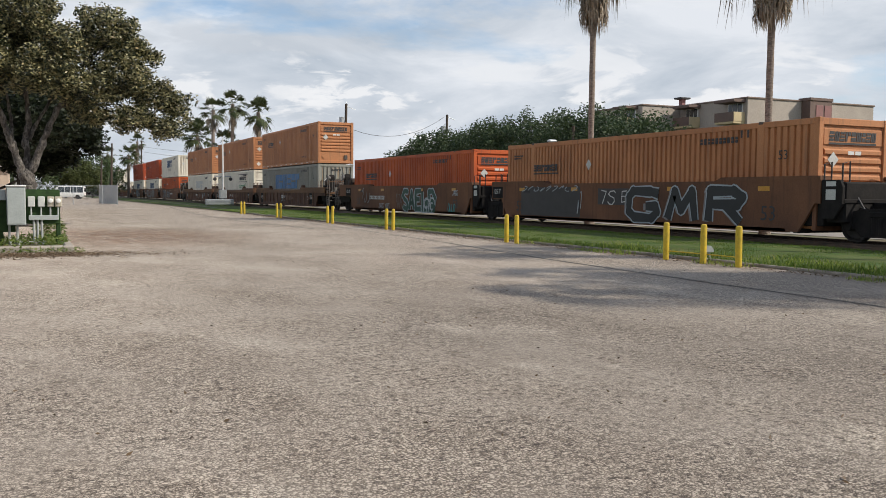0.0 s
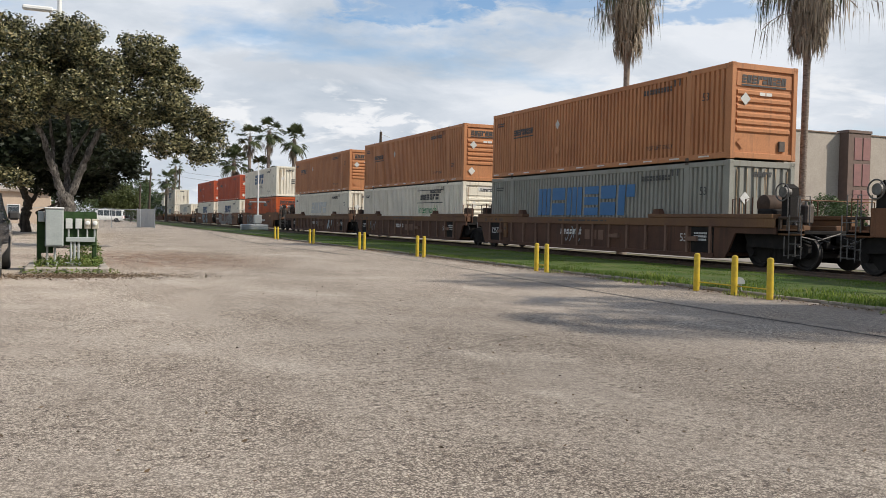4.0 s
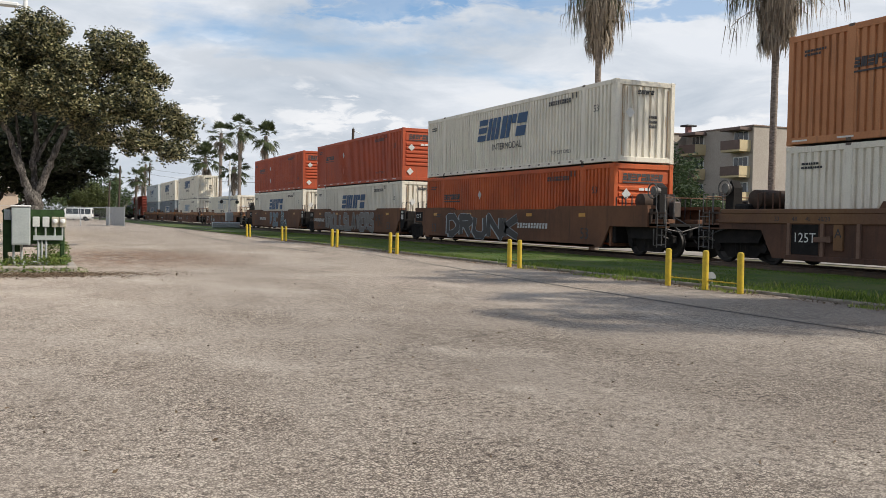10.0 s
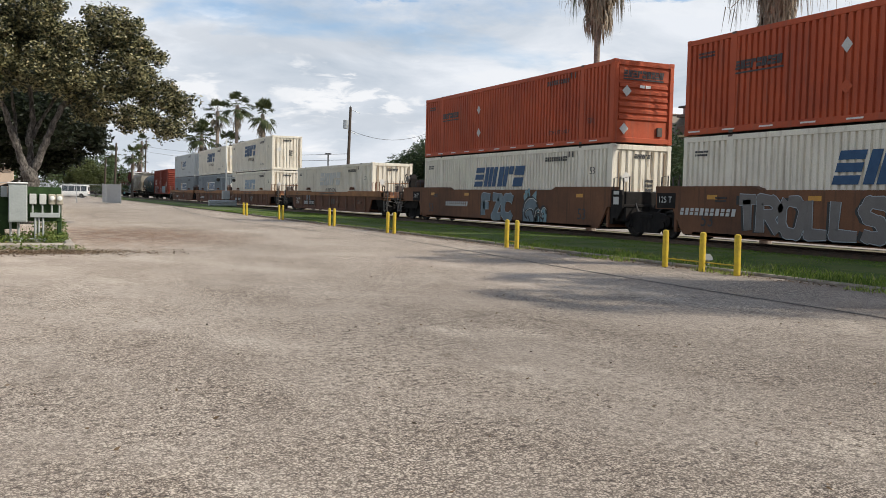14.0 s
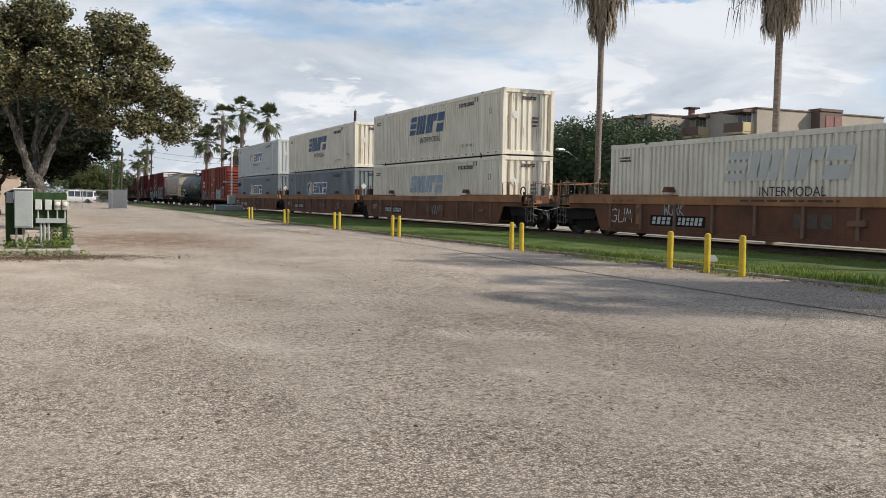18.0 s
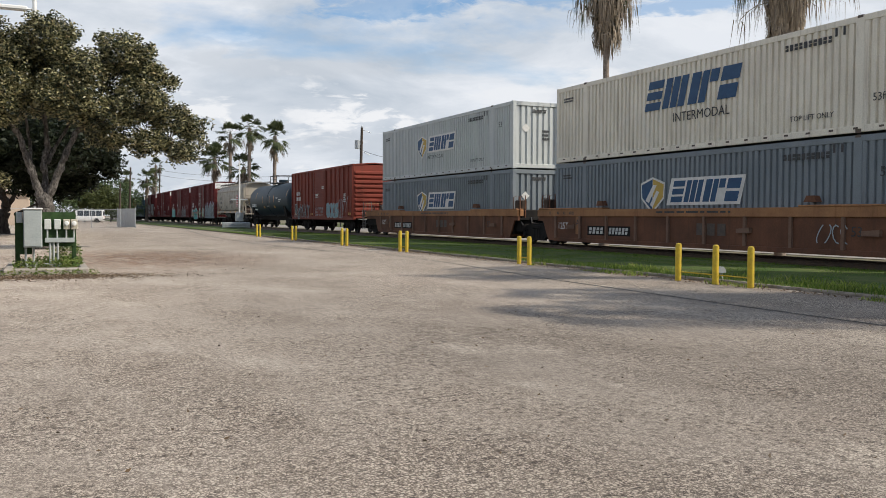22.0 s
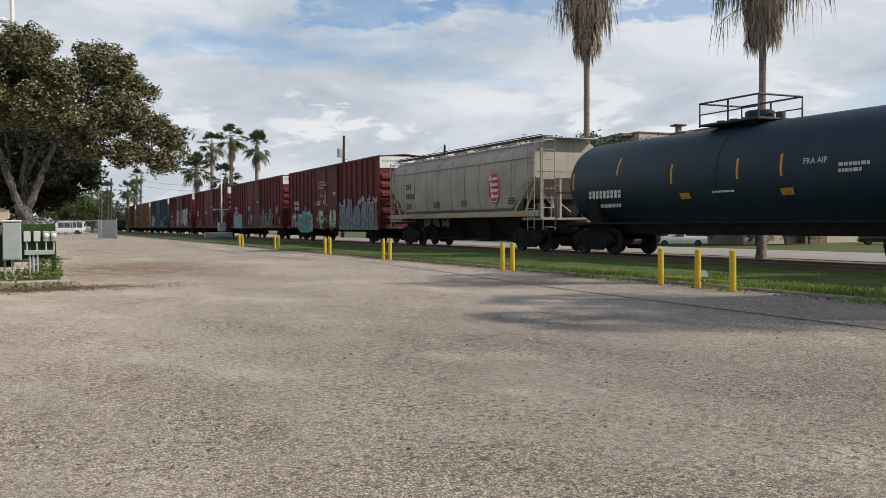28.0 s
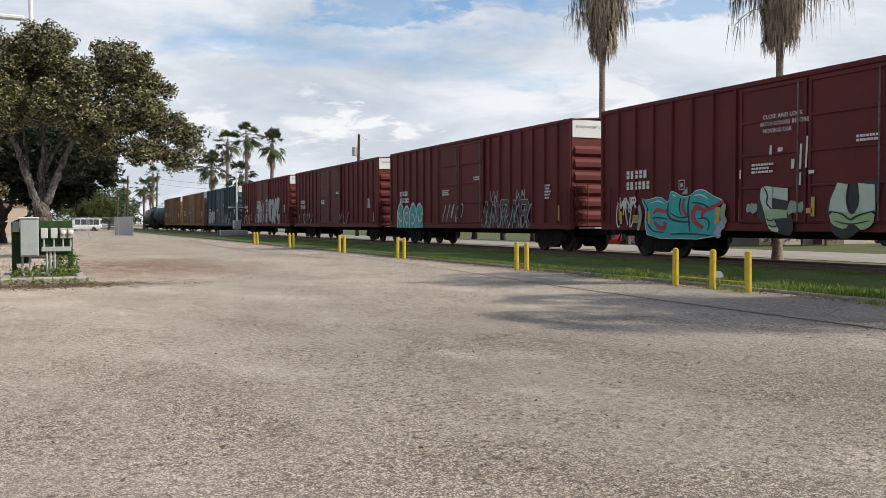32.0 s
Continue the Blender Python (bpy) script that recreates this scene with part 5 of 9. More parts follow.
    if dark:
        mark("wordmark", blocks(9, 1.75, 0.25, 0.12, 5), SIDE, (X, 14.05, 1.78), ink, box, "dark company wordmark as blocks")
        mark("name_rule", [slab(1.8, 0.05)], SIDE, (X, 14.05, 1.66), ink, box)
        mark("placard", [[(0, 0.2), (0.17, 0), (0.34, 0.2), (0.17, 0.4)]], SIDE, (X, 10.4, 1.75), M_LOGOFADE, box, "white diamond placard")
        mark("placard", [[(0, 0.2), (0.2, 0), (0.4, 0.2), (0.2, 0.4)]], SIDE, (X, 10.4, 0.72), M_LOGOFADE if seed % 2 else mat, box)
        mark("wordmark", blocks(9, 1.75, 0.25, 0.12, 5), END, (-0.9, 0.034, 2.30), ink, box, "dark company wordmark as blocks")
        mark("name_rule", [slab(1.75, 0.055)], END, (-0.9, 0.034, 2.21), ink, box)
        mark("placard", [[(0, 0.2), (0.2, 0), (0.4, 0.2), (0.2, 0.4)]], END, (-0.95, 0.018, 1.62), M_LOGOFADE if logo != "far" else mat, box)
        mark("plate_mark", [slab(0.22, 0.1, 0.0), slab(0.22, 0.1, 0.26)], END, (-0.2, 0.022, 1.95), M_MARK, box)
        mark("placard", [[(0, 0.2), (0.2, 0), (0.4, 0.2), (0.2, 0.4)]], END, (-1.02, 0.03, 0.3), mat if seed % 3 else M_MARK, box)
        part("document_box", Shape().cbox(0.62, 0.85, -0.0, 0.06, 0.28, 0.60, 0.01), M_CASTING, box)
        mark("warning_strip", [slab(0.5, 0.045, i * 1.45) for i in range(11)], SIDE, (X, LONG - 0.2, 0.09), M_MARK, box)
    else:
        mark("small_print", bars(3, 0.34, 0.5, seed + 3), END, (0.18, 0.03, 1.25), ink, box)
        mark("wordmark", blocks(5, 0.72, 0.15, 0.25, 3), END, (-0.35, 0.035, 2.42), ink, box)
        mark("placard", [[(0, 0.2), (0.2, 0), (0.4, 0.2), (0.2, 0.4)]], END, (-0.85, 0.03, 1.55), M_MARK, box)
        mark("vent_slot", [slab(0.14, 0.05, i * 0.75) for i in range(21)], SIDE, (X, LONG - 0.5, 0.10), M_CASTING, box)
    if mat in (M_BOXWHITE, M_MATGREY):
        for k in range(16):
            x, z1, ln, w = rng.uniform(-1.1, 1.1), rng.choice((TALL - 0.22, TALL - 0.25, 1.7, 1.2)), rng.uniform(0.25, 1.1), rng.uniform(0.015, 0.045)
            mark("rust_run", [[(0, 0), (w * 0.5, -ln), (w, 0)]], END, (x, 0.044, z1), M_RUSTRUN, box)
        for x in (-1.08, 0.9):
            part("lock_rod", Shape().tube([(x + 0.1, 0.03, 0.25), (x + 0.1, 0.03, TALL - 0.28)], 0.016, 6), M_RUSTRUN, box)
    if logo == "big_dark":
        mark("logo_block", blocks(5, 4.5, 0.95, 0.28, 3), SIDE, (X, 10.5, 1.35), M_LOGOBLUE, box, "dark blue slanted company wordmark")
    elif logo == "big_intermodal":
        mark("logo_block", blocks(5, 4.4, 0.95, 0.28, 3), SIDE, (X, 10.55, 1.42), M_LOGOBLUE, box, "dark blue slanted company wordmark")
        words("INTERMODAL", 0.30, SIDE, (X, 9.1, 0.95), ink, box)
    elif logo == "low_dark":
        mark("logo_block", blocks(5, 4.45, 0.85, 0.28, 3), SIDE, (X, 10.5, 1.42), M_LOGOBLUE, box, "blue slanted company wordmark")
    elif logo == "low_steel":
        mark("logo_block", blocks(5, 4.2, 0.85, 0.28, 3), SIDE, (X, 10.4, 1.32), M_LOGOSTEEL, box, "weathered blue slanted company wordmark")
    elif logo == "low_faded":
        mark("logo_block", blocks(5, 4.5, 0.85, 0.28, 3), SIDE, (X, 10.5, 1.56 if seed == 14 else 1.32), M_LOGOFADE, box, "ghost of a removed company wordmark")
        if seed == 14:
            words("INTERMODAL", 0.27, SIDE, (X, 9.1, 1.14), ink, box)
    elif logo == "shield":
        rim = [(-0.06, 0.92), (0.58, 1.12), (1.22, 0.92), (1.18, 0.40), (0.58, -0.10), (-0.02, 0.40)]
        mark("shield_badge", [rim], SIDE, (X, 10.65, 1.05), M_MARK, box, "white edge of the shield badge")
        for k, (o, c) in enumerate((([(0, 0.86), (0.58, 1.05), (0.58, 0.0), (0.04, 0.44)], M_LOGOBLUE), ([(0.60, 0.0), (0.60, 1.05), (1.16, 0.86), (1.12, 0.44)], M_LOGOGOLD), ([(0.22, 0.34), (0.62, 0.86), (0.80, 0.84), (0.40, 0.26)], M_MARK), ([(0.46, 0.20), (0.80, 0.66), (0.94, 0.62), (0.60, 0.12)], M_MARK))):
            mark("shield_badge", [o], SIDE, (X - 0.004 * (k // 2 + 1), 10.65, 1.05), c, box, "blue and gold shield badge")
        mark("logo_outline", [slab(3.32, 0.86, -0.17, -0.09, 0.28)], SIDE, (X, 9.15, 1.32), M_MARK, box)
        mark("logo_block", blocks(5, 3.1, 0.68, 0.28, 3), SIDE, (X - 0.004, 9.15, 1.32), M_LOGOBLUE, box, "navy slanted company wordmark edged in white")
        if mat is M_BOXPALE:
            words("INTERMODAL", 0.20, SIDE, (X, 9.35, 0.90), ink, box, 0.2, spread=1.25)
    elif logo == "letters_blue":
        mark("logo_block", blocks(6, 7.0, 1.1, 0.05, 11), SIDE, (X, 11.66, 1.2), M_LOGOROYAL, box, "large blue company wordmark")
    elif logo == "green_intermodal":
        mark("logo_block", blocks(6, 2.7, 0.30, 0.1, 21), SIDE, (X, 5.8, 2.03), ink, box, "black company wordmark between rules")
        mark("name_rule", [slab(3.7, 0.04, -0.2, 0.56), slab(3.7, 0.04, -0.2, -0.13)], SIDE, (X, 6.1, 1.98), ink, box)
        words("Intermodal", 0.46, SIDE, (X, 6.1, 1.28), M_LOGOGREEN, box)
        mark("name_board", [slab(0.85, 0.22)], END, (-0.42, 0.036, 2.42), M_MARK, box)
    return box


def side_profile(smooth, near, far):
    """The flank of a well car in y and z."""
    top = 1.60 if smooth else 1.44
    a, b = ((-0.30 if smooth else -0.95) if not near else -2.2), (LONG + 0.95 if not far else LONG + 2.2)
    s0, s1 = (0.4, -0.12) if smooth else (-0.15, -0.58)
    mid = (s0 * 0.65 + s1 * 0.35, 0.48)
    return [(s0, 0.25), (LONG - s0, 0.25), (LONG - mid[0], mid[1]), (LONG - s1, 1.0), (b, 1.0), (b, top), (a, top), (a, 1.0), (s1, 1.0), mid]


def well_car(y0, style, near, far, label, art=(), number=9.0):
    """One well unit. near, far: whether that end has a coupler of its own; otherwise it shares the bogie with its neighbour."""
    car = thing("well_car", pose(TRACK_X, y0, RAIL_Z), label, "freight car", "well cars of the train")
    MOVING.append((car, y0, RAIL_Z))
    smooth = style == "smooth"
    body = {"smooth": M_WELLBROWN, "brown": M_WELLDARK, "gold": M_WELLRUST}[style]
    trim = {"gold": M_WELLGOLD, "brown": M_CHORD, "smooth": body}[style]
    top = 1.60 if smooth else 1.44
    H = 1.53
    prof = side_profile(smooth, near, far)
    a, b = prof[6][0], prof[4][0]
    for sx in (-1, 1):
        x0, x1 = (-H, -H + 0.07) if sx < 0 else (H - 0.07, H)
        part("side_plate", Shape().prism(prof, x0, x1, "x"), body, car)
        xo = sx * H
        if smooth:
            part("bottom_chord", Shape().cbox(min(xo, xo - sx * 0.2), max(xo, xo - sx * 0.2), 0.8, LONG - 0.8, 0.22, 0.34, 0.01), body, car)
            for e0, e1 in ((a, 3.2), (LONG - 3.2, b)):
                if e0 == a:
                    o = [(e0, top), (e1 + 0.3, top), (e1, top + 0.11), (e0, top + 0.11)]
                else:
                    o = [(e0 - 0.3, top), (e1, top), (e1, top + 0.11), (e0, top + 0.11)]
                part("end_cap", Shape().prism(o, min(xo + sx * 0.012, xo - sx * 0.35), max(xo + sx * 0.012, xo - sx * 0.35), "x"), body, car)
            for y in (1.6, 5.4, 10.8, LONG - 1.6):
                mark("reflector", [slab(0.42, 0.13)], SIDE, (-H - 0.004, y + 0.2, 1.32), M_REFLECT, car) if sx < 0 else None
            if sx < 0:
                if number:
                    mark("number_mark", row_of_bars(11, 2.4, 0.21, 0.2), SIDE, (-H - 0.018, number, 0.84), M_LOGOFADE, car)
                part("dark_panel", Shape().cbox(-H - 0.006, -H, LONG + 0.0, LONG + 0.9, 1.02, 1.5, 0.003), M_TRUCK, car, "blackened end of the flank")
                words("125 T", 0.20, SIDE, (-H - 0.012, LONG + 0.82, 1.2), M_MARK, car)
                words("53", 0.42, SIDE, (-H - 0.008, 15.0, 0.52), M_INK, car)
                words("53", 0.42, SIDE, (-H - 0.008, 1.7, 0.52), M_INK, car)
                mark("small_print", bars(2, 0.5, 0.18, 48), SIDE, (-H - 0.008, 14.4, 1.25), M_INK, car)
        else:
            part("top_chord", Shape().cbox(min(xo + sx * 0.05, xo - sx * 0.25), max(xo + sx * 0.05, xo - sx * 0.25), a, b, 1.18, top, 0.012), trim, car)
            part("bottom_chord", Shape().cbox(min(xo + sx * 0.05, xo - sx * 0.25), max(xo + sx * 0.05, xo - sx * 0.25), 0.32, LONG - 0.32, 0.22, 0.36, 0.012), body, car)
            rib = cached("well_rib " + style, lambda: Shape().cbox(-0.06, 0.06, -0.05, 0.05, 0.35, 1.19, 0.01).mesh("rib"))
            n = 15 if style == "brown" else 10
            for i in range(n):
                shared("rib", rib, M_RIB, car, pose(sx * (H + 0.02), 0.45 + i * (LONG - 0.9) / (n - 1), 0))
            for e0, e1 in ((a + 0.1, 3.6), (LONG - 3.6, b - 0.1)):
                part("end_cap", Shape().cbox(min(xo + sx * 0.06, xo - sx * 0.3), max(xo + sx * 0.06, xo - sx * 0.3), e0, e1, top, top + (0.06 if style == "gold" else 0.13), 0.02), trim, car)
                for y in ((e1 - 0.35,) if e0 < 0 else (e0 + 0.25,)):
                    part("guide_lug", Shape().prism([(y - 0.22, top + 0.13), (y + 0.22, top + 0.13), (y + 0.12, top + 0.30), (y - 0.12, top + 0.30)], min(xo, xo - sx * 0.2), max(xo, xo - sx * 0.2), "x"), body, car)
            if sx < 0:
                for y, t_, c in ((1.95, "53", M_INK if style == "gold" else M_MARK), (15.60, "125T", M_MARK))[: 1 if y0 == 185.6 else 2]:
                    words(t_, 0.26, SIDE, (-H - 0.010, y, 0.70), c, car)
                if style == "brown":
                    for y in (0.34, 14.77):
                        part("dark_panel", Shape().cbox(-H - 0.006, -H, y, y + 1.05, 0.38, 1.16, 0.003), M_TRUCK, car, "blackened panel with stencilled notices")
                    mark("small_print", bars(3, 0.6, 0.3, 47), SIDE, (-H - 0.010, 1.25, 0.74), M_LOGOFADE, car)
                    mark("number_mark", row_of_bars(7, 1.6, 0.2, 0.2), SIDE, (-H - 0.006, 9.4, 0.78), M_MARK, car)
                else:
                    for y, n_, w_ in ((13.45, 4, 0.95), (12.2, 6, 1.15)):
                        part("dark_patch", Shape().cbox(-H - 0.006, -H, y - w_ - 0.1, y + 0.1, 0.50, 0.84, 0.003), M_TRUCK, car)
                        mark("number_mark", row_of_bars(n_, w_, 0.23, 0.2), SIDE, (-H - 0.010, y, 0.555), M_LOGOFADE, car)
                for y in (1.05, LONG - 1.83, 5.3):
                    part("shelf_bracket", Shape().prism([(y, 0.72), (y + 0.52, 0.72), (y + 0.52, 0.84), (y, 0.88)], -H - 0.10, -H, "x"), M_RIB, car)
                if style == "brown" or int(y0) % 2:
                    mark("company_block", [slab(0.34, 0.36, q * 0.46) for q in range(3)], SIDE, (-H - 0.006, 7.6, 0.62), M_CASTING if style == "gold" else M_RIB, car)
                part("stake_plate", Shape().cbox(-H - 0.07, -H, 13.98, 14.26, 0.52, 1.17, 0.01), trim, car)
                words("A", 0.24, SIDE, (-H - 0.074, 14.22, 0.84), M_INK, car)
                for y, t_ in ((16.2, "53"), (15.6, "48"), (15.15, "45"), (14.75, "40/20")):
                    words(t_, 0.12, SIDE, (-H - 0.056, y, 1.25), M_INK, car)
                mark("load_notice", bars(1, 3.4, 0.09, 46), SIDE, (-H - 0.056, 9.5, 1.30), M_INK, car)
    for y in [0.5 + i * (LONG - 1.0) / 8 for i in range(9)]:
        part("cross_bearer", Shape().cbox(-1.46, 1.46, y - 0.12, y + 0.12, 0.22, 0.34, 0.01), M_TRUCK, car)
    for e, own, sgn in ((0.0, near, -1), (LONG, far, 1)):
        edge = e + sgn * (3.0 if own else 0.95)
        y0_, y1_ = min(e - sgn * 0.12, edge), max(e - sgn * 0.12, edge)
        part("end_bulkhead", Shape().cbox(-1.46, 1.46, e + sgn * 0.06 - 0.06, e + sgn * 0.06 + 0.06, 0.3, top - 0.1, 0.01), body, car)
        part("end_platform", Shape().cbox(-1.46, 1.46, y0_, y1_, 1.02, 1.12, 0.01), M_TRUCK, car)
        if smooth and sgn < 0 and not own:
            part("end_cheek", Shape().prism([(-0.33, 0.62), (-0.31, 1.60), (-0.86, 1.60), (-0.95, 1.42), (-0.95, 1.0), (-0.7, 0.62)], -1.50, -1.42, "x"), M_TRUCK, car, "blackened end of the flank")
            part("hinge_block", Shape().cbox(-1.36, 1.36, -0.92, -0.34, 0.52, 1.55, 0.04), M_TRUCK, car)
            mark("plate_mark", [slab(0.3, 0.26), slab(0.3, 0.12, 0.0, 0.34)], SIDE, (-1.506, -0.45, 1.1), M_LOGOFADE, car)
        if not smooth and not own:
            part("hinge_block", Shape().cbox(-1.30, 1.30, *sorted((e + sgn * 0.30, e + sgn * 0.82)), 0.52, 1.46, 0.04), M_TRUCK, car)
            part("hose_box", Shape().cbox(-1.42, -1.0, *sorted((e + sgn * 0.42, e + sgn * 0.76)), 1.46, 1.86, 0.04), M_SOOTBROWN, car)
            part("air_hose", Shape().tube([(-1.3, e + sgn * 0.3, 1.5), (-1.38, e + sgn * 0.55, 1.25), (-1.34, e + sgn * 0.8, 1.0), (-1.3, e + sgn * 0.95, 0.8)], 0.028, 6), M_BLACK, car)
        part("end_girder", Shape().cbox(-1.4, 1.4, min(e + sgn * 0.3, e - sgn * 0.62), max(e + sgn * 0.3, e - sgn * 0.62), 0.42, 1.01, 0.02), M_TRUCK, car)
        part("centre_sill", Shape().cbox(-0.35, 0.35, min(e, e + sgn * (3.0 if own else 1.6)), max(e, e + sgn * (3.0 if own else 1.6)), 0.72, 1.03, 0.02), M_TRUCK, car)
        for x in (-1.40, 1.40):
            for dy in (0.30, 0.85):
                y = e + sgn * dy
                part("grab_post", Shape().tube([(x, y, 1.05), (x, y, 2.0), (x * 0.82, y, 2.06), (x * 0.82, y, 1.1)], 0.022, 6), M_BLACK if smooth else body, car)
        for i in range(4):
            y = edge - sgn * 0.12
            part("ladder_rung", Shape().tube([(-1.50, y - 0.2, 0.45 + i * 0.3), (-1.50, y + 0.2, 0.45 + i * 0.3)], 0.014, 6), M_PIPEWORK, car) if own else None
        if own:
            for k in (-0.22, 0.22):
                part("ladder_stile", Shape().tube([(-1.50, edge - sgn * 0.12 + k, 0.35), (-1.50, edge - sgn * 0.12 + k, 1.55)], 0.016, 6), M_PIPEWORK, car)
            part("brake_wheel", Shape().hoop((-0.35, edge - sgn * 0.9, 1.75), 0.22, 0.02).tube([(-0.35, edge - sgn * 0.9, 1.1), (-0.35, edge - sgn * 0.9, 1.97)], 0.03, 6).tube([(-0.57, edge - sgn * 0.9, 1.75), (-0.13, edge - sgn * 0.9, 1.75)], 0.015, 6), M_PIPEWORK, car)
            for x in (-1.2, 0.0, 1.2):
                part("deck_beam", Shape().cbox(x - 0.14, x + 0.14, min(e + sgn * 0.3, edge), max(e + sgn * 0.3, edge), 1.12, 1.26, 0.02), trim, car)
            part("end_handrail", Shape().tube([(-1.4, edge - sgn * 0.1, 1.1), (-1.4, edge - sgn * 0.1, 1.95), (1.4, edge - sgn * 0.1, 1.95), (1.4, edge - sgn * 0.1, 1.1)], 0.02, 6), trim, car)
            part("uncoupling_lever", Shape().tube([(-1.45, edge + sgn * 0.05, 0.95), (-0.9, edge + sgn * 0.1, 0.85), (-0.1, edge + sgn * 0.12, 1.05)], 0.018, 6), M_PIPEWORK, car)
            if style != "gold":
                part("air_reservoir", Shape().lathe([(-0.75, 0.0), (-0.72, 0.2), (-0.66, 0.27), (0.66, 0.27), (0.72, 0.2), (0.75, 0.0)], (-0.45, edge - sgn * 1.75, 1.86), "x", 18), M_SOOTBROWN, car, "grimy cylindrical air tank", smooth=True)
                for x in (-1.0, 0.1):
                    part("tank_saddle", Shape().cbox(x - 0.05, x + 0.05, edge - sgn * 1.75 - 0.3, edge - sgn * 1.75 + 0.3, 1.12, 1.68, 0.02), M_TRUCK, car)
                part("brake_stand", Shape().prism([(edge - sgn * 0.95, 1.12), (edge - sgn * 0.62, 1.12), (edge - sgn * 0.66, 2.30), (edge - sgn * 0.86, 2.42), (edge - sgn * 0.98, 2.2)], -1.18, -0.86, "x"), M_TRUCK, car, "sooty brake stand")
                part("brake_drum", Shape().lathe([(-0.10, 0.0), (-0.10, 0.15), (0.10, 0.15), (0.10, 0.0)], (-1.24, edge - sgn * 0.78, 2.18), "x", 16).hoop((-1.36, edge - sgn * 0.78, 2.18), 0.24, 0.022, "x"), M_PIPEWORK, car)
                part("equipment_box", Shape().cbox(-1.36, -0.72, edge - sgn * 1.45 - 0.28, edge - sgn * 1.45 + 0.28, 1.12, 1.72, 0.05), M_TRUCK, car)
            else:
                part("air_reservoir", Shape().lathe([(-0.55, 0.0), (-0.5, 0.17), (0.5, 0.17), (0.55, 0.0)], (-0.5, edge - sgn * 1.6, 1.30), "x", 16), M_SOOTBROWN, car, "low rusty air tank", smooth=True)
                part("hand_brake", Shape().hoop((-1.25, edge - sgn * 1.2, 1.62), 0.20, 0.03, "x").tube([(-1.2, edge - sgn * 1.2, 1.1), (-1.2, edge - sgn * 1.2, 1.62)], 0.05, 8), M_SOOTBROWN, car, "rusty hand-brake wheel")
                for dy, h_ in ((0.35, 1.62), (1.0, 1.5), (1.9, 1.66)):
                    part("gear_box", Shape().cbox(-1.3, -0.6, edge - sgn * dy - 0.16, edge - sgn * dy + 0.16, 1.12, h_ - 0.15, 0.03), M_WELLRUST, car)
            part("side_beam", Shape().cbox(-1.46, -1.26, min(edge - sgn * 0.8, edge), max(edge - sgn * 0.8, edge), 0.98, 1.16, 0.02), trim, car)
            part("side_beam", Shape().cbox(-1.48, -1.38, min(edge - sgn * 0.8, edge), max(edge - sgn * 0.8, edge), 1.42, 1.50, 0.02), M_SOOTBROWN, car)
            for dy in (0.05, 0.45, 0.75):
                part("stanchion", Shape().cbox(-1.47, -1.39, edge - sgn * dy - 0.035, edge - sgn * dy + 0.035, 1.1, 1.5 if dy else 1.9, 0.01), M_SOOTBROWN, car)
            part("bogie_guard", Shape().prism([(edge - sgn * 0.15, 1.0), (edge - sgn * 2.3, 1.0), (edge - sgn * 2.1, 0.62), (edge - sgn * 0.4, 0.58)], -1.30, -1.22, "x"), M_TRUCK, car)
            part("valve_box", Shape().cbox(-1.2, -0.7, edge - sgn * 1.3 - 0.25, edge - sgn * 1.3 + 0.25, 1.12, 1.5, 0.04), M_TRUCK, car)
            part("brake_rigging", Shape().tube([(-1.3, edge - sgn * 0.2, 1.2), (-0.9, edge - sgn * 0.8, 1.4), (-0.4, edge - sgn * 1.8, 1.25), (0.2, edge - sgn * 2.6, 1.3)], 0.03, 6).tube([(-1.42, edge - sgn * 0.1, 0.7), (-1.0, edge - sgn * 0.3, 0.62), (-0.5, edge - sgn * 0.1, 0.8)], 0.025, 6), M_PIPEWORK, car)
            rr = random.Random(int(y0 * 10) + sgn)
            part("brake_housing", Shape().cbox(-0.62, -0.30, edge - sgn * 0.75 - 0.14, edge - sgn * 0.75 + 0.14, 1.3, 1.85, 0.05), M_CASTING, car)
            part("brake_chain", Shape().tube([(-0.45, edge - sgn * 0.75, 1.35), (-0.6, edge - sgn * 0.9, 0.95), (-0.3, edge - sgn * 1.5, 0.8)], 0.022, 5), M_PIPEWORK, car)
            for x in (-1.46, -1.1):
                part("grab_iron", Shape().tube([(x, edge - sgn * 0.02, 1.1), (x, edge - sgn * 0.02, 2.05), (x, edge - sgn * 0.45, 2.05), (x, edge - sgn * 0.45, 1.1)], 0.018, 6), M_PIPEWORK, car)
            for k in range(5):
                x = -1.35 + 0.4 * k + rr.uniform(-0.1, 0.1)
                z = rr.uniform(0.75, 1.2)
                part("air_pipe", Shape().tube([(x, edge + sgn * rr.uniform(0.0, 0.3), z - rr.uniform(0.1, 0.4)), (x + rr.uniform(-0.1, 0.1), edge - sgn * 0.3, z), (x + rr.uniform(-0.2, 0.2), edge - sgn * rr.uniform(0.8, 1.6), z + rr.uniform(0.0, 0.5)), (x, edge - sgn * 2.2, 1.2)], 0.022, 6), M_PIPEWORK if k % 2 else M_BLACK, car)
            part("step_iron", Shape().tube([(-1.5, edge - sgn * 0.1, 0.95), (-1.5, edge - sgn * 0.1, 0.42), (-1.5, edge - sgn * 0.5, 0.42), (-1.5, edge - sgn * 0.5, 0.95)], 0.018, 6), M_PIPEWORK, car)
            part("draft_box", Shape().cbox(-0.5, 0.5, min(edge - sgn * 0.9, edge), max(edge - sgn * 0.9, edge), 0.62, 1.02, 0.04), M_TRUCK, car)
            coupler(car, e + sgn * 3.88, sgn < 0)
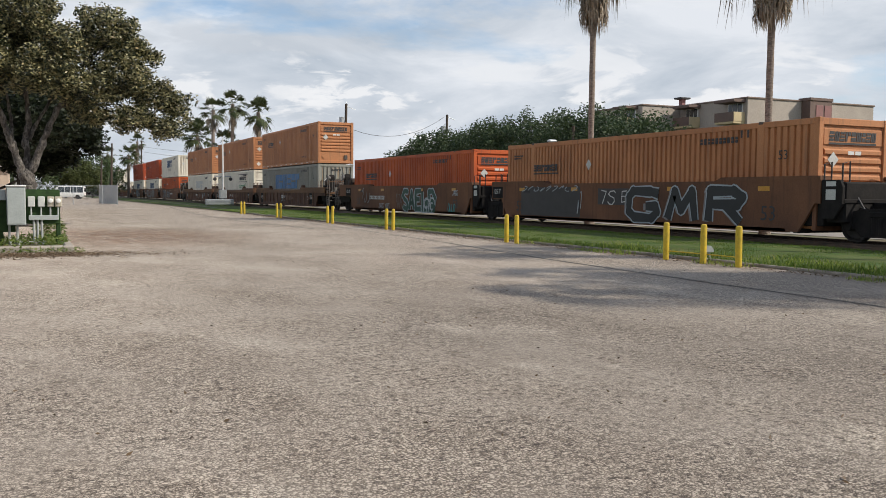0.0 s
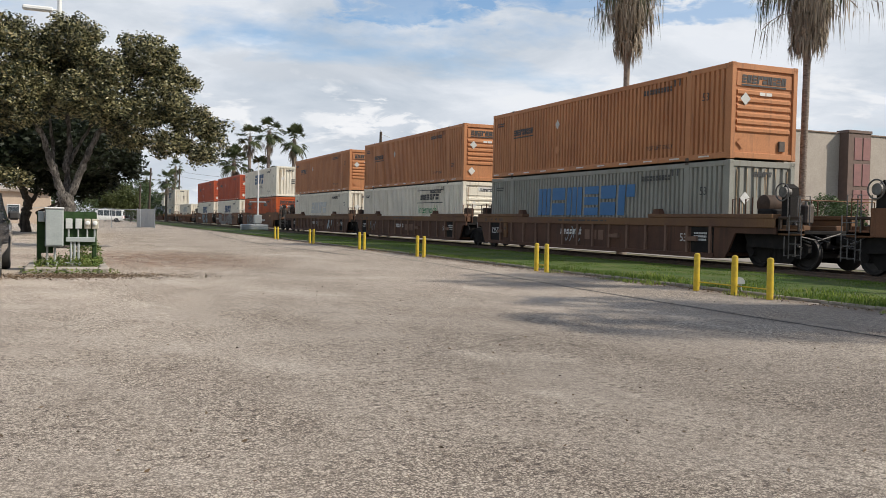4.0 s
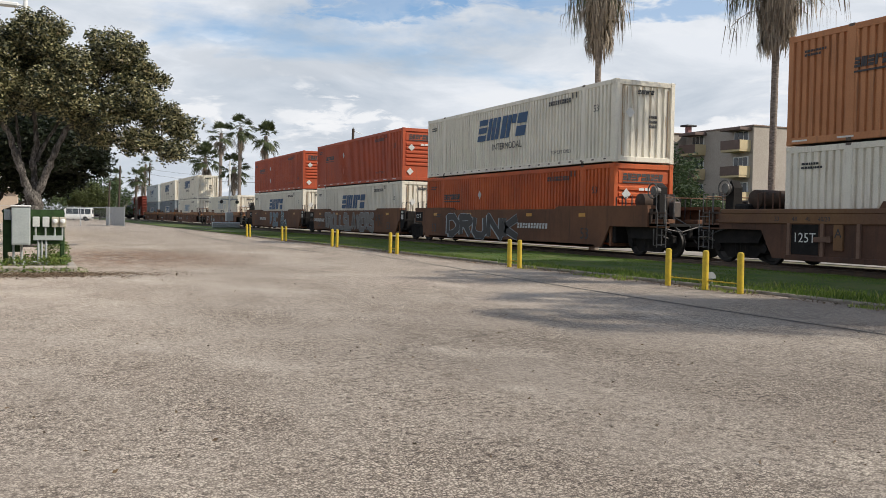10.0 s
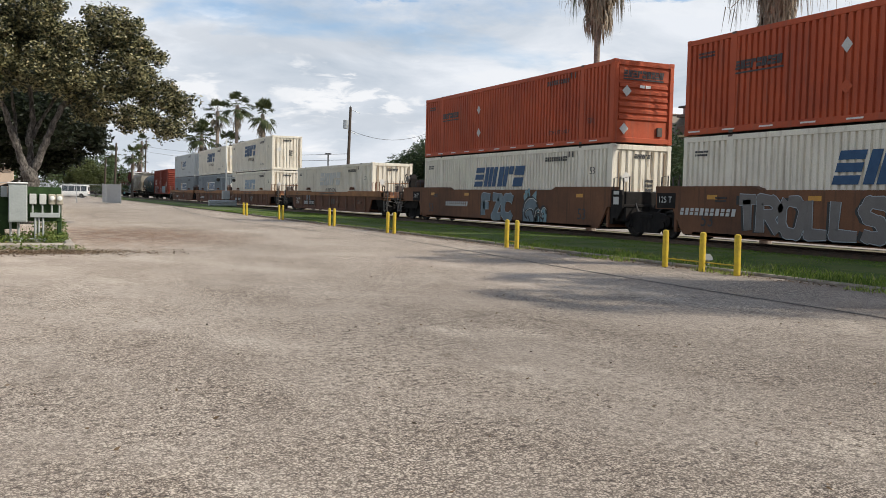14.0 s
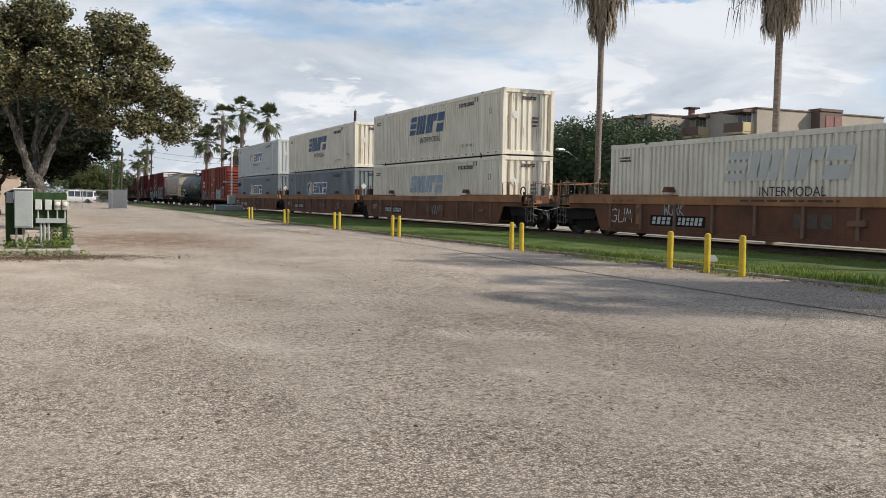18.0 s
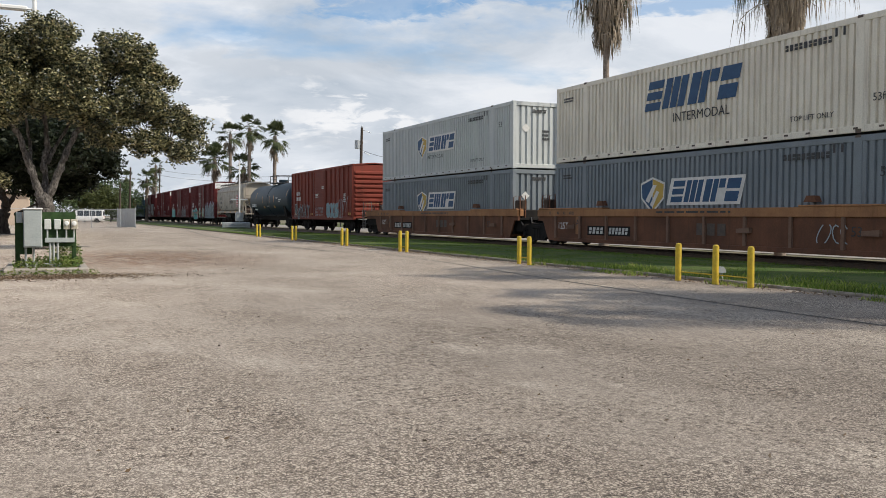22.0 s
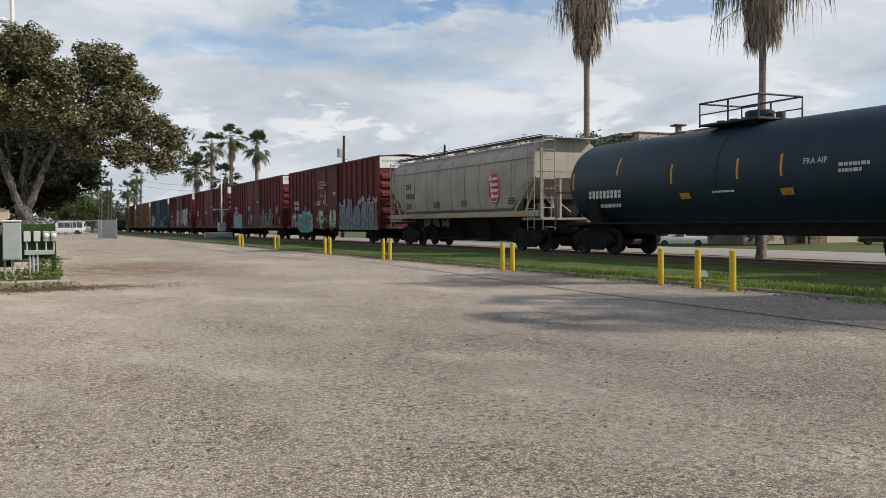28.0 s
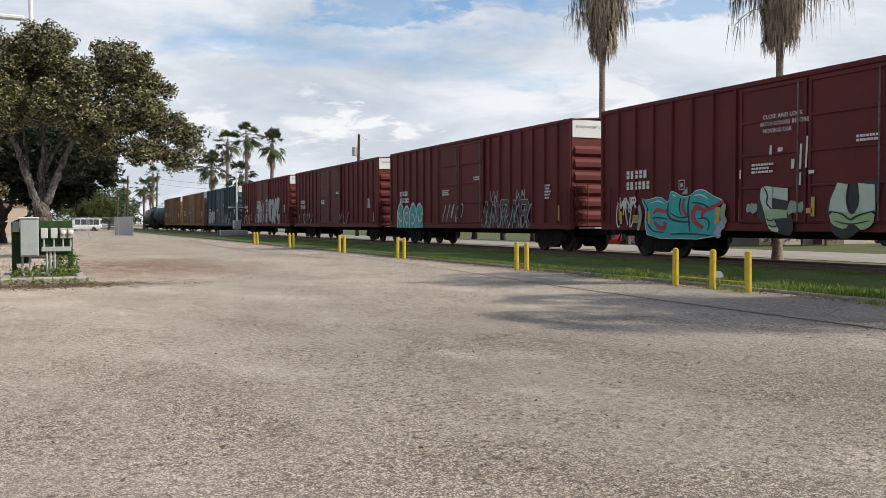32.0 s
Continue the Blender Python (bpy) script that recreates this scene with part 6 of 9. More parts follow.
            truck(car, e + sgn * 1.75)
        elif sgn < 0:
            truck(car, -1.72)
            part("articulation", Shape().lathe([(-0.2, 0.3), (0.25, 0.28)], (0, -1.72, 1.0), "z", 18).cbox(-0.6, 0.6, -2.0, -1.45, 0.95, 1.1, 0.03), M_TRUCK, car)
            part("hose_loop", Shape().tube([(-0.9, -0.9, 1.15), (-1.0, -1.2, 0.85), (-1.05, -1.7, 0.7), (-1.0, -2.2, 0.85), (-0.9, -2.5, 1.15)], 0.03, 6), M_BLACK, car)
    for a_ in art:
        if a_[0] == "panel":
            y_, z_, w_, h_, c_ = a_[1:]
            mark("graffiti", [[(0, 0), (w_, 0), (w_ * 1.004, h_ * 0.5), (w_, h_), (w_ * 0.5, h_ * 0.985), (0, h_)]], SIDE, (-H - 0.001, y_, z_), c_, car, "rolled block of dark paint")
        elif a_[0] == "fill":
            graffiti(car, -H - 0.014, *a_[1:])
        elif a_[0] == "word":
            sprayed_word(car, -H - 0.02, *a_[1:])
        elif a_[0] == "bubbles":
            throw_up(car, -H - 0.016, *a_[1:])
        else:
            scribble(car, -H - 0.030, *a_[1:])
    return car


def ladder(car, x, y0, y1, z0, z1, n, mat, axis="y"):
    """Rungs between two stiles on a flank (axis y) or an end (axis x; then y0, y1 are the ends in x)."""
    for i in range(n):
        z = z0 + (z1 - z0) * i / (n - 1)
        p = [(x, y0, z), (x, y1, z)] if axis == "y" else [(y0, x, z), (y1, x, z)]
        part("rung", Shape().tube(p, 0.016, 6), mat, car)
    for e in (y0, y1):
        p = [(x, e, z0 - 0.1), (x, e, z1 + 0.1)] if axis == "y" else [(e, x, z0 - 0.1), (e, x, z1 + 0.1)]
        part("stile", Shape().tube(p, 0.018, 6), mat, car)


def boxcar(y0, length, height, mat, label, high=True, art=(), door=(7.15, 12.0), detail=True, seed=0):
    car = thing("boxcar", pose(TRACK_X, y0, RAIL_Z), label, "freight car", "boxcars of the train")
    MOVING.append((car, y0, RAIL_Z))
    W, sill = 1.56, 1.02
    d0, d1 = door
    k = mat.name
    post = cached("post %s %.2f" % (k, height), lambda: Shape().prism([(-0.065, 0), (0.065, 0), (0.045, -0.085), (-0.045, -0.085)], sill + 0.12, height - 0.16, "z").mesh("side_post"))
    for sx in (-1, 1):
        x0, x1 = sorted((sx * W, sx * (W - 0.06)))
        part("side_wall", Shape().box(x0, x1, 0.0, length, sill, height - 0.1), mat, car)
        part("side_sill", Shape().cbox(*sorted((sx * (W + 0.05), sx * (W - 0.15))), 0.0, length, sill - 0.12, sill + 0.13, 0.015), mat, car)
        part("top_plate", Shape().cbox(*sorted((sx * (W + 0.05), sx * (W - 0.12))), 0.0, length, height - 0.2, height - 0.06, 0.015), mat, car)
        n = round(length / 0.95)
        for i in range(n + 1):
            y = 0.06 + (length - 0.12) * i / n
            if d0 - 0.2 < y < d1 + 0.2:
                continue
            shared("side_post", post, mat, car, pose(sx * W, y, 0, 0, 0, 90 if sx > 0 else -90))
        if not detail and sx > 0:
            continue
        doors = [(d0, (d0 + d1) / 2 - 0.03), ((d0 + d1) / 2 + 0.03, d1)] if high else [(d0, d1)]
        for a, b in doors:
            dr = part("door", Shape().cbox(*sorted((sx * (W + 0.02), sx * (W + 0.08))), a, b, sill + 0.1, height - 0.24, 0.01), mat, car)
            zs = [sill + 0.1 + (height - sill - 0.34) * q for q in ((0.02, 0.26, 0.5, 0.74, 0.98) if high else [j / 14 for j in range(15)])]
            for z in zs:
                part("door_rib", Shape().cbox(*sorted((sx * (W + 0.07), sx * (W + 0.115))), a + 0.03, b - 0.03, z - 0.035, z + 0.035, 0.01), mat, dr)
            for y in (a + 0.05, b - 0.05):
                part("door_edge", Shape().cbox(*sorted((sx * (W + 0.07), sx * (W + 0.12))), y - 0.05, y + 0.05, sill + 0.12, height - 0.26, 0.01), mat, dr)
            if sx < 0:
                part("lock_bar", Shape().tube([(-W - 0.15, a + 0.25, sill + 0.15), (-W - 0.15, a + 0.25, height - 0.3)], 0.022, 6), M_PIPEWORK if high else mat, dr)
        if not high and sx < 0:
            # no real opening: a thin black slab on the wall stands for its shade
            part("open_gap", Shape().box(-W - 0.012, -W - 0.002, d1 + 0.02, d1 + 0.42, sill + 0.12, height - 0.26), M_BLACK, car, "dark gap of a door left ajar")
    # roof
    rows = []
    for i in range(41):
        y = -0.05 + (length + 0.1) * i / 40
        lift = 0.03 if i % 2 else 0.0
        rows.append([(-W - 0.06, y, height - 0.09 + lift), (0, y, height + 0.04 + lift), (W + 0.06, y, height - 0.09 + lift), (W + 0.06, y, height - 0.14), (0, y, height - 0.03), (-W - 0.06, y, height - 0.14)])
    part("roof", Shape().loft(rows), mat, car)
    part("floor", Shape().box(-W + 0.05, W - 0.05, 0.1, length - 0.1, sill - 0.05, sill + 0.1), M_TRUCK, car)
    part("centre_sill", Shape().cbox(-0.3, 0.3, -0.4, length + 0.4, 0.68, sill - 0.06, 0.02), M_TRUCK, car)
    # ends
    for e, sgn in ((0.0, -1), (length, 1)):
        y0_, y1_ = sorted((e, e - sgn * 0.06))
        part("end_wall", Shape().box(-W + 0.06, W - 0.06, y0_ + (0.003 if sgn < 0 else -0.003), y1_, sill, height - 0.1), mat, car)
        n = 6 if high else 10
        top = height - (0.95 if high else 0.4)
        for i in range(n):
            z = sill + 0.14 + (top - sill - 0.2) * i / n
            hh = (top - sill - 0.2) / n
            part("end_rib", Shape().prism([(e, z), (e + sgn * 0.09, z + hh * 0.25), (e + sgn * 0.09, z + hh * 0.6), (e, z + hh * 0.85)], -W + 0.1, W - 0.1, "x"), mat, car)
        if high:
            part("white_band", Shape().cbox(-W, W, min(e, e + sgn * 0.03), max(e, e + sgn * 0.03), height - 0.78, height - 0.12, 0.01), M_WHITE, car, "white warning band on the end")
            if sgn < 0:
                words("EXCESS HEIGHT CAR", 0.10, END, (-W + 0.15, e - 0.034, height - 0.42), M_INK, car)
        for x in (-W + 0.03, W - 0.03):
            part("end_post", Shape().cbox(x - 0.05, x + 0.05, min(e + sgn * 0.02, e - sgn * 0.1), max(e + sgn * 0.02, e - sgn * 0.1), sill, height - 0.08, 0.015), mat, car)
        if sgn < 0 or detail:
            ladder(car, e + sgn * 0.14, -W + 0.12, -W + 0.62, sill + 0.1, sill + (1.5 if high else 2.0), 4 if high else 6, mat, "x")
            ladder(car, e + sgn * 0.14, W - 1.2, W - 0.5, sill + 0.2, sill + 1.3, 4, mat, "x")
        part("crossover_platform", Shape().cbox(-W + 0.3, W - 0.3, min(e, e + sgn * 0.35), max(e, e + sgn * 0.35), sill - 0.1, sill - 0.05, 0.01), M_PVC, car)
        ladder(car, -W - 0.10, e - sgn * 0.15, e - sgn * 0.6, sill + 0.15, sill + 1.25, 4, mat)
        coupler(car, e + sgn * 1.0, sgn < 0)
        truck(car, e - sgn * 2.4)
    # marks
    X = -W - 0.062
    mark("number_mark", row_of_bars(5, 1.15, 0.26, 0.0), SIDE, (X, length - 1.5, 2.62 if high else 2.75), M_MARK, car)
    mark("number_mark", row_of_bars(6, 1.3, 0.26, 0.0), SIDE, (X, length - 1.5, 2.25 if high else 2.35), M_MARK, car)
    mark("small_print", bars(5, 0.6, 0.6, seed), SIDE, (X, 2.0, 2.1), M_MARK, car)
    mark("small_print", bars(3, 0.8, 0.3, seed + 1), SIDE, (X - 0.07, d1 - 0.5, 2.5), M_MARK, car)
    mark("small_print", bars(2, 0.7, 0.2, seed + 2), SIDE, (X - 0.07, d0 + 0.9, 3.1), M_MARK, car)
    if high and seed == 1:
        for i, t_ in enumerate(("CLOSE AND LOCK", "BOTH DOORS BEFORE", "MOVING CAR")):
            words(t_, 0.12, SIDE, (X - 0.07, d1 - 0.9 + (0.09 if i == 1 else 0), 3.95 - i * 0.19), M_MARK, car)
    for y in (0.9, length * 0.36, length * 0.64, length - 1.0):
        mark("reflector", [slab(0.12, 0.6) if high else slab(0.5, 0.16)], SIDE, (X, y, sill + 0.2), M_REFLECT, car)
    for a_ in art:
        if a_[0] == "teal":
            teal_mural(car, -W - 0.090, 16.5, 0.66)
            continue
        if a_[0] == "letters":
            door_letters(car, -W - 0.125, 0.88)
            continue
        {"fill": graffiti, "word": sprayed_word, "bubbles": throw_up, "line": scribble}[a_[0]](car, X - (0.030 if a_[0] == "line" else 0.016), *a_[1:])
    return car


def tank_car(y0, length, label, mat, detail=True):
    car = thing("tank_car", pose(TRACK_X, y0, RAIL_Z), label, "freight car", "tank cars of the train")
    MOVING.append((car, y0, RAIL_Z))
    R, cz = 1.50, 2.55
    prof = [(0.0, 0.02)] + [(0.75 * (1 - math.cos(a)), R * math.sin(a)) for a in [0.25, 0.5, 0.75, 1.0, 1.25, 1.5708]]
    prof = prof + [(length * 0.5 - 0.22, R), (length * 0.5 - 0.2, R + 0.03), (length * 0.5 + 0.2, R + 0.03), (length * 0.5 + 0.22, R)] + [(length - o, r) for o, r in reversed(prof)]
    part("tank", Shape().lathe(prof, (0, 0, cz), "y", 40), mat, car, "glossy blue-black cylindrical shell" if mat is M_TANKBLACK else "", smooth=True)
    part("sill_beam", Shape().cbox(-0.35, 0.35, -0.55, length + 0.55, 0.75, 1.15, 0.03), M_TRUCK, car)
    for sx in (-1, 1):
        part("running_board", Shape().cbox(*sorted((sx * 1.2, sx * 1.5)), 0.4, length - 0.4, 1.1, 1.17, 0.01), M_TRUCK, car)
    for y in (1.9, length - 1.9):
        part("saddle", Shape().prism([(-1.2, 1.0), (1.2, 1.0), (1.42, 2.0), (-1.42, 2.0)], y - 0.35, y + 0.35, "y"), M_TRUCK, car)
    for y, sgn in ((0.0, -1), (length, 1)):
        part("end_platform", Shape().cbox(-1.45, 1.45, min(y - sgn * 0.3, y + sgn * 0.6), max(y - sgn * 0.3, y + sgn * 0.6), 1.0, 1.08, 0.01), M_TRUCK, car)
        part("end_rail", Shape().tube([(-1.4, y + sgn * 0.5, 1.1), (-1.4, y + sgn * 0.5, 2.3), (1.4, y + sgn * 0.5, 2.3), (1.4, y + sgn * 0.5, 1.1)], 0.028, 6), M_BLACK, car)
        coupler(car, y + sgn * 1.25, sgn < 0)
        truck(car, y - sgn * 1.4)
    mid = length / 2
    part("manway", Shape().lathe([(0, 0.42), (0.36, 0.42), (0.40, 0.36), (0.42, 0.0)], (0, mid - 0.4, cz + R - 0.03), "z", 20), mat, car, smooth=True)
    for dy in (0.75, 1.3, -1.1):
        part("valve", Shape().tube([(0.1, mid + dy, cz + R - 0.05), (0.1, mid + dy, cz + R + 0.26)], 0.14, 12), M_BLACK, car)
    part("top_walkway", Shape().cbox(-0.9, 0.9, mid - 1.2, mid + 1.2, cz + R + 0.02, cz + R + 0.08, 0.01), M_BLACK, car)
    for x in (-0.85, 0.85):
        part("top_rail", Shape().tube([(x, mid - 1.2, cz + R), (x, mid - 1.2, cz + R + 0.72), (x, mid + 1.2, cz + R + 0.72), (x, mid + 1.2, cz + R)], 0.03, 6).tube([(x, mid, cz + R), (x, mid, cz + R + 0.72)], 0.03, 6).tube([(x, mid - 1.2, cz + R + 0.38), (x, mid + 1.2, cz + R + 0.38)], 0.02, 6), M_BLACK, car)
    for y in (mid - 1.2, mid + 1.2):
        part("top_rail", Shape().tube([(-0.85, y, cz + R + 0.72), (0.85, y, cz + R + 0.72)], 0.03, 6), M_BLACK, car)
    if not detail:
        return car

    def on_shell(z):
        return -math.sqrt(max(R * R - (z - cz) ** 2, 0.01))
    for y in (0.95, 5.4, 7.0, 9.8, 12.6, 15.2):
        if y < length - 0.6:
            z = 2.35 if int(y) % 2 else 2.75
            pts = [(on_shell(z + q * 0.12) - 0.006, y, z + q * 0.12) for q in range(6)]
            s = Shape()
            for p, q in zip(pts, pts[1:]):
                s.add([(p[0], y, p[2]), (p[0], y - 0.085, p[2]), (q[0], y - 0.085, q[2]), (q[0], y, q[2]), (p[0] + 0.01, y, p[2]), (p[0] + 0.01, y - 0.085, p[2]), (q[0] + 0.01, y - 0.085, q[2]), (q[0] + 0.01, y, q[2])], [(0, 1, 2, 3), (7, 6, 5, 4), (0, 4, 5, 1), (3, 2, 6, 7), (0, 3, 7, 4), (1, 5, 6, 2)])
            part("reflector_tape", s, M_REFLECT, car, "yellow reflective tape")
    for y, w, h, z, sd, mt in ((length - 1.8, 1.9, 0.26, 2.0, 51, M_MARK), (length - 1.9, 1.9, 0.2, 1.68, 52, M_LOGOFADE), (3.5, 0.9, 0.3, 2.35, 53, M_LOGOFADE), (8.0, 1.1, 0.10, 2.0, 54, M_LOGOFADE)):
        ob = mark("stencil", row_of_bars(9, w, h, 0.0) if h > 0.2 and sd == 51 else bars(max(1, int(h / 0.15)), w, h, sd), SIDE, (on_shell(z + h / 2) - 0.03, y, z), mt, car)
    words("FRA AIP", 0.16, SIDE, (on_shell(2.7) - 0.03, 4.6, 2.62), M_MARK, car)
    for y in (5.2, 9.2):
        part("notice_plate", Shape().cbox(-0.02, 0.0, -0.22, 0.22, -0.1, 0.1, 0.005), M_REFLECT, car, "weathered yellow notice plate").matrix_basis = pose(on_shell(1.95) - 0.03, y, 1.95, 0, -26, 0)
    return car


def hopper_car(y0, length, label):
    car = thing("covered_hopper", pose(TRACK_X, y0, RAIL_Z), label, "freight car")
    MOVING.append((car, y0, RAIL_Z))
    side = [(1.32, 1.62), (1.52, 1.80), (1.60, 2.4), (1.60, 3.1), (1.56, 3.75), (1.45, 4.08), (1.1, 4.36), (0.6, 4.52)]
    ring = [(-x, z) for x, z in side] + [(x, z) for x, z in reversed(side)]
    b0, b1 = 0.5, length - 0.5

    def at(y, cut):
        return [(x, y, max(z, cut)) for x, z in ring]
    part("body", Shape().loft([at(b0, 3.15), at(b0 + 0.02, 2.95), at(b0 + 1.75, 1.62), at(b1 - 1.75, 1.62), at(b1 - 0.02, 2.95), at(b1, 3.15)]), M_HOPPER, car, "dirty warm grey steel body with curved sides", smooth=True)
    for sx in (-1, 1):
        part("side_sill", Shape().cbox(*sorted((sx * 1.36, sx * 1.58)), 0.2, length - 0.2, 1.42, 1.66, 0.02), M_HOPPER, car)
        for i in range(9):
            y = b0 + 1.75 + (b1 - b0 - 3.5) * i / 8
            part("weld_seam", Shape().tube([(sx * x, y, z) for x, z in side[1:6]], 0.011, 5), M_CASTING, car)
        part("eave_strip", Shape().cbox(*sorted((sx * 1.50, sx * 1.60)), b0, b1, 3.74, 3.80, 0.012), M_HOPPER, car)
        part("running_board", Shape().cbox(*sorted((sx * 0.75, sx * 1.2)), b0 - 0.1, b1 + 0.1, 4.58, 4.62, 0.008), M_BLACK, car)
        for i in range(16):
            y = b0 + (b1 - b0) * i / 15
            part("board_bracket", Shape().tube([(sx * 0.95, y, 4.36), (sx * 1.15, y, 4.6)], 0.025, 5), M_HOPPER, car)
        part("board_rail", Shape().tube([(sx * 1.2, b0, 4.66), (sx * 1.2, b1, 4.66)], 0.02, 5), M_BLACK, car)
    for i in range(6):
        y = b0 + 1.5 + i * (b1 - b0 - 3) / 5
        part("roof_hatch", Shape().cbox(-0.5, 0.5, y - 0.7, y + 0.7, 4.5, 4.64, 0.03), M_HOPPER, car)
    n = 4
    for i in range(n):
        c = b0 + 1.75 + (b1 - b0 - 3.5) * (i + 0.5) / n
        hw = (b1 - b0 - 3.5) / n / 2 - 0.05
        part("hopper_bay", Shape().loft([[(-1.25, c - hw, 1.62), (1.25, c - hw, 1.62), (1.25, c + hw, 1.62), (-1.25, c + hw, 1.62)], [(-0.5, c - 0.5, 0.45), (0.5, c - 0.5, 0.45), (0.5, c + 0.5, 0.45), (-0.5, c + 0.5, 0.45)]]), M_TRUCK, car, "soot-dark sloping discharge chute")
        part("outlet_gate", Shape().cbox(-0.75, 0.75, c - 0.55, c + 0.55, 0.36, 0.5, 0.02), M_TRUCK, car)
    for e, sgn in ((0.0, -1), (length, 1)):
        inn = b0 if sgn < 0 else b1
        part("slope_sheet", Shape().prism([(inn + sgn * 0.02, 3.2), (inn - sgn * 0.1, 3.2), (inn - sgn * 1.9, 1.5), (inn - sgn * 1.75, 1.5)], -1.5, 1.5, "x"), M_HOPPER, car)
        part("end_platform", Shape().cbox(-1.5, 1.5, min(e, e - sgn * 1.6), max(e, e - sgn * 1.6), 1.28, 1.36, 0.01), M_HOPPER, car)
        for x in (-1.45, -0.6, 0.6, 1.45):
            part("end_post", Shape().cbox(x - 0.05, x + 0.05, e - sgn * 0.15 - 0.05, e - sgn * 0.15 + 0.05, 1.3, 2.9 if abs(x) < 1 else 4.1, 0.01), M_HOPPER, car)
        [part("end_brace", Shape().tube([(x, e - sgn * 1.5, 1.4), (x, inn, 3.0)], 0.05, 6), M_HOPPER, car) for x in (-1.45, 1.45)]
        ladder(car, -1.60, e - sgn * 0.45, e - sgn * 0.95, 1.0, 4.3, 10, M_HOPPER)
        ladder(car, e - sgn * 0.04, -1.45, -0.9, 1.0, 4.4, 10, M_HOPPER, "x")
        part("end_roof_board", Shape().cbox(-1.2, 1.2, min(e - sgn * 0.1, inn), max(e - sgn * 0.1, inn), 4.5, 4.54, 0.01), M_GALV, car)
        # added dark sheet stands for the shade in the opening under the slope
        part("end_bulkhead", Shape().cbox(-1.38, 1.38, e - sgn * 1.62 - 0.04, e - sgn * 1.62 + 0.04, 1.36, 2.55, 0.02), M_TRUCK, car, "sooty bulkhead under the slope sheet")
        part("brake_valve", Shape().cbox(-1.2, -0.75, e - sgn * 1.1 - 0.2, e - sgn * 1.1 + 0.2, 1.36, 1.95, 0.06), M_SOOTBROWN, car)
        part("brake_wheel", Shape().hoop((-0.75, e - sgn * 0.12, 2.35), 0.26, 0.022).tube([(-0.75, e - sgn * 0.12, 1.4), (-0.75, e - sgn * 0.12, 2.35)], 0.03, 6), M_PIPEWORK, car)
        part("brake_cylinder", Shape().lathe([(-0.5, 0.0), (-0.45, 0.2), (0.4, 0.2), (0.45, 0.1)], (-0.3, e - sgn * 0.9, 1.62), "x", 14), M_TRUCK, car)
        part("brake_rigging", Shape().tube([(-1.2, e - sgn * 0.4, 2.3), (-0.7, e - sgn * 0.5, 1.8), (-0.4, e - sgn * 1.0, 2.2), (0.2, e - sgn * 0.6, 1.6)], 0.03, 6).tube([(-0.9, e - sgn * 0.3, 1.4), (-0.9, e - sgn * 0.3, 2.6)], 0.03, 6), M_PVC, car)
        part("under_sill", Shape().cbox(-0.3, 0.3, min(e + sgn * 0.4, e - sgn * 3.0), max(e + sgn * 0.4, e - sgn * 3.0), 0.75, 1.25, 0.02), M_TRUCK, car)
        coupler(car, e + sgn * 1.0, sgn < 0)
        truck(car, e - sgn * 1.9)
    c = 3.73
    X = -1.618
    mark("badge", [[(0.3, 0), (0.75, 0), (1.05, 0.32), (1.05, 1.0), (0.75, 1.32), (0.3, 1.32), (0.0, 1.0), (0.0, 0.32)]], SIDE, (X, c + 0.52, 2.03), M_BADGE, car, "red eight-sided company badge")
    mark("badge_rim", ribbon([(0.32, 0.05), (0.73, 0.05), (1.0, 0.34), (1.0, 0.98), (0.73, 1.27), (0.32, 1.27), (0.05, 0.98), (0.05, 0.34), (0.32, 0.05)], 0.03), SIDE, (X - 0.004, c + 0.52, 2.03), M_MARK, car)
    mark("badge_pattern", [r for q in range(4) for r in [slab(0.16, 0.2, 0.16 + q * 0.05, 0.95 - q * 0.25), slab(0.45, 0.1, 0.38 + q * 0.03, 0.98 - q * 0.25)]], SIDE, (X - 0.005, c + 0.52, 2.03), M_MARK, car)
    mark("number_mark", row_of_bars(3, 0.75, 0.26, 0.0), SIDE, (X, length - 2.6, 2.95), M_INK, car)
    mark("number_mark", row_of_bars(5, 1.1, 0.26, 0.0), SIDE, (X, length - 2.6, 2.45), M_INK, car)
    for y, sd in ((length - 2.6, 63), (length - 6.0, 64), (c + 3.2, 65), (c - 1.2, 66)):
        mark("small_print", bars(3, 0.7, 0.3, sd), SIDE, (X + 0.02, y, 1.95), M_INK, car)
    for y in (length - 0.9, length * 0.7, length * 0.5, length * 0.33, 2.0):
        mark("reflector", [slab(0.75, 0.15)], SIDE, (-1.584, y, 1.47), M_REFLECT, car)
    scribble(car, -1.586, length - 2.6, 1.45, 2.4, 0.18, 8, M_INK, 67, 0.025)
    graffiti(car, -1.36, length - 4.2, 1.0, 3.2, 0.5, 3, M_SPRAY["black"], M_SPRAY["darkgreen"], 68, 0.02)
    return car


# the make-up of the train, from the first unit to the last: (place at the start, ...)
S = M_SPRAY
well_car(-3.1, "smooth", True, False, "brown smooth-sided well car, empty, leading")
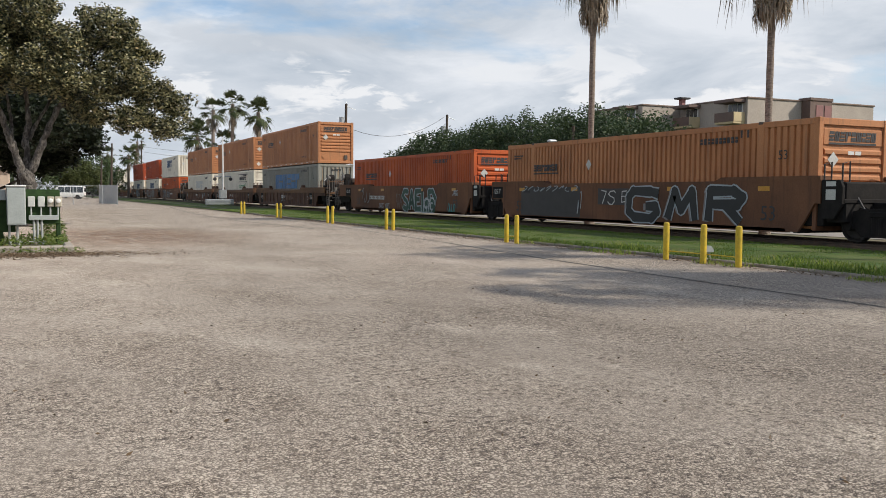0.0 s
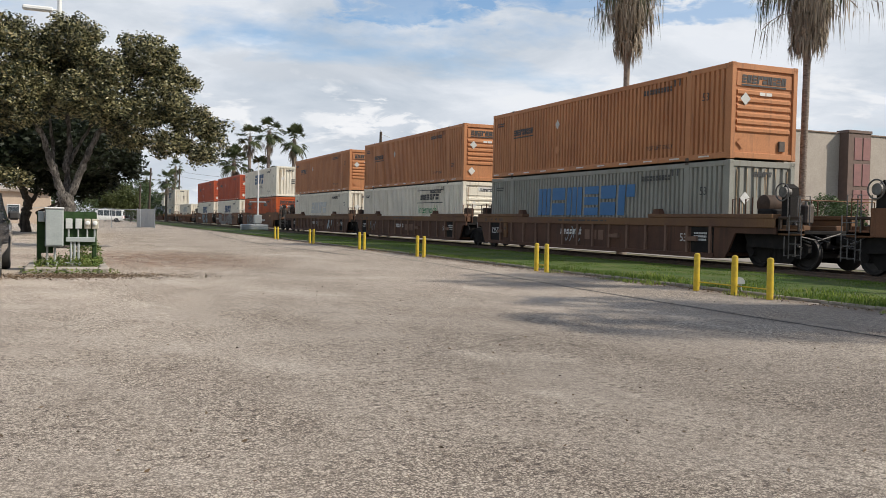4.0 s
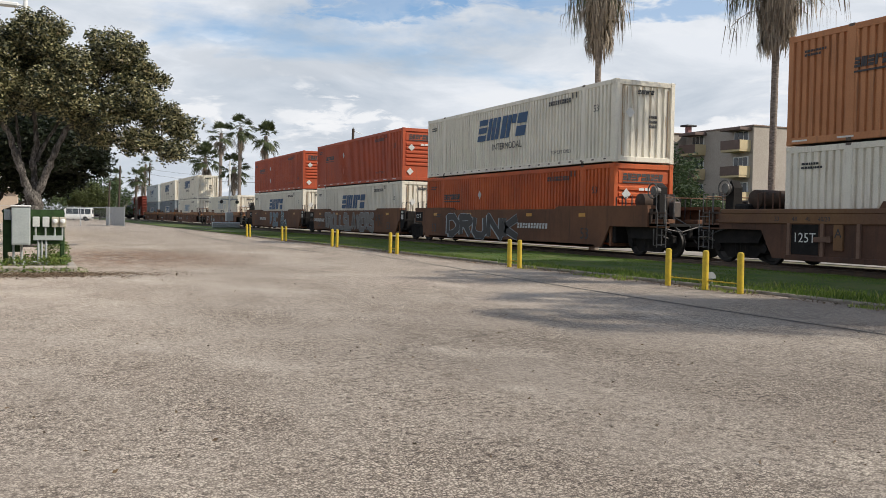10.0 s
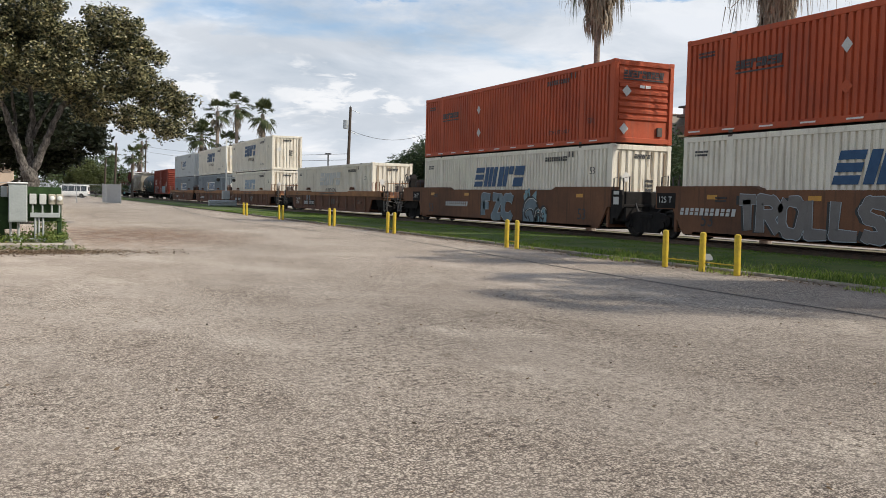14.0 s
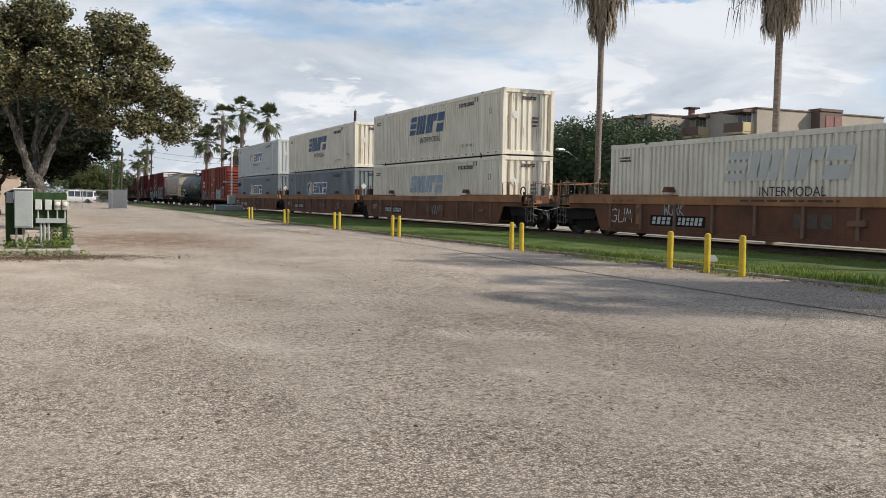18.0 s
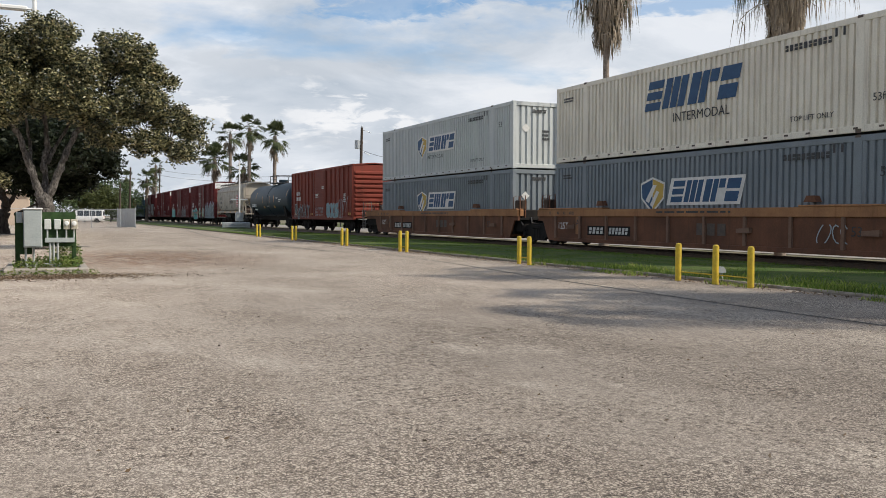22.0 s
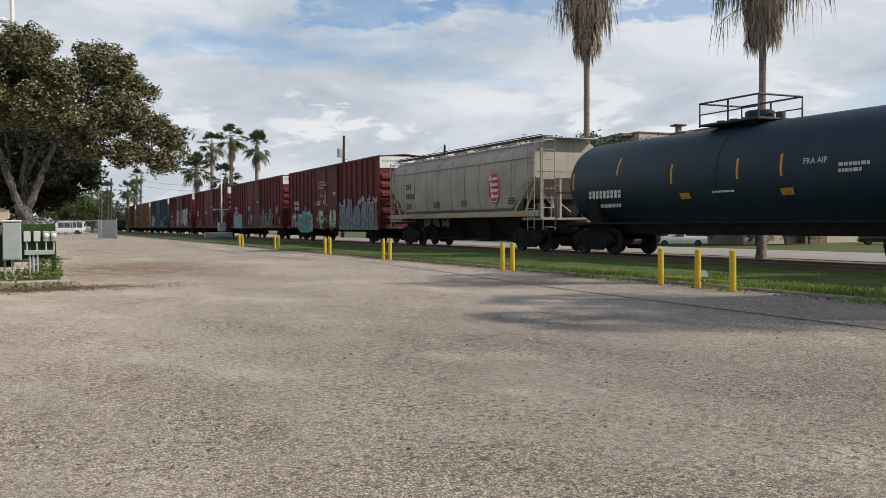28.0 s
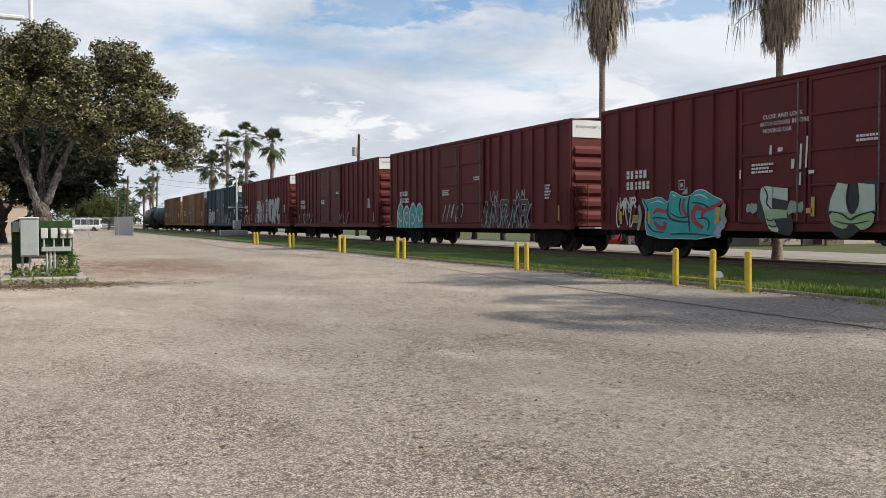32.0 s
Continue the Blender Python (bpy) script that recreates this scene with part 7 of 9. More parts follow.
well_car(16.42, "smooth", False, False, "brown smooth-sided well car with white-edged black graffiti", [("word", "GMR", 1.18, 7.7, 0.29, S["black"], 5.6, S["silver"], S["pale"], 3, 0.27, 0.10), ("panel", 14.6, 0.36, 4.2, 1.12, S["soot"]), ("line", 14.5, 1.3, 4.0, 0.22, 9, S["silver"], 4, 0.03), ("line", 10.55, 0.45, 0.3, 0.9, 2, S["silver"], 6, 0.03), ("panel", 9.3, 0.85, 1.75, 0.56, S["soot"]), ("word", "7S", 0.44, 9.2, 0.88, S["white"], 0.95), ("word", "E", 0.36, 7.95, 0.95, S["white"], 0.3)], 0)
well_car(35.72, "smooth", False, True, "brown smooth-sided well car with pale scrawled graffiti", [("word", "SAELD", 1.16, 7.8, 0.27, S["darkgreen"], 4.2, S["silver"], S["sage"], 6, 0.22, 0.13), ("bubbles", 5.0, 0.27, 1.3, 0.8, 2, S["darkgreen"], S["silver"], None, 8), ("line", 14.2, 0.6, 1.5, 0.9, 3, S["silver"], 7, 0.025), ("word", "JAGS", 0.26, 11.3, 0.36, S["silver"], 0.75), ("word", "YBS", 0.26, 10.4, 0.36, S["silver"], 0.75), ("word", "JAGS", 0.22, 1.7, 1.12, S["silver"], 0.6), ("line", 8.7, 0.4, 0.9, 0.8, 6, S["grey"], 71, 0.02), ("word", "OLLO", 0.34, 2.2, 0.36, S["teal"], 0.8)], 12.8)
well_car(59.4, "brown", True, False, "dark brown ribbed well car carrying two boxes", [("line", 9.0, 0.5, 1.2, 0.6, 4, S["silver"], 9, 0.03)])
well_car(78.85, "brown", False, False, "dark brown ribbed well car carrying two boxes", [("line", 14.2, 0.5, 1.4, 0.6, 4, S["silver"], 10, 0.03)])
well_car(98.42, "brown", False, True, "dark brown ribbed well car with chalk scrawls", [("line", 8.2, 0.5, 1.4, 0.5, 5, S["grey"], 12, 0.025), ("fill", 5.0, 0.42, 1.7, 0.72, 2, S["silver"], S["grey"], 13, 0.025)])
well_car(122.3, "smooth", True, False, "brown smooth-sided well car with black and silver graffiti", [("word", "DRUNK", 1.14, 13.2, 0.29, S["soot"], 7.0, S["silver"], S["silver"], 5, 0.30, 0.05)], 6.3)
well_car(141.9, "smooth", False, False, "brown smooth-sided well car with grey block graffiti", [("word", "TROLL", 1.17, 13.55, 0.30, S["slate"], 4.15, S["silver"], S["black"], 15, 0.26, 0.045), ("word", "SLAYERS", 1.17, 9.4, 0.30, S["slate"], 5.7, S["silver"], S["black"], 16, 0.27, 0.045), ("word", "DEBUT", 0.34, 3.5, 0.98, S["black"], 1.25), ("line", 3.1, 0.68, 0.7, 0.22, 3, S["black"], 17, 0.025)], 15.9)
well_car(161.75, "smooth", False, True, "brown smooth-sided well car with pale blue bubble graffiti", [("word", "FZC", 1.14, 9.25, 0.30, S["blue"], 2.85, S["silver"], S["soot"], 17, 0.30, 0.06), ("bubbles", 5.6, 0.32, 1.1, 1.16, 1, S["blue"], S["black"], S["sky"], 18), ("bubbles", 4.7, 0.34, 0.9, 0.62, 2, S["sky"], S["black"], None, 172)], 13.0)
well_car(185.6, "gold", True, True, "rusty ochre ribbed well car carrying one box", [("word", "GUM", 0.42, 15.75, 0.58, S["white"], 1.25), ("word", "WORK", 0.34, 12.9, 0.86, S["silver"], 1.0)])
well_car(209.75, "gold", True, False, "rusty ochre ribbed well car carrying two boxes", [("line", 6.8, 0.5, 1.0, 0.5, 4, S["silver"], 20, 0.03)])
well_car(229.4, "gold", False, False, "rusty ochre ribbed well car carrying two boxes", [("line", 3.0, 0.5, 1.0, 0.5, 4, S["silver"], 22, 0.03)])
well_car(249.1, "gold", False, True, "rusty ochre ribbed well car carrying two boxes")
WT = "dirty white corrugated container with a slanted wordmark"
TN = "faded tan-orange ribbed container with a dark wordmark"
container(16.42, 0, M_TAN, "rib", "", TN + " low in the well", 1)
container(35.72, 0, M_ORANGE, "rib", "", "bright orange ribbed container low in the well", 2)
container(59.4, 0, M_MATGREY, "corr", "letters_blue", "grey container with a large blue wordmark", 3)
container(59.4, 1, M_TAN, "rib", "", TN + " stacked on top", 4)
container(78.85, 0, M_BOXWHITE, "rib", "green_intermodal", "white container lettered Intermodal in green", 5)
container(78.85, 1, M_TAN, "rib", "", TN + " stacked on top", 6)
container(98.42, 0, M_BOXWHITE, "corr", "low_faded", "white container with a faded wordmark", 7)
container(98.42, 1, M_TAN, "rib", "", TN + " stacked on top", 8)
container(122.3, 0, M_ORANGE, "rib", "", "bright orange ribbed container low in the well", 9)
container(122.3, 1, M_BOXWHITE, "corr", "big_intermodal", WT + " stacked on top", 10)
container(141.9, 0, M_BOXWHITE, "corr", "low_dark", WT, 11)
container(141.9, 1, M_REDORANGE, "rib", "", "red-orange ribbed container stacked on a white one", 12)
container(161.75, 0, M_BOXWHITE, "corr", "low_dark", WT, 13)
container(161.75, 1, M_REDORANGE, "rib", "", "red-orange ribbed container with white placards", 15)
container(185.6, 0, M_BOXWHITE, "corr", "low_faded", "white container with a faded wordmark, alone in its well", 14)
container(209.75, 0, M_BOXWHITE, "corr", "low_steel", "white container with a weathered blue wordmark", 16)
container(209.75, 1, M_BOXWHITE, "corr", "big_intermodal", WT + " stacked on top", 17)
container(229.4, 0, M_BOXGREY, "corr", "shield", "slate grey container with a shield badge", 18)
container(229.4, 1, M_BOXWHITE, "corr", "big_intermodal", WT + " on a grey one", 19)
container(249.1, 0, M_BOXGREY, "corr", "shield", "slate grey container with a shield badge", 20)
container(249.1, 1, M_BOXPALE, "corr", "shield", "pale grey container with a shield badge", 21)
boxcar(269.95, 15.5, 4.60, M_BOXCAR2, "brick-red boxcar with its door ajar and silver graffiti", False, [("word", "MWYAY", 1.1, 14.6, 0.95, S["soot"], 4.4, S["silver"], None, 31, 0.13, 0.10), ("word", "BOOS", 1.0, 5.75, 1.05, S["sky"], 2.7, S["silver"], S["grey"], 32, 0.30, 0.06), ("line", 3.0, 0.95, 1.0, 1.4, 4, S["silver"], 33, 0.035), ("line", 2.0, 1.2, 1.2, 1.3, 2, S["silver"], 35, 0.03), ("line", 8.6, 1.1, 2.0, 0.75, 7, S["silver"], 34, 0.05)], (5.9, 8.9), True, 3)
tank_car(287.0, 16.0, "blue-black tank car with yellow reflective tape", M_TANKBLACK)
hopper_car(304.3, 15.9, "warm grey covered hopper with a red badge")
boxcar(321.56, 18.85, 5.13, M_BOXCAR, "oxide-red high boxcar with teal, green and grey graffiti", True, [("bubbles", 7.0, 0.84, 6.75, 1.78, 5, S["blue"], S["black"], S["lilac"], 41), ("teal",), ("letters",), ("line", 17.9, 0.95, 1.0, 1.0, 4, S["white"], 45, 0.05)], (7.15, 12.0), True, 1)
boxcar(342.4, 18.85, 5.13, M_BOXCAR, "oxide-red high boxcar with pale green graffiti", True, [("bubbles", 17.7, 0.9, 3.6, 1.35, 4, S["teal"], S["white"], None, 46), ("word", "AMRAR", 1.25, 7.3, 0.86, S["soot"], 4.3, S["silver"], None, 47, 0.17, 0.06), ("word", "VW", 0.42, 6.6, 2.1, S["silver"], 0.8), ("word", "WM", 0.42, 4.2, 2.1, S["silver"], 0.8), ("line", 7.4, 0.9, 4.6, 1.1, 9, S["silver"], 61, 0.035), ("line", 11.6, 1.2, 2.4, 0.9, 5, S["white"], 48, 0.05)], (7.15, 12.0), True, 5)
boxcar(363.3, 18.75, 5.13, M_BOXCAR, "oxide-red high boxcar with small scrawls", True, [("line", 16.5, 1.1, 2.6, 0.8, 4, S["silver"], 49, 0.05), ("line", 8.0, 1.1, 2.6, 0.8, 4, S["silver"], 50, 0.05)], (7.15, 12.0), False, 7)
boxcar(384.05, 18.6, 5.13, M_BOXCAR, "oxide-red high boxcar with white graffiti", True, [("fill", 12.4, 1.1, 3.2, 2.1, 4, S["silver"], S["white"], 51, 0.06), ("fill", 8.2, 1.1, 5.0, 2.2, 5, S["silver"], S["white"], 52, 0.06), ("line", 17.5, 1.1, 3.5, 0.9, 5, S["white"], 53, 0.06)], (7.15, 12.0), False, 9)
boxcar(404.8, 18.7, 5.13, M_BOXBLUE, "dark blue-green high boxcar with grey graffiti", True, [("fill", 17.5, 1.1, 4.0, 1.5, 4, S["silver"], S["grey"], 54, 0.06), ("line", 8.5, 1.1, 5.0, 1.3, 6, S["white"], 55, 0.06)], (7.15, 12.0), False, 11)
boxcar(425.9, 18.5, 5.13, M_BOXTAN, "brown-ochre high boxcar with white end bands", True, [], (7.15, 12.0), False, 13)
boxcar(446.9, 18.5, 5.13, M_BOXTAN, "brown-ochre high boxcar with white end bands", True, [], (7.15, 12.0), False, 15)
tank_car(468.0, 15.5, "black tank car far down the train", M_TANKBLACK, False)
tank_car(486.4, 15.5, "black tank car far down the train", M_TANKBLACK, False)

# ---- plants ----


def leaf_cloud(centres, spread, count, size, seed, flatten=1.0, droop=0.0):
    """Many small leaf-shaped quads scattered round clump centres."""
    rng = np.random.default_rng(seed)
    c = np.repeat(np.asarray(centres, float), count, axis=0)
    n = len(c)
    d = rng.normal(size=(n, 3))
    d /= np.linalg.norm(d, axis=1)[:, None] + 1e-9
    p = c + d * (rng.random((n, 1)) ** 0.45) * spread * np.array([1, 1, flatten])
    a = rng.normal(size=(n, 3))
    a[:, 2] = a[:, 2] * 0.6 - droop
    a /= np.linalg.norm(a, axis=1)[:, None] + 1e-9
    b = np.cross(a, rng.normal(size=(n, 3)))
    b /= np.linalg.norm(b, axis=1)[:, None] + 1e-9
    s = size * rng.uniform(0.6, 1.3, (n, 1))
    v = np.stack([p - a * s, p + b * s * 0.45, p + a * s, p - b * s * 0.45], axis=1).reshape(-1, 3)
    return v, np.arange(n * 4).reshape(-1, 4)


def cloud_mesh(name, v, f, mat):
    me = bpy.data.meshes.new(name)
    me.from_pydata(v.tolist(), [], f.tolist())
    me.materials.append(mat)
    me.update()
    return me


def clumps(blobs, density, seed, shell=0.55):
    """Clump centres through lumpy ellipsoids, mostly near their outside."""
    rng = np.random.default_rng(seed)
    out = []
    for cx, cy, cz, rx, ry, rz in blobs:
        n = int(density * (rx * ry + ry * rz + rx * rz))
        d = rng.normal(size=(n, 3))
        d /= np.linalg.norm(d, axis=1)[:, None]
        r = shell + (1 - shell) * rng.random((n, 1)) ** 0.7
        lump = 1 + 0.16 * np.sin(d[:, :1] * 5 + cx) * np.cos(d[:, 2:] * 6 + cy)
        out.append(np.array([cx, cy, cz]) + d * r * lump * np.array([rx, ry, rz]))
    return np.concatenate(out)


def limb(s, a, b, r0, r1, rng, bend=0.12, n=7, sides=9):
    a, b = Vector(a), Vector(b)
    d = (b - a).length
    pts, rad = [], []
    off = Vector((rng.uniform(-1, 1), rng.uniform(-1, 1), rng.uniform(-0.2, 0.8))) * d * bend
    for i in range(n):
        f = i / (n - 1)
        pts.append(a.lerp(b, f) + off * math.sin(math.pi * f) + Vector((rng.uniform(-1, 1), rng.uniform(-1, 1), 0)) * d * 0.012)
        rad.append((r0 + (r1 - r0) * f) * rng.uniform(0.94, 1.06))
    s.tube(pts, rad, sides)
    return pts


def gnarled(s, way, r0, r1, rng, step=0.13, knot=0.20, sides=12):
    """A knotty limb: a winding tube along a bent line, its girth swelling and shrinking."""
    way = [Vector(p) for p in way]
    pts, rad = [], []
    total = sum((b - a).length for a, b in zip(way, way[1:]))
    run = 0.0
    for i, (a, b) in enumerate(zip(way, way[1:])):
        d = (b - a).length
        n = max(1, round(d / step))
        before, after = way[max(0, i - 1)], way[min(len(way) - 1, i + 2)]
        for k in range(n + (i == len(way) - 2)):
            f = k / n
            p = 0.5 * (2 * a + (b - before) * f + (2 * before - 5 * a + 4 * b - after) * f * f + (3 * a - before - 3 * b + after) * f ** 3)
            r = r0 + (r1 - r0) * (run + d * f) / total
            pts.append(p + Vector((rng.uniform(-1, 1), rng.uniform(-1, 1), 0)) * r * 0.30)
            rad.append(r * rng.uniform(1 - knot, 1 + knot))
        run += d
    s.tube(pts, rad, sides)
    return pts


def tree(name, base, trunk, forks, blobs, density, per, size, mat, label, seed, r0=0.4, spread=0.5, bark=None, limbs=()):
    """A tree: tapered trunk, limbs to the fork points, twigs into the crown, and a crown of leaf clumps."""
    rng = random.Random(seed)
    t = thing(name, pose(*base), label, "tree")
    s = Shape()
    ends = []
    if limbs:
        gnarled(s, [(0.04, 0, -0.2), (-0.04, 0, 0.35), (0, 0, 1.0), trunk], r0 * 1.45, r0 * 0.98, rng, 0.14, 0.08, 14)
    else:
        limb(s, (0, 0, -0.2), trunk, r0 * 1.25, r0 * 0.8, rng, 0.02)
    for way, ra, rb in limbs:
        p = gnarled(s, way, ra, rb, rng)
        ends += [(p[-1], rb), (p[len(p) * 3 // 4], rb)]
    for fk in forks:
        r = r0 * rng.uniform(0.42, 0.6)
        p = limb(s, trunk, fk, r, r * 0.42, rng, 0.10)
        ends.append((p[-1], r * 0.42))
        ends.append((p[4], r * 0.6))
    part("trunk", s, bark or M_BARK, t, "rough grey-brown bark", smooth=True)
    cs = clumps(blobs, density, seed)
    tw = Shape()
    for c in cs[:: max(1, len(cs) // 70)]:
        e, r = min(ends, key=lambda q: (q[0] - Vector(c)).length)
        limb(tw, e, c, r * 0.5, 0.015, rng, 0.10, 5, 5)
    tagged(part("branchwork", tw, bark or M_BARK, t), kind="stuff")
    v, f = leaf_cloud(cs, spread, per, size, seed + 1)
    part("crown", cloud_mesh("crown", v, f, mat), mat, t)
    return t


def fan_frond(s, root, aim, length, width, rng, droop, spread=2.5):
    """One fan-palm leaf: a stalk and a fan of pointed blades."""
    root, aim = Vector(root), Vector(aim).normalized()
    hub = root + aim * length * 0.55 + Vector((0, 0, -droop * length * 0.15))
    side = aim.cross(Vector((0, 0, 1)))
    side = side.normalized() if side.length > 0.05 else Vector((1, 0, 0))
    up = side.cross(aim)
    s.add([root - side * 0.02, root + side * 0.02, hub + side * 0.015, hub - side * 0.015], [(0, 1, 2, 3)])
    n = 15
    for k in range(n):
        a = (k / (n - 1) - 0.5) * spread
        d = (aim * math.cos(a) + side * math.sin(a) + up * 0.12 * rng.uniform(-1, 1)).normalized()
        ln = length * 0.5 * (1 - 0.25 * abs(a) / 1.25) * rng.uniform(0.85, 1.1)
        w = width * 0.5
        mid = hub + d * ln * 0.55 + Vector((0, 0, -droop * ln * 0.12))
        tip = hub + d * ln + Vector((0, 0, -droop * ln * 0.55))
        q = d.cross(up)
        q = q.normalized() if q.length > 0.05 else side
        s.add([hub, mid + q * w, tip, mid - q * w], [(0, 1, 2, 3)])


def hanging_leaf(s, root, aim, reach, rng):
    """A palm leaf whose stalk arches out and whose blades hang down from its end in strings."""
    way = Vector((aim.x, aim.y, 0)).normalized()
    rise = 0.35 + 0.5 * max(0.0, aim.z)
    arch = [root + way * reach * q / 5 + Vector((0, 0, rise * math.sin(q / 5 * 2.7) - 0.30 * (q / 5) ** 2)) for q in range(6)]
    s.tube(arch, 0.014, 4)
    side = Vector((-way.y, way.x, 0))
    for q in range(20):
        k = 3 + q % 3
        b = arch[k] + way * rng.uniform(-0.12, 0.30) + side * rng.uniform(-0.26, 0.26) + Vector((0, 0, rng.uniform(-0.22, 0.04)))
        ln = rng.uniform(0.45, 1.25)
        w = (side + way * rng.uniform(-0.6, 0.6)) * rng.uniform(0.010, 0.026)
        tip = b + way * rng.uniform(-0.05, 0.16) + side * rng.uniform(-0.10, 0.10) - Vector((0, 0, ln))
        s.add([arch[k], b + w, tip, b - w], [(0, 1, 2, 3)])


def fan_palm(name, x, y, height, lean, label, seed, r=0.2, crown=1.9, skirt=2.0, live=26, dead=60, z0=0.0):
    """A tall fan palm with a beard of dead leaves under its crown."""
    rng = random.Random(seed)
    t = thing(name, pose(x, y, z0), label, "palm tree", "palms beyond the track")
    s = Shape()
    n = 16
    pts = [(lean * height * (i / n) ** 1.3, 0.0, -0.3 + (height + 0.3) * i / n) for i in range(n + 1)]
    s.tube(pts, [r * (2.0, 1.45, 1.15)[i] if i < 3 else r * (0.98 + 0.05 * (i % 2)) for i in range(n + 1)], 12)
    part("trunk", s, M_PALMBARK, t, smooth=True)
    head = Vector(pts[-1])
    near = y < 40
    g = Shape()
    for k in range(live):
        if near and k:
            part("frond", g, M_FROND if k % 3 else M_DEADFROND, t)
            g = Shape()
        a = rng.uniform(0, 6.28)
        e = rng.uniform(-0.45, 1.35) if near else rng.uniform(-0.75, 1.45)
        aim = Vector((math.cos(a) * math.cos(e), math.sin(a) * math.cos(e), math.sin(e)))
        if near and e < 0.5:
            hanging_leaf(g, head - Vector((0, 0, rng.uniform(0.0, 1.1))), aim, crown * rng.uniform(0.5, 0.95), rng)
        elif near:
            fan_frond(g, head, aim, crown * rng.uniform(0.85, 1.15), 0.05 * crown / 1.6, rng, 2.5 - 0.6 * e)
        else:
            fan_frond(g, head, aim, crown * rng.uniform(0.75, 1.0), 0.10 * crown / 1.6, rng, 0.8 - 0.3 * e, 3.0)
    tagged(part("frond" if near else "crown", g, M_FROND, t), kind="" if near else "stuff")
    d = Shape()
    for k in range(dead):
        if near and k:
            part("dead_frond", d, M_DEADFROND, t)
            d = Shape()
        a = rng.uniform(0, 6.28)
        if not near:
            z = -rng.random() ** 1.2 * skirt
            out = (0.52 if z > -0.9 else 0.15) * rng.uniform(0.4, 1.3)
            root = head + Vector((math.cos(a) * r, math.sin(a) * r, z * 0.75))
            fan_frond(d, root, Vector((math.cos(a) * out, math.sin(a) * out, -1.0)), crown * rng.uniform(0.45, 0.75), 0.035, rng, 0.8, 0.8)
            continue
        way = Vector((math.cos(a), math.sin(a), 0))
        if k % 8 == 0:
            hanging_leaf(d, head - Vector((0, 0, rng.uniform(0.2, 1.7))), way + Vector((0, 0, rng.uniform(-0.1, 0.7))), rng.uniform(0.6, 1.6), rng)
            continue
        # the beard: folded leaves hanging close, fuller low down, ragged at the hem
        drop = rng.random() ** 0.8
        top = head + way * (r + 0.10 + 0.10 * drop) + Vector((0, 0, -drop * skirt * 0.62))
        girth = r + 0.16 + 0.30 * math.sin(min(1.0, drop + 0.35) * 2.2)
        for q in range(9):
            side = Vector((-way.y, way.x, 0))
            w = side * rng.uniform(0.018, 0.045)
            ln = rng.uniform(0.55, 1.15)
            mid_ = head + way * (girth + rng.uniform(-0.10, 0.12)) + side * rng.uniform(-0.18, 0.18) + Vector((0, 0, -drop * skirt * 0.62 - ln * 0.55))
            tip = mid_ - way * rng.uniform(-0.05, 0.22) + side * rng.uniform(-0.06, 0.06) + Vector((0, 0, -ln * 0.55))
            d.add([top, mid_ + w, tip, mid_ - w], [(0, 1, 2, 3)])
    tagged(part("dead_frond" if near else "dead_skirt", d, M_DEADFROND, t), kind="" if near else "stuff")
    return t


rg = random.Random(77)
oak_limbs = [([(-0.02, 0, 1.45), (-0.20, -0.05, 2.2), (-0.38, -0.1, 2.75), (-0.62, -0.3, 3.5), (-0.95, -0.4, 4.35), (-1.6, -0.2, 5.6)], 0.145, 0.06),
             ([(0.08, 0, 1.5), (0.24, -0.1, 2.15), (0.52, -0.2, 2.85), (0.72, -0.3, 3.35), (1.05, -0.35, 4.1), (1.9, -0.1, 5.5)], 0.145, 0.06),
             ([(0.02, 0.05, 1.6), (0.04, 0.15, 2.4), (0.0, 0.2, 3.1), (0.12, 0.25, 3.8), (-0.1, 0.4, 5.8)], 0.13, 0.05),
             ([(0.10, 0.15, 3.0), (0.45, 0.3, 3.75), (0.85, 0.4, 4.5), (1.2, 0.4, 5.9)], 0.075, 0.035),
             ([(-0.45, -0.15, 2.9), (-0.42, 0.1, 3.6), (-0.55, 0.2, 4.6)], 0.075, 0.035),
             ([(-0.95, -0.4, 4.3), (-2.0, 0.0, 5.2), (-3.4, 0.2, 5.7)], 0.075, 0.03),
             ([(1.0, -0.35, 4.05), (2.0, 0.0, 4.8), (3.2, 0.1, 5.1), (4.3, 0.0, 4.7)], 0.075, 0.025)]
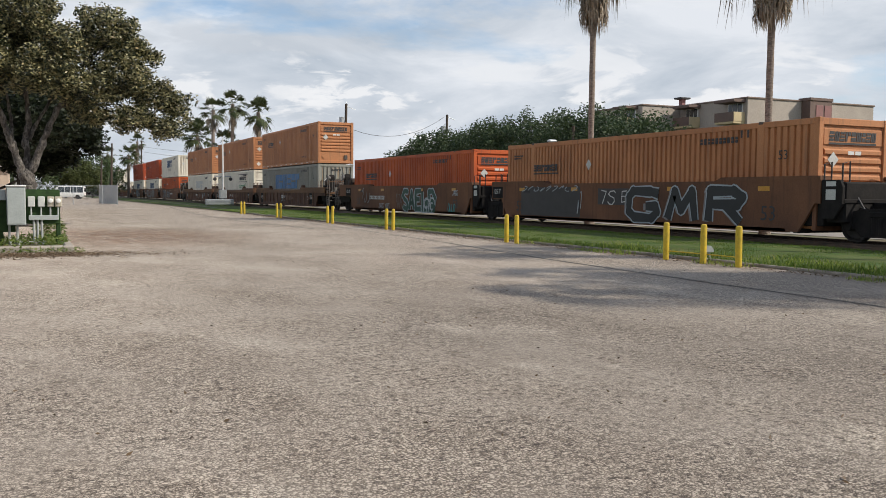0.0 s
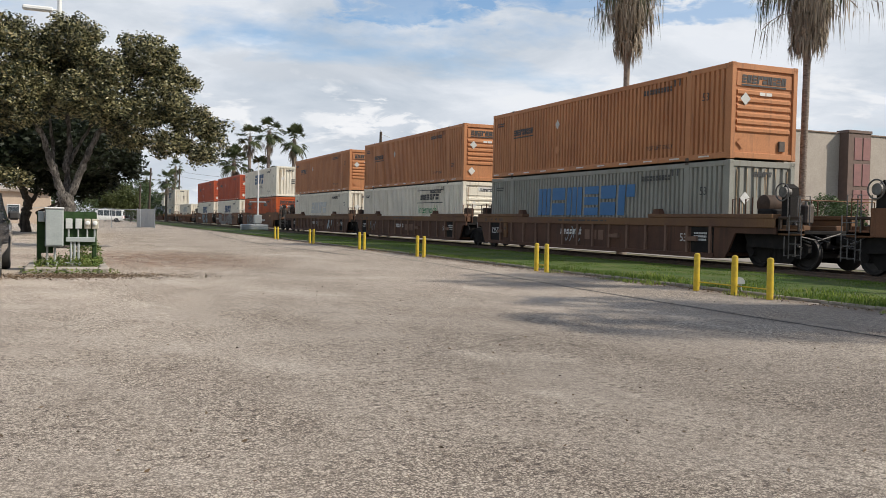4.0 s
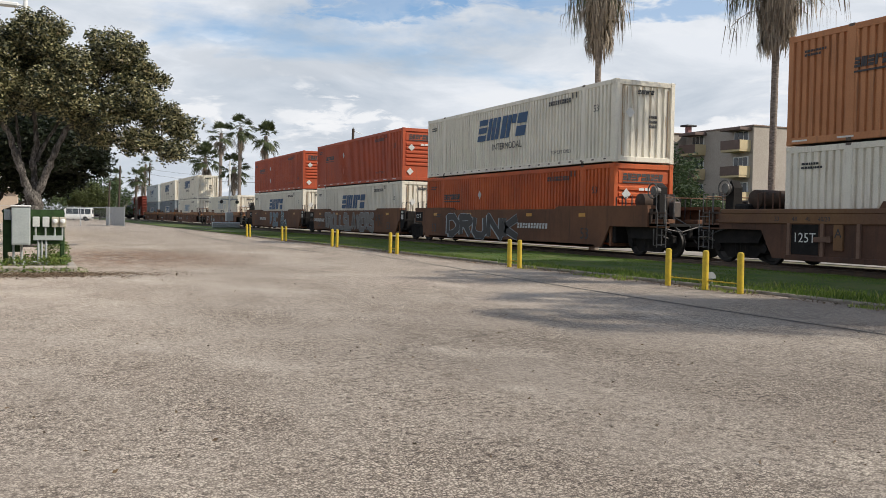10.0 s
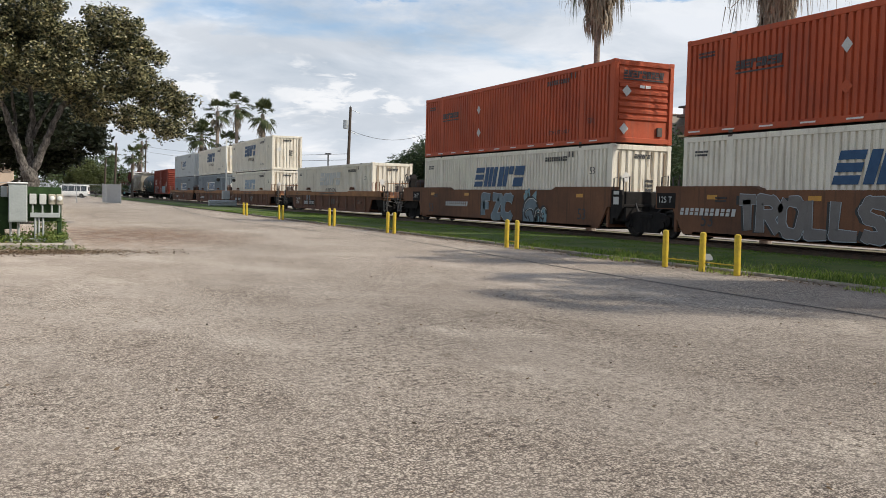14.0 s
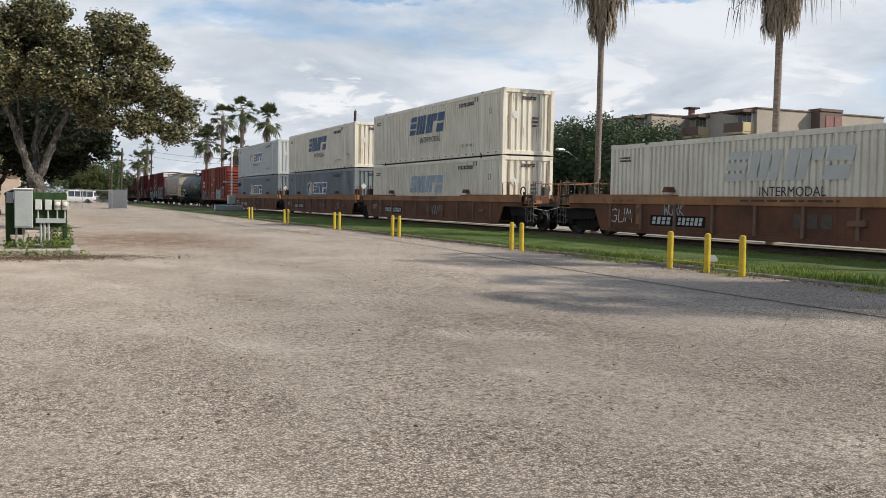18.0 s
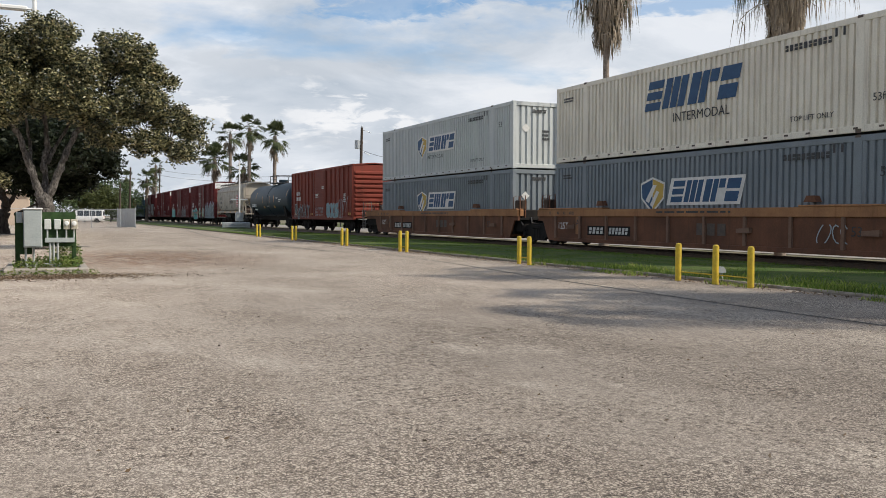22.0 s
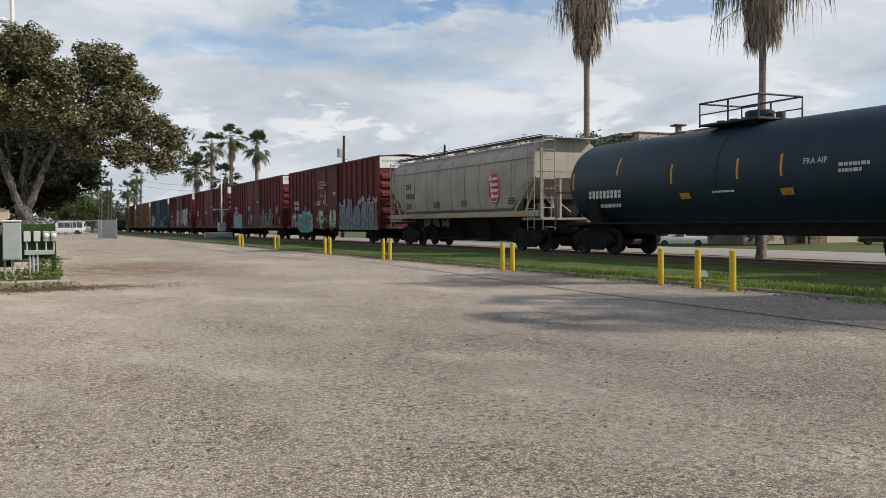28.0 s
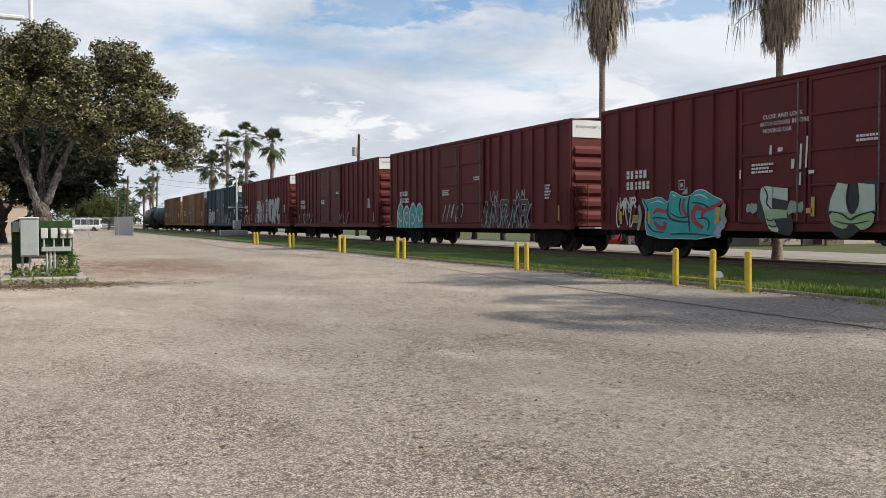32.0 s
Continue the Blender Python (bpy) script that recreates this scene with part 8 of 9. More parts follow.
tree("oak_tree", (-0.10, 34.0, 0), (0.03, 0, 1.85), [],
     [(-2.3, 0.3, 6.8, 2.1, 2.4, 1.2), (0.1, -0.3, 7.25, 0.95, 1.5, 0.8), (2.6, -0.2, 6.95, 0.85, 1.2, 0.68), (1.2, 0.0, 6.3, 1.2, 1.7, 0.7), (3.5, 0.0, 6.35, 0.55, 0.9, 0.5), (3.1, 0.0, 5.4, 1.0, 1.5, 0.8), (4.3, 0.0, 4.75, 0.80, 1.1, 0.5), (5.1, 0.1, 4.35, 0.40, 0.6, 0.32), (4.65, -0.3, 3.55, 0.5, 0.7, 0.36), (3.5, -0.3, 3.85, 0.8, 0.9, 0.42), (2.0, -0.6, 4.75, 1.1, 1.0, 0.6), (0.6, -1.0, 5.3, 1.1, 1.0, 0.7), (-1.6, -1.2, 5.4, 1.3, 1.0, 0.8), (-4.4, 0, 6.0, 2.0, 2.6, 1.9), (2.0, 0.0, 4.0, 0.7, 0.7, 0.3), (-3.4, 0, 4.2, 0.9, 1.0, 0.8), (-1.35, -0.9, 4.65, 0.8, 0.7, 0.42), (-2.4, -0.6, 4.2, 0.7, 0.7, 0.5), (-0.3, 1.6, 5.9, 2.2, 1.2, 1.1), (-0.9, 0.2, 6.0, 1.2, 1.4, 0.9), (3.6, 0.1, 7.25, 0.2, 0.3, 0.15), (4.25, 0.0, 6.15, 0.25, 0.4, 0.2), (5.55, 0.0, 4.7, 0.2, 0.2, 0.1), (1.0, -0.2, 7.6, 0.2, 0.2, 0.15), (5.45, -0.1, 3.9, 0.2, 0.25, 0.12), (2.0, -0.1, 7.6, 0.2, 0.3, 0.12)],
     46, 58, 0.066, M_OAK, "broad live oak with a forked gnarled trunk and olive leaves", 11, 0.24, 0.29, None, oak_limbs)
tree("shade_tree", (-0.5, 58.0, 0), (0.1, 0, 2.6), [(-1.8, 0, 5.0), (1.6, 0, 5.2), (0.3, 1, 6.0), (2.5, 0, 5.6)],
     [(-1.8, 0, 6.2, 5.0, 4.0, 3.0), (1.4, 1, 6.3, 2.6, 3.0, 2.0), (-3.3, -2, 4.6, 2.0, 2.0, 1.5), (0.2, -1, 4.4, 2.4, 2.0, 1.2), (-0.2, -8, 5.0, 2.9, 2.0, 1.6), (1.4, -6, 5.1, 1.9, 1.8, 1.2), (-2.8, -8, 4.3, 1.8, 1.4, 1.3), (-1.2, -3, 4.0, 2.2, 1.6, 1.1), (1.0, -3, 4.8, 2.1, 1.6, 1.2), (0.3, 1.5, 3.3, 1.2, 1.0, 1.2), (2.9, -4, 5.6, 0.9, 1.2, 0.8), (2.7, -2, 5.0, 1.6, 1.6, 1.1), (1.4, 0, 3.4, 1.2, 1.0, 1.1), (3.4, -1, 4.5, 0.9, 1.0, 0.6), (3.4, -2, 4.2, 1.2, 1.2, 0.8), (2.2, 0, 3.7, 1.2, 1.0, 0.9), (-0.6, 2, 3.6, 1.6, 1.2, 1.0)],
     12, 44, 0.15, M_SHADELEAF, "dense dark broadleaf tree behind the oak", 12, 0.22, 0.6, M_DARKBARK)
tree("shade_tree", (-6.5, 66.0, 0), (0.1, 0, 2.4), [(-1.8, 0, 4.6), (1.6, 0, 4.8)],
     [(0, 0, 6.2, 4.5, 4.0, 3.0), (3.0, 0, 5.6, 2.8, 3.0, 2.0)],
     7, 36, 0.18, M_SHADELEAF, "dense dark broadleaf tree behind the oak", 13, 0.3, 0.65, M_DARKBARK)
tree("oak_tree", (-2.55, 62.0, 0), (0.25, 0, 2.2), [],
     [(-1.1, -13, 3.35, 0.75, 0.7, 0.45), (-0.3, -13, 3.0, 0.7, 0.6, 0.45), (0.45, -13, 2.9, 0.4, 0.5, 0.35), (-1.7, -13, 2.9, 0.6, 0.6, 0.4), (-0.6, -12.5, 3.9, 0.9, 0.7, 0.4)],
     34, 50, 0.085, M_OAK, "leaning oak with a dark twisted trunk and low olive sprays", 15, 0.235, 0.3, M_DARKBARK,
     [([(0.2, 0, 1.8), (0.0, -3, 2.7), (-0.3, -8, 3.2), (-0.5, -12.6, 3.4)], 0.17, 0.03), ([(0.25, 0, 1.7), (0.7, -0.2, 2.7), (0.9, 0, 4.2)], 0.17, 0.06), ([(0.2, 0, 1.9), (-0.35, 0, 2.9), (-0.9, 0.2, 4.5)], 0.16, 0.06), ([(0.6, 0, 1.2), (1.9, 0, 1.9), (3.2, 0.2, 2.9)], 0.10, 0.04)])
tree("broadleaf_tree", (7.3, 166.0, 0), (0.1, 0, 2.2), [(-1.8, 0, 4.6), (1.8, 0.3, 4.4), (0.2, 0.5, 5.6)],
     [(-0.6, 0, 5.0, 3.2, 2.6, 2.3), (2.4, 0, 4.2, 2.2, 2.0, 1.9), (-2.6, 0, 3.8, 1.8, 1.8, 1.6), (0.8, -0.6, 3.0, 2.6, 1.6, 1.2), (3.6, 0, 3.0, 1.0, 1.2, 1.0)],
     6.5, 48, 0.17, M_MIDLEAF, "rounded olive-green tree behind the parked van", 16, 0.25, 0.5, M_DARKBARK)
palm_row = "tall fan palm with a brown beard of dead leaves"
fan_palm("fan_palm", 22.27, 32.25, 11.6, 0.004, palm_row, 21, 0.128, 2.1, 3.8, 26, 150)
fan_palm("fan_palm", 22.4, 22.19, 9.75, 0.006, palm_row, 22, 0.118, 2.1, 3.3, 28, 140)
# unseen palms, added right of the view so their crowns shade the lot
for x, y, h, sd in ((21.6, 9.3, 11.0, 23), (21.5, 6.6, 12.6, 24), (21.9, -1.3, 14.1, 25), (21.8, -0.5, 12.5, 26), (21.8, 1.1, 11.3, 27), (22.4, 1.4, 13.4, 28), (22.6, 0.6, 11.3, 30)):
    fan_palm("fan_palm", x, y, h, 0.004, palm_row, sd, 0.16, 2.1, 1.4, 20 if sd < 25 else 36, 24)
far_row = "distant green fan palm"
for x, y, h, sd in ((23.0, 123, 12.5, 31), (22.4, 107.5, 11.9, 32), (25.4, 107, 11.0, 33), (23.1, 136, 10.0, 34), (22.0, 109, 7.2, 35), (23.2, 217, 13.0, 36), (17.2, 176, 8.2, 37), (23.4, 224, 9.0, 38), (14.0, 182, 8.4, 39)):
    fan_palm("fan_palm", x, y, h, 0.01, far_row, sd, 0.22, 3.1 if sd == 34 else 2.5, 1.8, 60 if sd == 34 else 30, 30)
# woods beyond the track
for i, (az, el, dist) in enumerate(((23.2, 2.7, 92), (24.6, 3.9, 90), (26.4, 4.1, 88), (28.3, 4.6, 84), (30.2, 5.2, 80), (32.2, 5.1, 76), (34.2, 5.2, 70), (36.2, 4.9, 66), (37.8, 4.6, 62))):
    x, y = dist * math.sin(radians(az)), dist * math.cos(radians(az))
    h = 1.2 + dist * math.tan(radians(el)) + 0.9
    z0 = -0.8 if x > 40 else -0.4
    tree("broadleaf_tree", (x, y, z0), (0, 0, h * 0.3), [(-1.5, 0, h * 0.6), (1.6, 0.4, h * 0.6), (0, 1, h * 0.65)], [(0, 0, h * 0.62, 3.6, 3.4, h * 0.36), (-2.2, -0.5, h * 0.45, 2.0, 2.0, h * 0.25), (2.3, 0.3, h * 0.48, 2.0, 2.0, h * 0.27)], 5.6, 60, 0.135, M_FARLEAF, "dark green broadleaf tree beyond the railway", 50 + i, 0.25, 0.75)
for i, (x, y, h, w) in enumerate(((6.0, 168, 8.6, 4.0), (10.6, 172, 8.0, 3.6), (14.4, 176, 6.4, 2.6), (1.0, 164, 8.5, 4.4), (13.5, 215, 8.0, 6.0), (-5, 170, 8, 5))):
    tree("hedge_tree", (x, y, 0), (0, 0, h * 0.25), [(-0.8, 0, h * 0.5), (0.9, 0, h * 0.5)], [(0, 0, h * 0.55, w, 2.2, h * 0.42)], 4.0, 34, 0.2, M_SHRUB, "low leafy tree behind the fence", 80 + i, 0.14, 0.7)
for i, (x, y, h, w) in enumerate(((72.3, 72.5, 4.6, 2.2), (75.8, 71.6, 6.4, 2.6), (79.6, 71.8, 5.6, 2.6), (68.5, 76.0, 5.5, 2.6), (63.5, 79.5, 8.4, 3.2), (60.0, 84.0, 8.6, 3.6))):
    tree("shrub", (x, y, -1.4), (0, 0, h * 0.25), [(-0.5, 0, h * 0.5), (0.6, 0, h * 0.5)], [(0, 0, h * 0.58, w, 2.0, h * 0.44)], 6.0, 34, 0.17, M_SHRUB, "leafy shrub before the flats", 95 + i, 0.12, 0.6)

# ---- flats ----


def apartment_building():
    b = thing("apartment_building", pose(0, 0, -1.45), "cream stucco block of flats with brown trim and balconies", "building")
    H = 14.0

    def wing(x0, x1, y0, y1, h):
        part("wall", Shape().box(x0, x1, y0, y1, 0, h), M_STUCCO, b)
        part("roof", Shape().cbox(x0 - 0.12, x1 + 0.12, y0 - 0.12, y1 + 0.12, h, h + 0.18, 0.03), M_FASCIA, b)
    wing(73.7, 94.1, 75.8, 96, H - 0.3)
    wing(67.9, 73.65, 87.2, 97.0, H - 0.4)
    wing(94.2, 125.0, 84.0, 100, H - 2.4)
    tw = part("stair_tower", Shape().box(82.0, 85.5, 74.5, 75.79, 0, H - 0.25), M_BROWNTRIM, b, "projecting brown stair tower")
    for z in (1.7, 4.7, 7.7, 10.7):
        for x in (82.9, 84.25):
            part("panel", Shape().cbox(x, x + 1.15, 74.44, 74.5, z, z + 2.55, 0.02), M_MAROON, tw)
    part("roof", Shape().cbox(81.9, 85.6, 74.4, 76.2, H - 0.25, H + 0.1, 0.03), M_BROWNTRIM, b)
    for (xw, ya, yb) in ((73.7, 76.2, 79.2), (73.7, 83.6, 86.4), (67.9, 88.2, 90.8)):
        for k in range(4):
            z = 2.25 + k * 2.95
            w = part("window", Shape().cbox(xw - 0.05, xw + 0.02, ya + 0.3, yb - 0.3, z + 0.1, z + 2.2, 0.02), M_WHITE, b)
            for j in range(3):
                y = ya + 0.4 + j * (yb - ya - 0.8) / 3
                part("pane", Shape().cbox(xw - 0.08, xw - 0.05, y + 0.05, y + (yb - ya - 0.8) / 3 - 0.05, z + 0.2, z + 2.1, 0.01), M_GLASS, w)
            bal = part("balcony", Shape().cbox(xw - 1.7, xw - 0.02, ya, yb, z - 0.25, z, 0.02), M_CREAMPANEL, b)
            part("balcony_front", Shape().cbox(xw - 1.75, xw - 1.66, ya, yb, z, z + 1.05, 0.01), M_BROWNTRIM, bal)
            part("balcony_side", Shape().cbox(xw - 1.66, xw - 0.02, ya - 0.04, ya + 0.05, z, z + 1.05, 0.01), M_CREAMPANEL, bal)
        part("bay_roof", Shape().cbox(xw - 1.8, xw, ya - 0.1, yb + 0.1, H - 0.75, H - 0.4, 0.03), M_BROWNTRIM, b)
    v = part("vent_stack", Shape().cbox(76.0, 76.6, 89.6, 90.2, H - 0.3, H + 1.0, 0.03), M_MAROON, b)
    part("vent_cap", Shape().cbox(75.5, 77.1, 89.2, 90.6, H + 1.0, H + 1.22, 0.05), M_BLACK, v)


apartment_building()


def low_house(x, y, w, d, h, label, turn=0):
    b = thing("house", pose(x, y, 0, 0, 0, turn), label, "building")
    part("wall", Shape().box(-w / 2, w / 2, 0, d, 0, h), M_TANHOUSE, b)
    part("roof", Shape().prism([(-0.6, h), (d / 2, h + 0.5), (d + 0.6, h), (d + 0.5, h - 0.25), (-0.5, h - 0.25)], -w / 2 - 0.5, w / 2 + 0.5, "x"), M_STUCCO, b)
    for i in range(int(w / 4)):
        xx = -w / 2 + 1.5 + i * 4
        wn_ = part("window", Shape().cbox(xx, xx + 1.4, -0.06, 0.0, 1.0, 2.2, 0.02), M_WHITE, b)
        part("pane", Shape().cbox(xx + 0.1, xx + 1.3, -0.09, -0.06, 1.1, 2.1, 0.01), M_GLASS, wn_)


low_house(-11, 112, 18, 9, 3.9, "low tan rendered house with a flat pale roof behind the trees")

# ---- poles, wires, signal ----


def utility_pole(x, y, h, label, arm=True):
    p = thing("utility_pole", pose(x, y, -0.2, 0, 1.6, 0), label, "utility pole")
    part("pole", Shape().tube([(0, 0, 0), (0, 0, h * 0.5), (0, 0, h)], [0.19, 0.16, 0.13], 12), M_WOODPOLE, p, smooth=True)
    if arm:
        part("transformer", Shape().lathe([(-0.45, 0.0), (-0.42, 0.26), (0.42, 0.26), (0.45, 0.0)], (-0.45, 0, h - 1.75), "z", 16), M_GALV, p, "grey transformer can")
        part("bracket", Shape().tube([(0, 0, h - 0.2), (0.5, 0, h - 0.35), (1.0, 0, h - 0.5)], 0.03, 6).tube([(0, 0, h - 2.4), (0.9, 0, h - 2.7)], 0.03, 6), M_GALV, p)
        part("insulator", Shape().lathe([(0, 0.03), (0.1, 0.07), (0.2, 0.03)], (0.0, 0, h), "z", 8), M_GALV, p)
    return p


utility_pole(28.9, 85.0, 10.4, "dark wooden utility pole with a transformer")
utility_pole(44.0, 93.0, 10.6, "dark wooden utility pole")
utility_pole(12.0, 150.0, 9.1, "distant wooden utility pole", False)
utility_pole(11.2, 160.0, 6.9, "short distant wooden pole", False)
utility_pole(21.95, 199.0, 12.4, "distant wooden utility pole", False)


def wire(a, b, sag, label="thin sagging overhead cable"):
    pts = [Vector(a).lerp(Vector(b), i / 12) - Vector((0, 0, sag * 4 * (i / 12) * (1 - i / 12))) for i in range(13)]
    tagged(part("overhead_cable", Shape().tube(pts, 0.022, 5), M_BLACK), label, "cable")


wire((28.9, 85, 8.0), (44.0, 93, 10.2), 1.6)
wire((44.0, 93, 8.4), (64.0, 84, 7.2), 0.9)
wire((21.95, 199, 11.0), (28.9, 85, 5.5), 0.8)
wire((21.95, 199, 9.9), (28.9, 85, 4.9), 0.8)


def antenna_mast(x, y, h):
    m = thing("antenna_mast", pose(x, y, -1.5), "thin grey mast with an H-shaped aerial", "antenna")
    part("mast", Shape().tube([(0, 0, 0), (0, 0, h + 1.5)], 0.09, 8), M_GALV, m)
    part("crossbar", Shape().tube([(-1.0, 0, h + 0.4), (1.0, 0, h + 0.4)], 0.07, 6), M_GALV, m)
    for x_ in (-1.0, 1.0):
        part("aerial_rod", Shape().tube([(x_, 0, h - 0.5), (x_, 0, h + 1.3)], 0.07, 6), M_GALV, m)


def cowl_post(x, y, h):
    m = thing("lamp_post", pose(x, y, -1.5), "slim dark post with a flat cap", "street lamp")
    part("post", Shape().tube([(0, 0, 0), (0, 0, h + 1.5)], 0.13, 8), M_BLACK, m)
    part("cap", Shape().cbox(-0.5, 0.5, -0.4, 0.4, h + 1.5, h + 1.75, 0.08), M_BLACK, m)


antenna_mast(41.6, 150.0, 7.4)
cowl_post(47.5, 150.0, 8.5)


def crossing_signal(x, y):
    s = thing("crossing_signal", pose(x, y, -0.02), "white crossing signal mast with its gate arm raised", "railway signal")
    part("mast", Shape().tube([(0, 0, 0), (0, 0, 3.4)], 0.07, 10), M_GALV, s, smooth=True)
    part("gate_arm", Shape().cbox(-0.06, 0.06, -0.2, -0.12, 1.2, 6.2, 0.02), M_WHITE, s, "raised white gate arm")
    part("mechanism_box", Shape().cbox(-0.32, 0.32, -0.3, 0.3, 0.7, 1.5, 0.05), M_GALV, s)
    part("light_bar", Shape().cbox(-0.75, 0.75, -0.08, 0.08, 2.62, 2.74, 0.02), M_GALV, s)
    for q in (-0.7, 0.7):
        part("lamp_head", Shape().lathe([(-0.08, 0.0), (-0.07, 0.15), (0.04, 0.16), (0.14, 0.15), (0.14, 0.0)], (q, -0.05, 2.45), "y", 16), M_BLACK, s)
    c = part("relay_cabinet", Shape().cbox(-1.5, 0.9, -0.35, 0.35, 0.10, 0.62, 0.03), M_GALV, s, "low grey slatted cabinet")
    for i in range(3):
        part("slat", Shape().cbox(-1.52, 0.92, -0.40, -0.34, 0.16 + i * 0.16, 0.26 + i * 0.16, 0.01), M_GALV, c)


crossing_signal(15.9, 80.5)


def street_lamp(x, y, h):
    s = thing("street_lamp", pose(x, y, -0.3), "thin grey street lamp on a wooden pole", "street lamp")
    part("pole", Shape().tube([(0, 0, 0), (0, 0, h + 1.2)], [0.16, 0.12], 10), M_WOODPOLE, s)
    part("arm", Shape().tube([(0, 0, h - 0.8), (-1.2, -0.2, h - 0.15), (-2.4, -0.4, h)], 0.035, 6), M_GALV, s)
    part("lamp_head", Shape().lathe([(0, 0.05), (0.2, 0.14), (0.7, 0.12), (0.85, 0.02)], (-2.5, -0.42, h), "x", 10), M_GALV, s)


street_lamp(36.5, 55.0, 5.4)


def lot_light(x, y, h, arm):
    s = thing("lot_light", pose(x, y, 0), "tall white lot light with a side arm", "lamp post")
    part("pole", Shape().tube([(0, 0, -0.1), (0, 0, h)], [0.20, 0.14], 12), M_WHITE, s, smooth=True)
    part("arm", Shape().tube([(0, 0, arm), (-0.5, 0, arm + 0.04)], 0.07, 6), M_WHITE, s)
    part("lamp_head", Shape().cbox(-2.3, -0.4, -0.3, 0.3, arm - 0.12, arm + 0.18, 0.08), M_WHITE, s)


lot_light(-0.65, 66.0, 17.5, 15.05)

# ---- verge and lot furniture ----


def bollard(x, y, h, label="yellow painted steel bollard with a worn base"):
    b = thing("bollard", pose(x, y, 0, rg.uniform(-1, 1), rg.uniform(-1, 1), 0), label, "bollard", "yellow bollards along the kerb")
    part("post", cached("bollard", lambda: Shape().lathe([(-0.3, 0.058), (0.67, 0.058), (0.70, 0.052), (0.715, 0.034), (0.72, 0.0)], (0, 0, 0), "z", 20).mesh("post", True)), M_YELLOW, b)
    return b


for y in (13.45, 12.42, 11.54, 19.68, 19.16, 28.03, 27.41, 34.54, 33.9, 42.6, 41.9, 50.6, 49.8):
    bollard(11.01, y, 0.72)
for a, b in ((11.54, 13.45), (19.16, 19.68), (27.41, 28.03)):
    r = thing("low_rail", pose(11.04, a, 0.17), "thin yellow bar between bollards", "rail")
    part("bar", Shape().tube([(0, 0, 0), (0, b - a, 0)], 0.012, 6), M_YELLOW, r)


def standpipe(x, y):
    s = thing("valve_box", pose(x, y, 0.03), "small grey valve housing on two short pipes", "utility fitting")
    for q in (-0.05, 0.05):
        part("pipe", Shape().tube([(q, 0, -0.05), (q, 0, 0.15)], 0.026, 8), M_PVC, s)
    part("housing", Shape().prism([(-0.11, 0.13), (0.11, 0.13), (0.105, 0.19), (0.045, 0.25), (-0.045, 0.25), (-0.105, 0.19)], -0.06, 0.06, "y"), M_GALV, s)


standpipe(11.62, 13.0)


def meter_board():
    m = thing("meter_board", pose(0, 20.55, 0.12), "green plywood meter board with grey boxes and conduits", "electric meter")
    part("board", Shape().cbox(-0.30, 0.56, 0.0, 0.03, 0.42, 1.15, 0.006), M_GREENBOARD, m)
    part("side_board", Shape().cbox(-0.62, -0.30, 0.02, 0.05, 0.25, 1.0, 0.006), M_GREENBOARD, m)
    for x in (-0.58, 0.52):
        part("post", Shape().cbox(x - 0.045, x + 0.045, 0.04, 0.12, -0.1, 1.12, 0.01), M_GREENBOARD, m)
    cab = part("cabinet", Shape().cbox(-0.46, -0.10, -0.22, 0.0, 0.40, 1.20, 0.012), M_GREYBOX, m, "tall grey steel cabinet")
    part("lid", Shape().cbox(-0.475, -0.085, -0.245, 0.0, 1.20, 1.235, 0.01), M_WHITE, cab)
    part("door", Shape().cbox(-0.445, -0.115, -0.232, -0.221, 0.43, 1.17, 0.004), M_GREYBOX, cab)
    part("small_box", Shape().cbox(-0.60, -0.47, -0.12, 0.02, 0.92, 1.14, 0.01), M_GREYBOX, m)
    for x, c in ((-0.06, 0), (0.13, 0), (0.31, 1), (0.46, 1)):
        b = part("meter_box", Shape().cbox(x, x + 0.135, -0.10, 0.0, 0.78, 1.0, 0.012), M_METERTAN if c else M_METERPALE, m)
        if c:
            part("dial", Shape().lathe([(0, 0.05), (-0.05, 0.05), (-0.06, 0.03), (-0.06, 0.0)], (x + 0.067, -0.10, 0.91), "y", 14), M_WHITE, b)
        part("conduit", Shape().tube([(x + 0.06, -0.05, 0.60), (x + 0.06, -0.05, 0.79)], 0.018, 8), M_PVC, m)
    part("wire_trough", Shape().cbox(-0.05, 0.53, -0.11, 0.0, 0.50, 0.60, 0.008), M_GREYBOX, m)
    for x, z1 in ((-0.42, 0.42), (-0.27, 0.42), (0.05, 0.5), (0.12, 0.5), (0.20, 0.5)):
        part("conduit", Shape().tube([(x + 0.03, -0.05, -0.05), (x, -0.05, 0.1), (x, -0.05, z1)], 0.024, 8), M_PVC, m)
    part("ground_bar", Shape().cbox(-0.28, 0.27, -0.16, -0.12, 0.03, 0.06, 0.006), M_PVC, m)


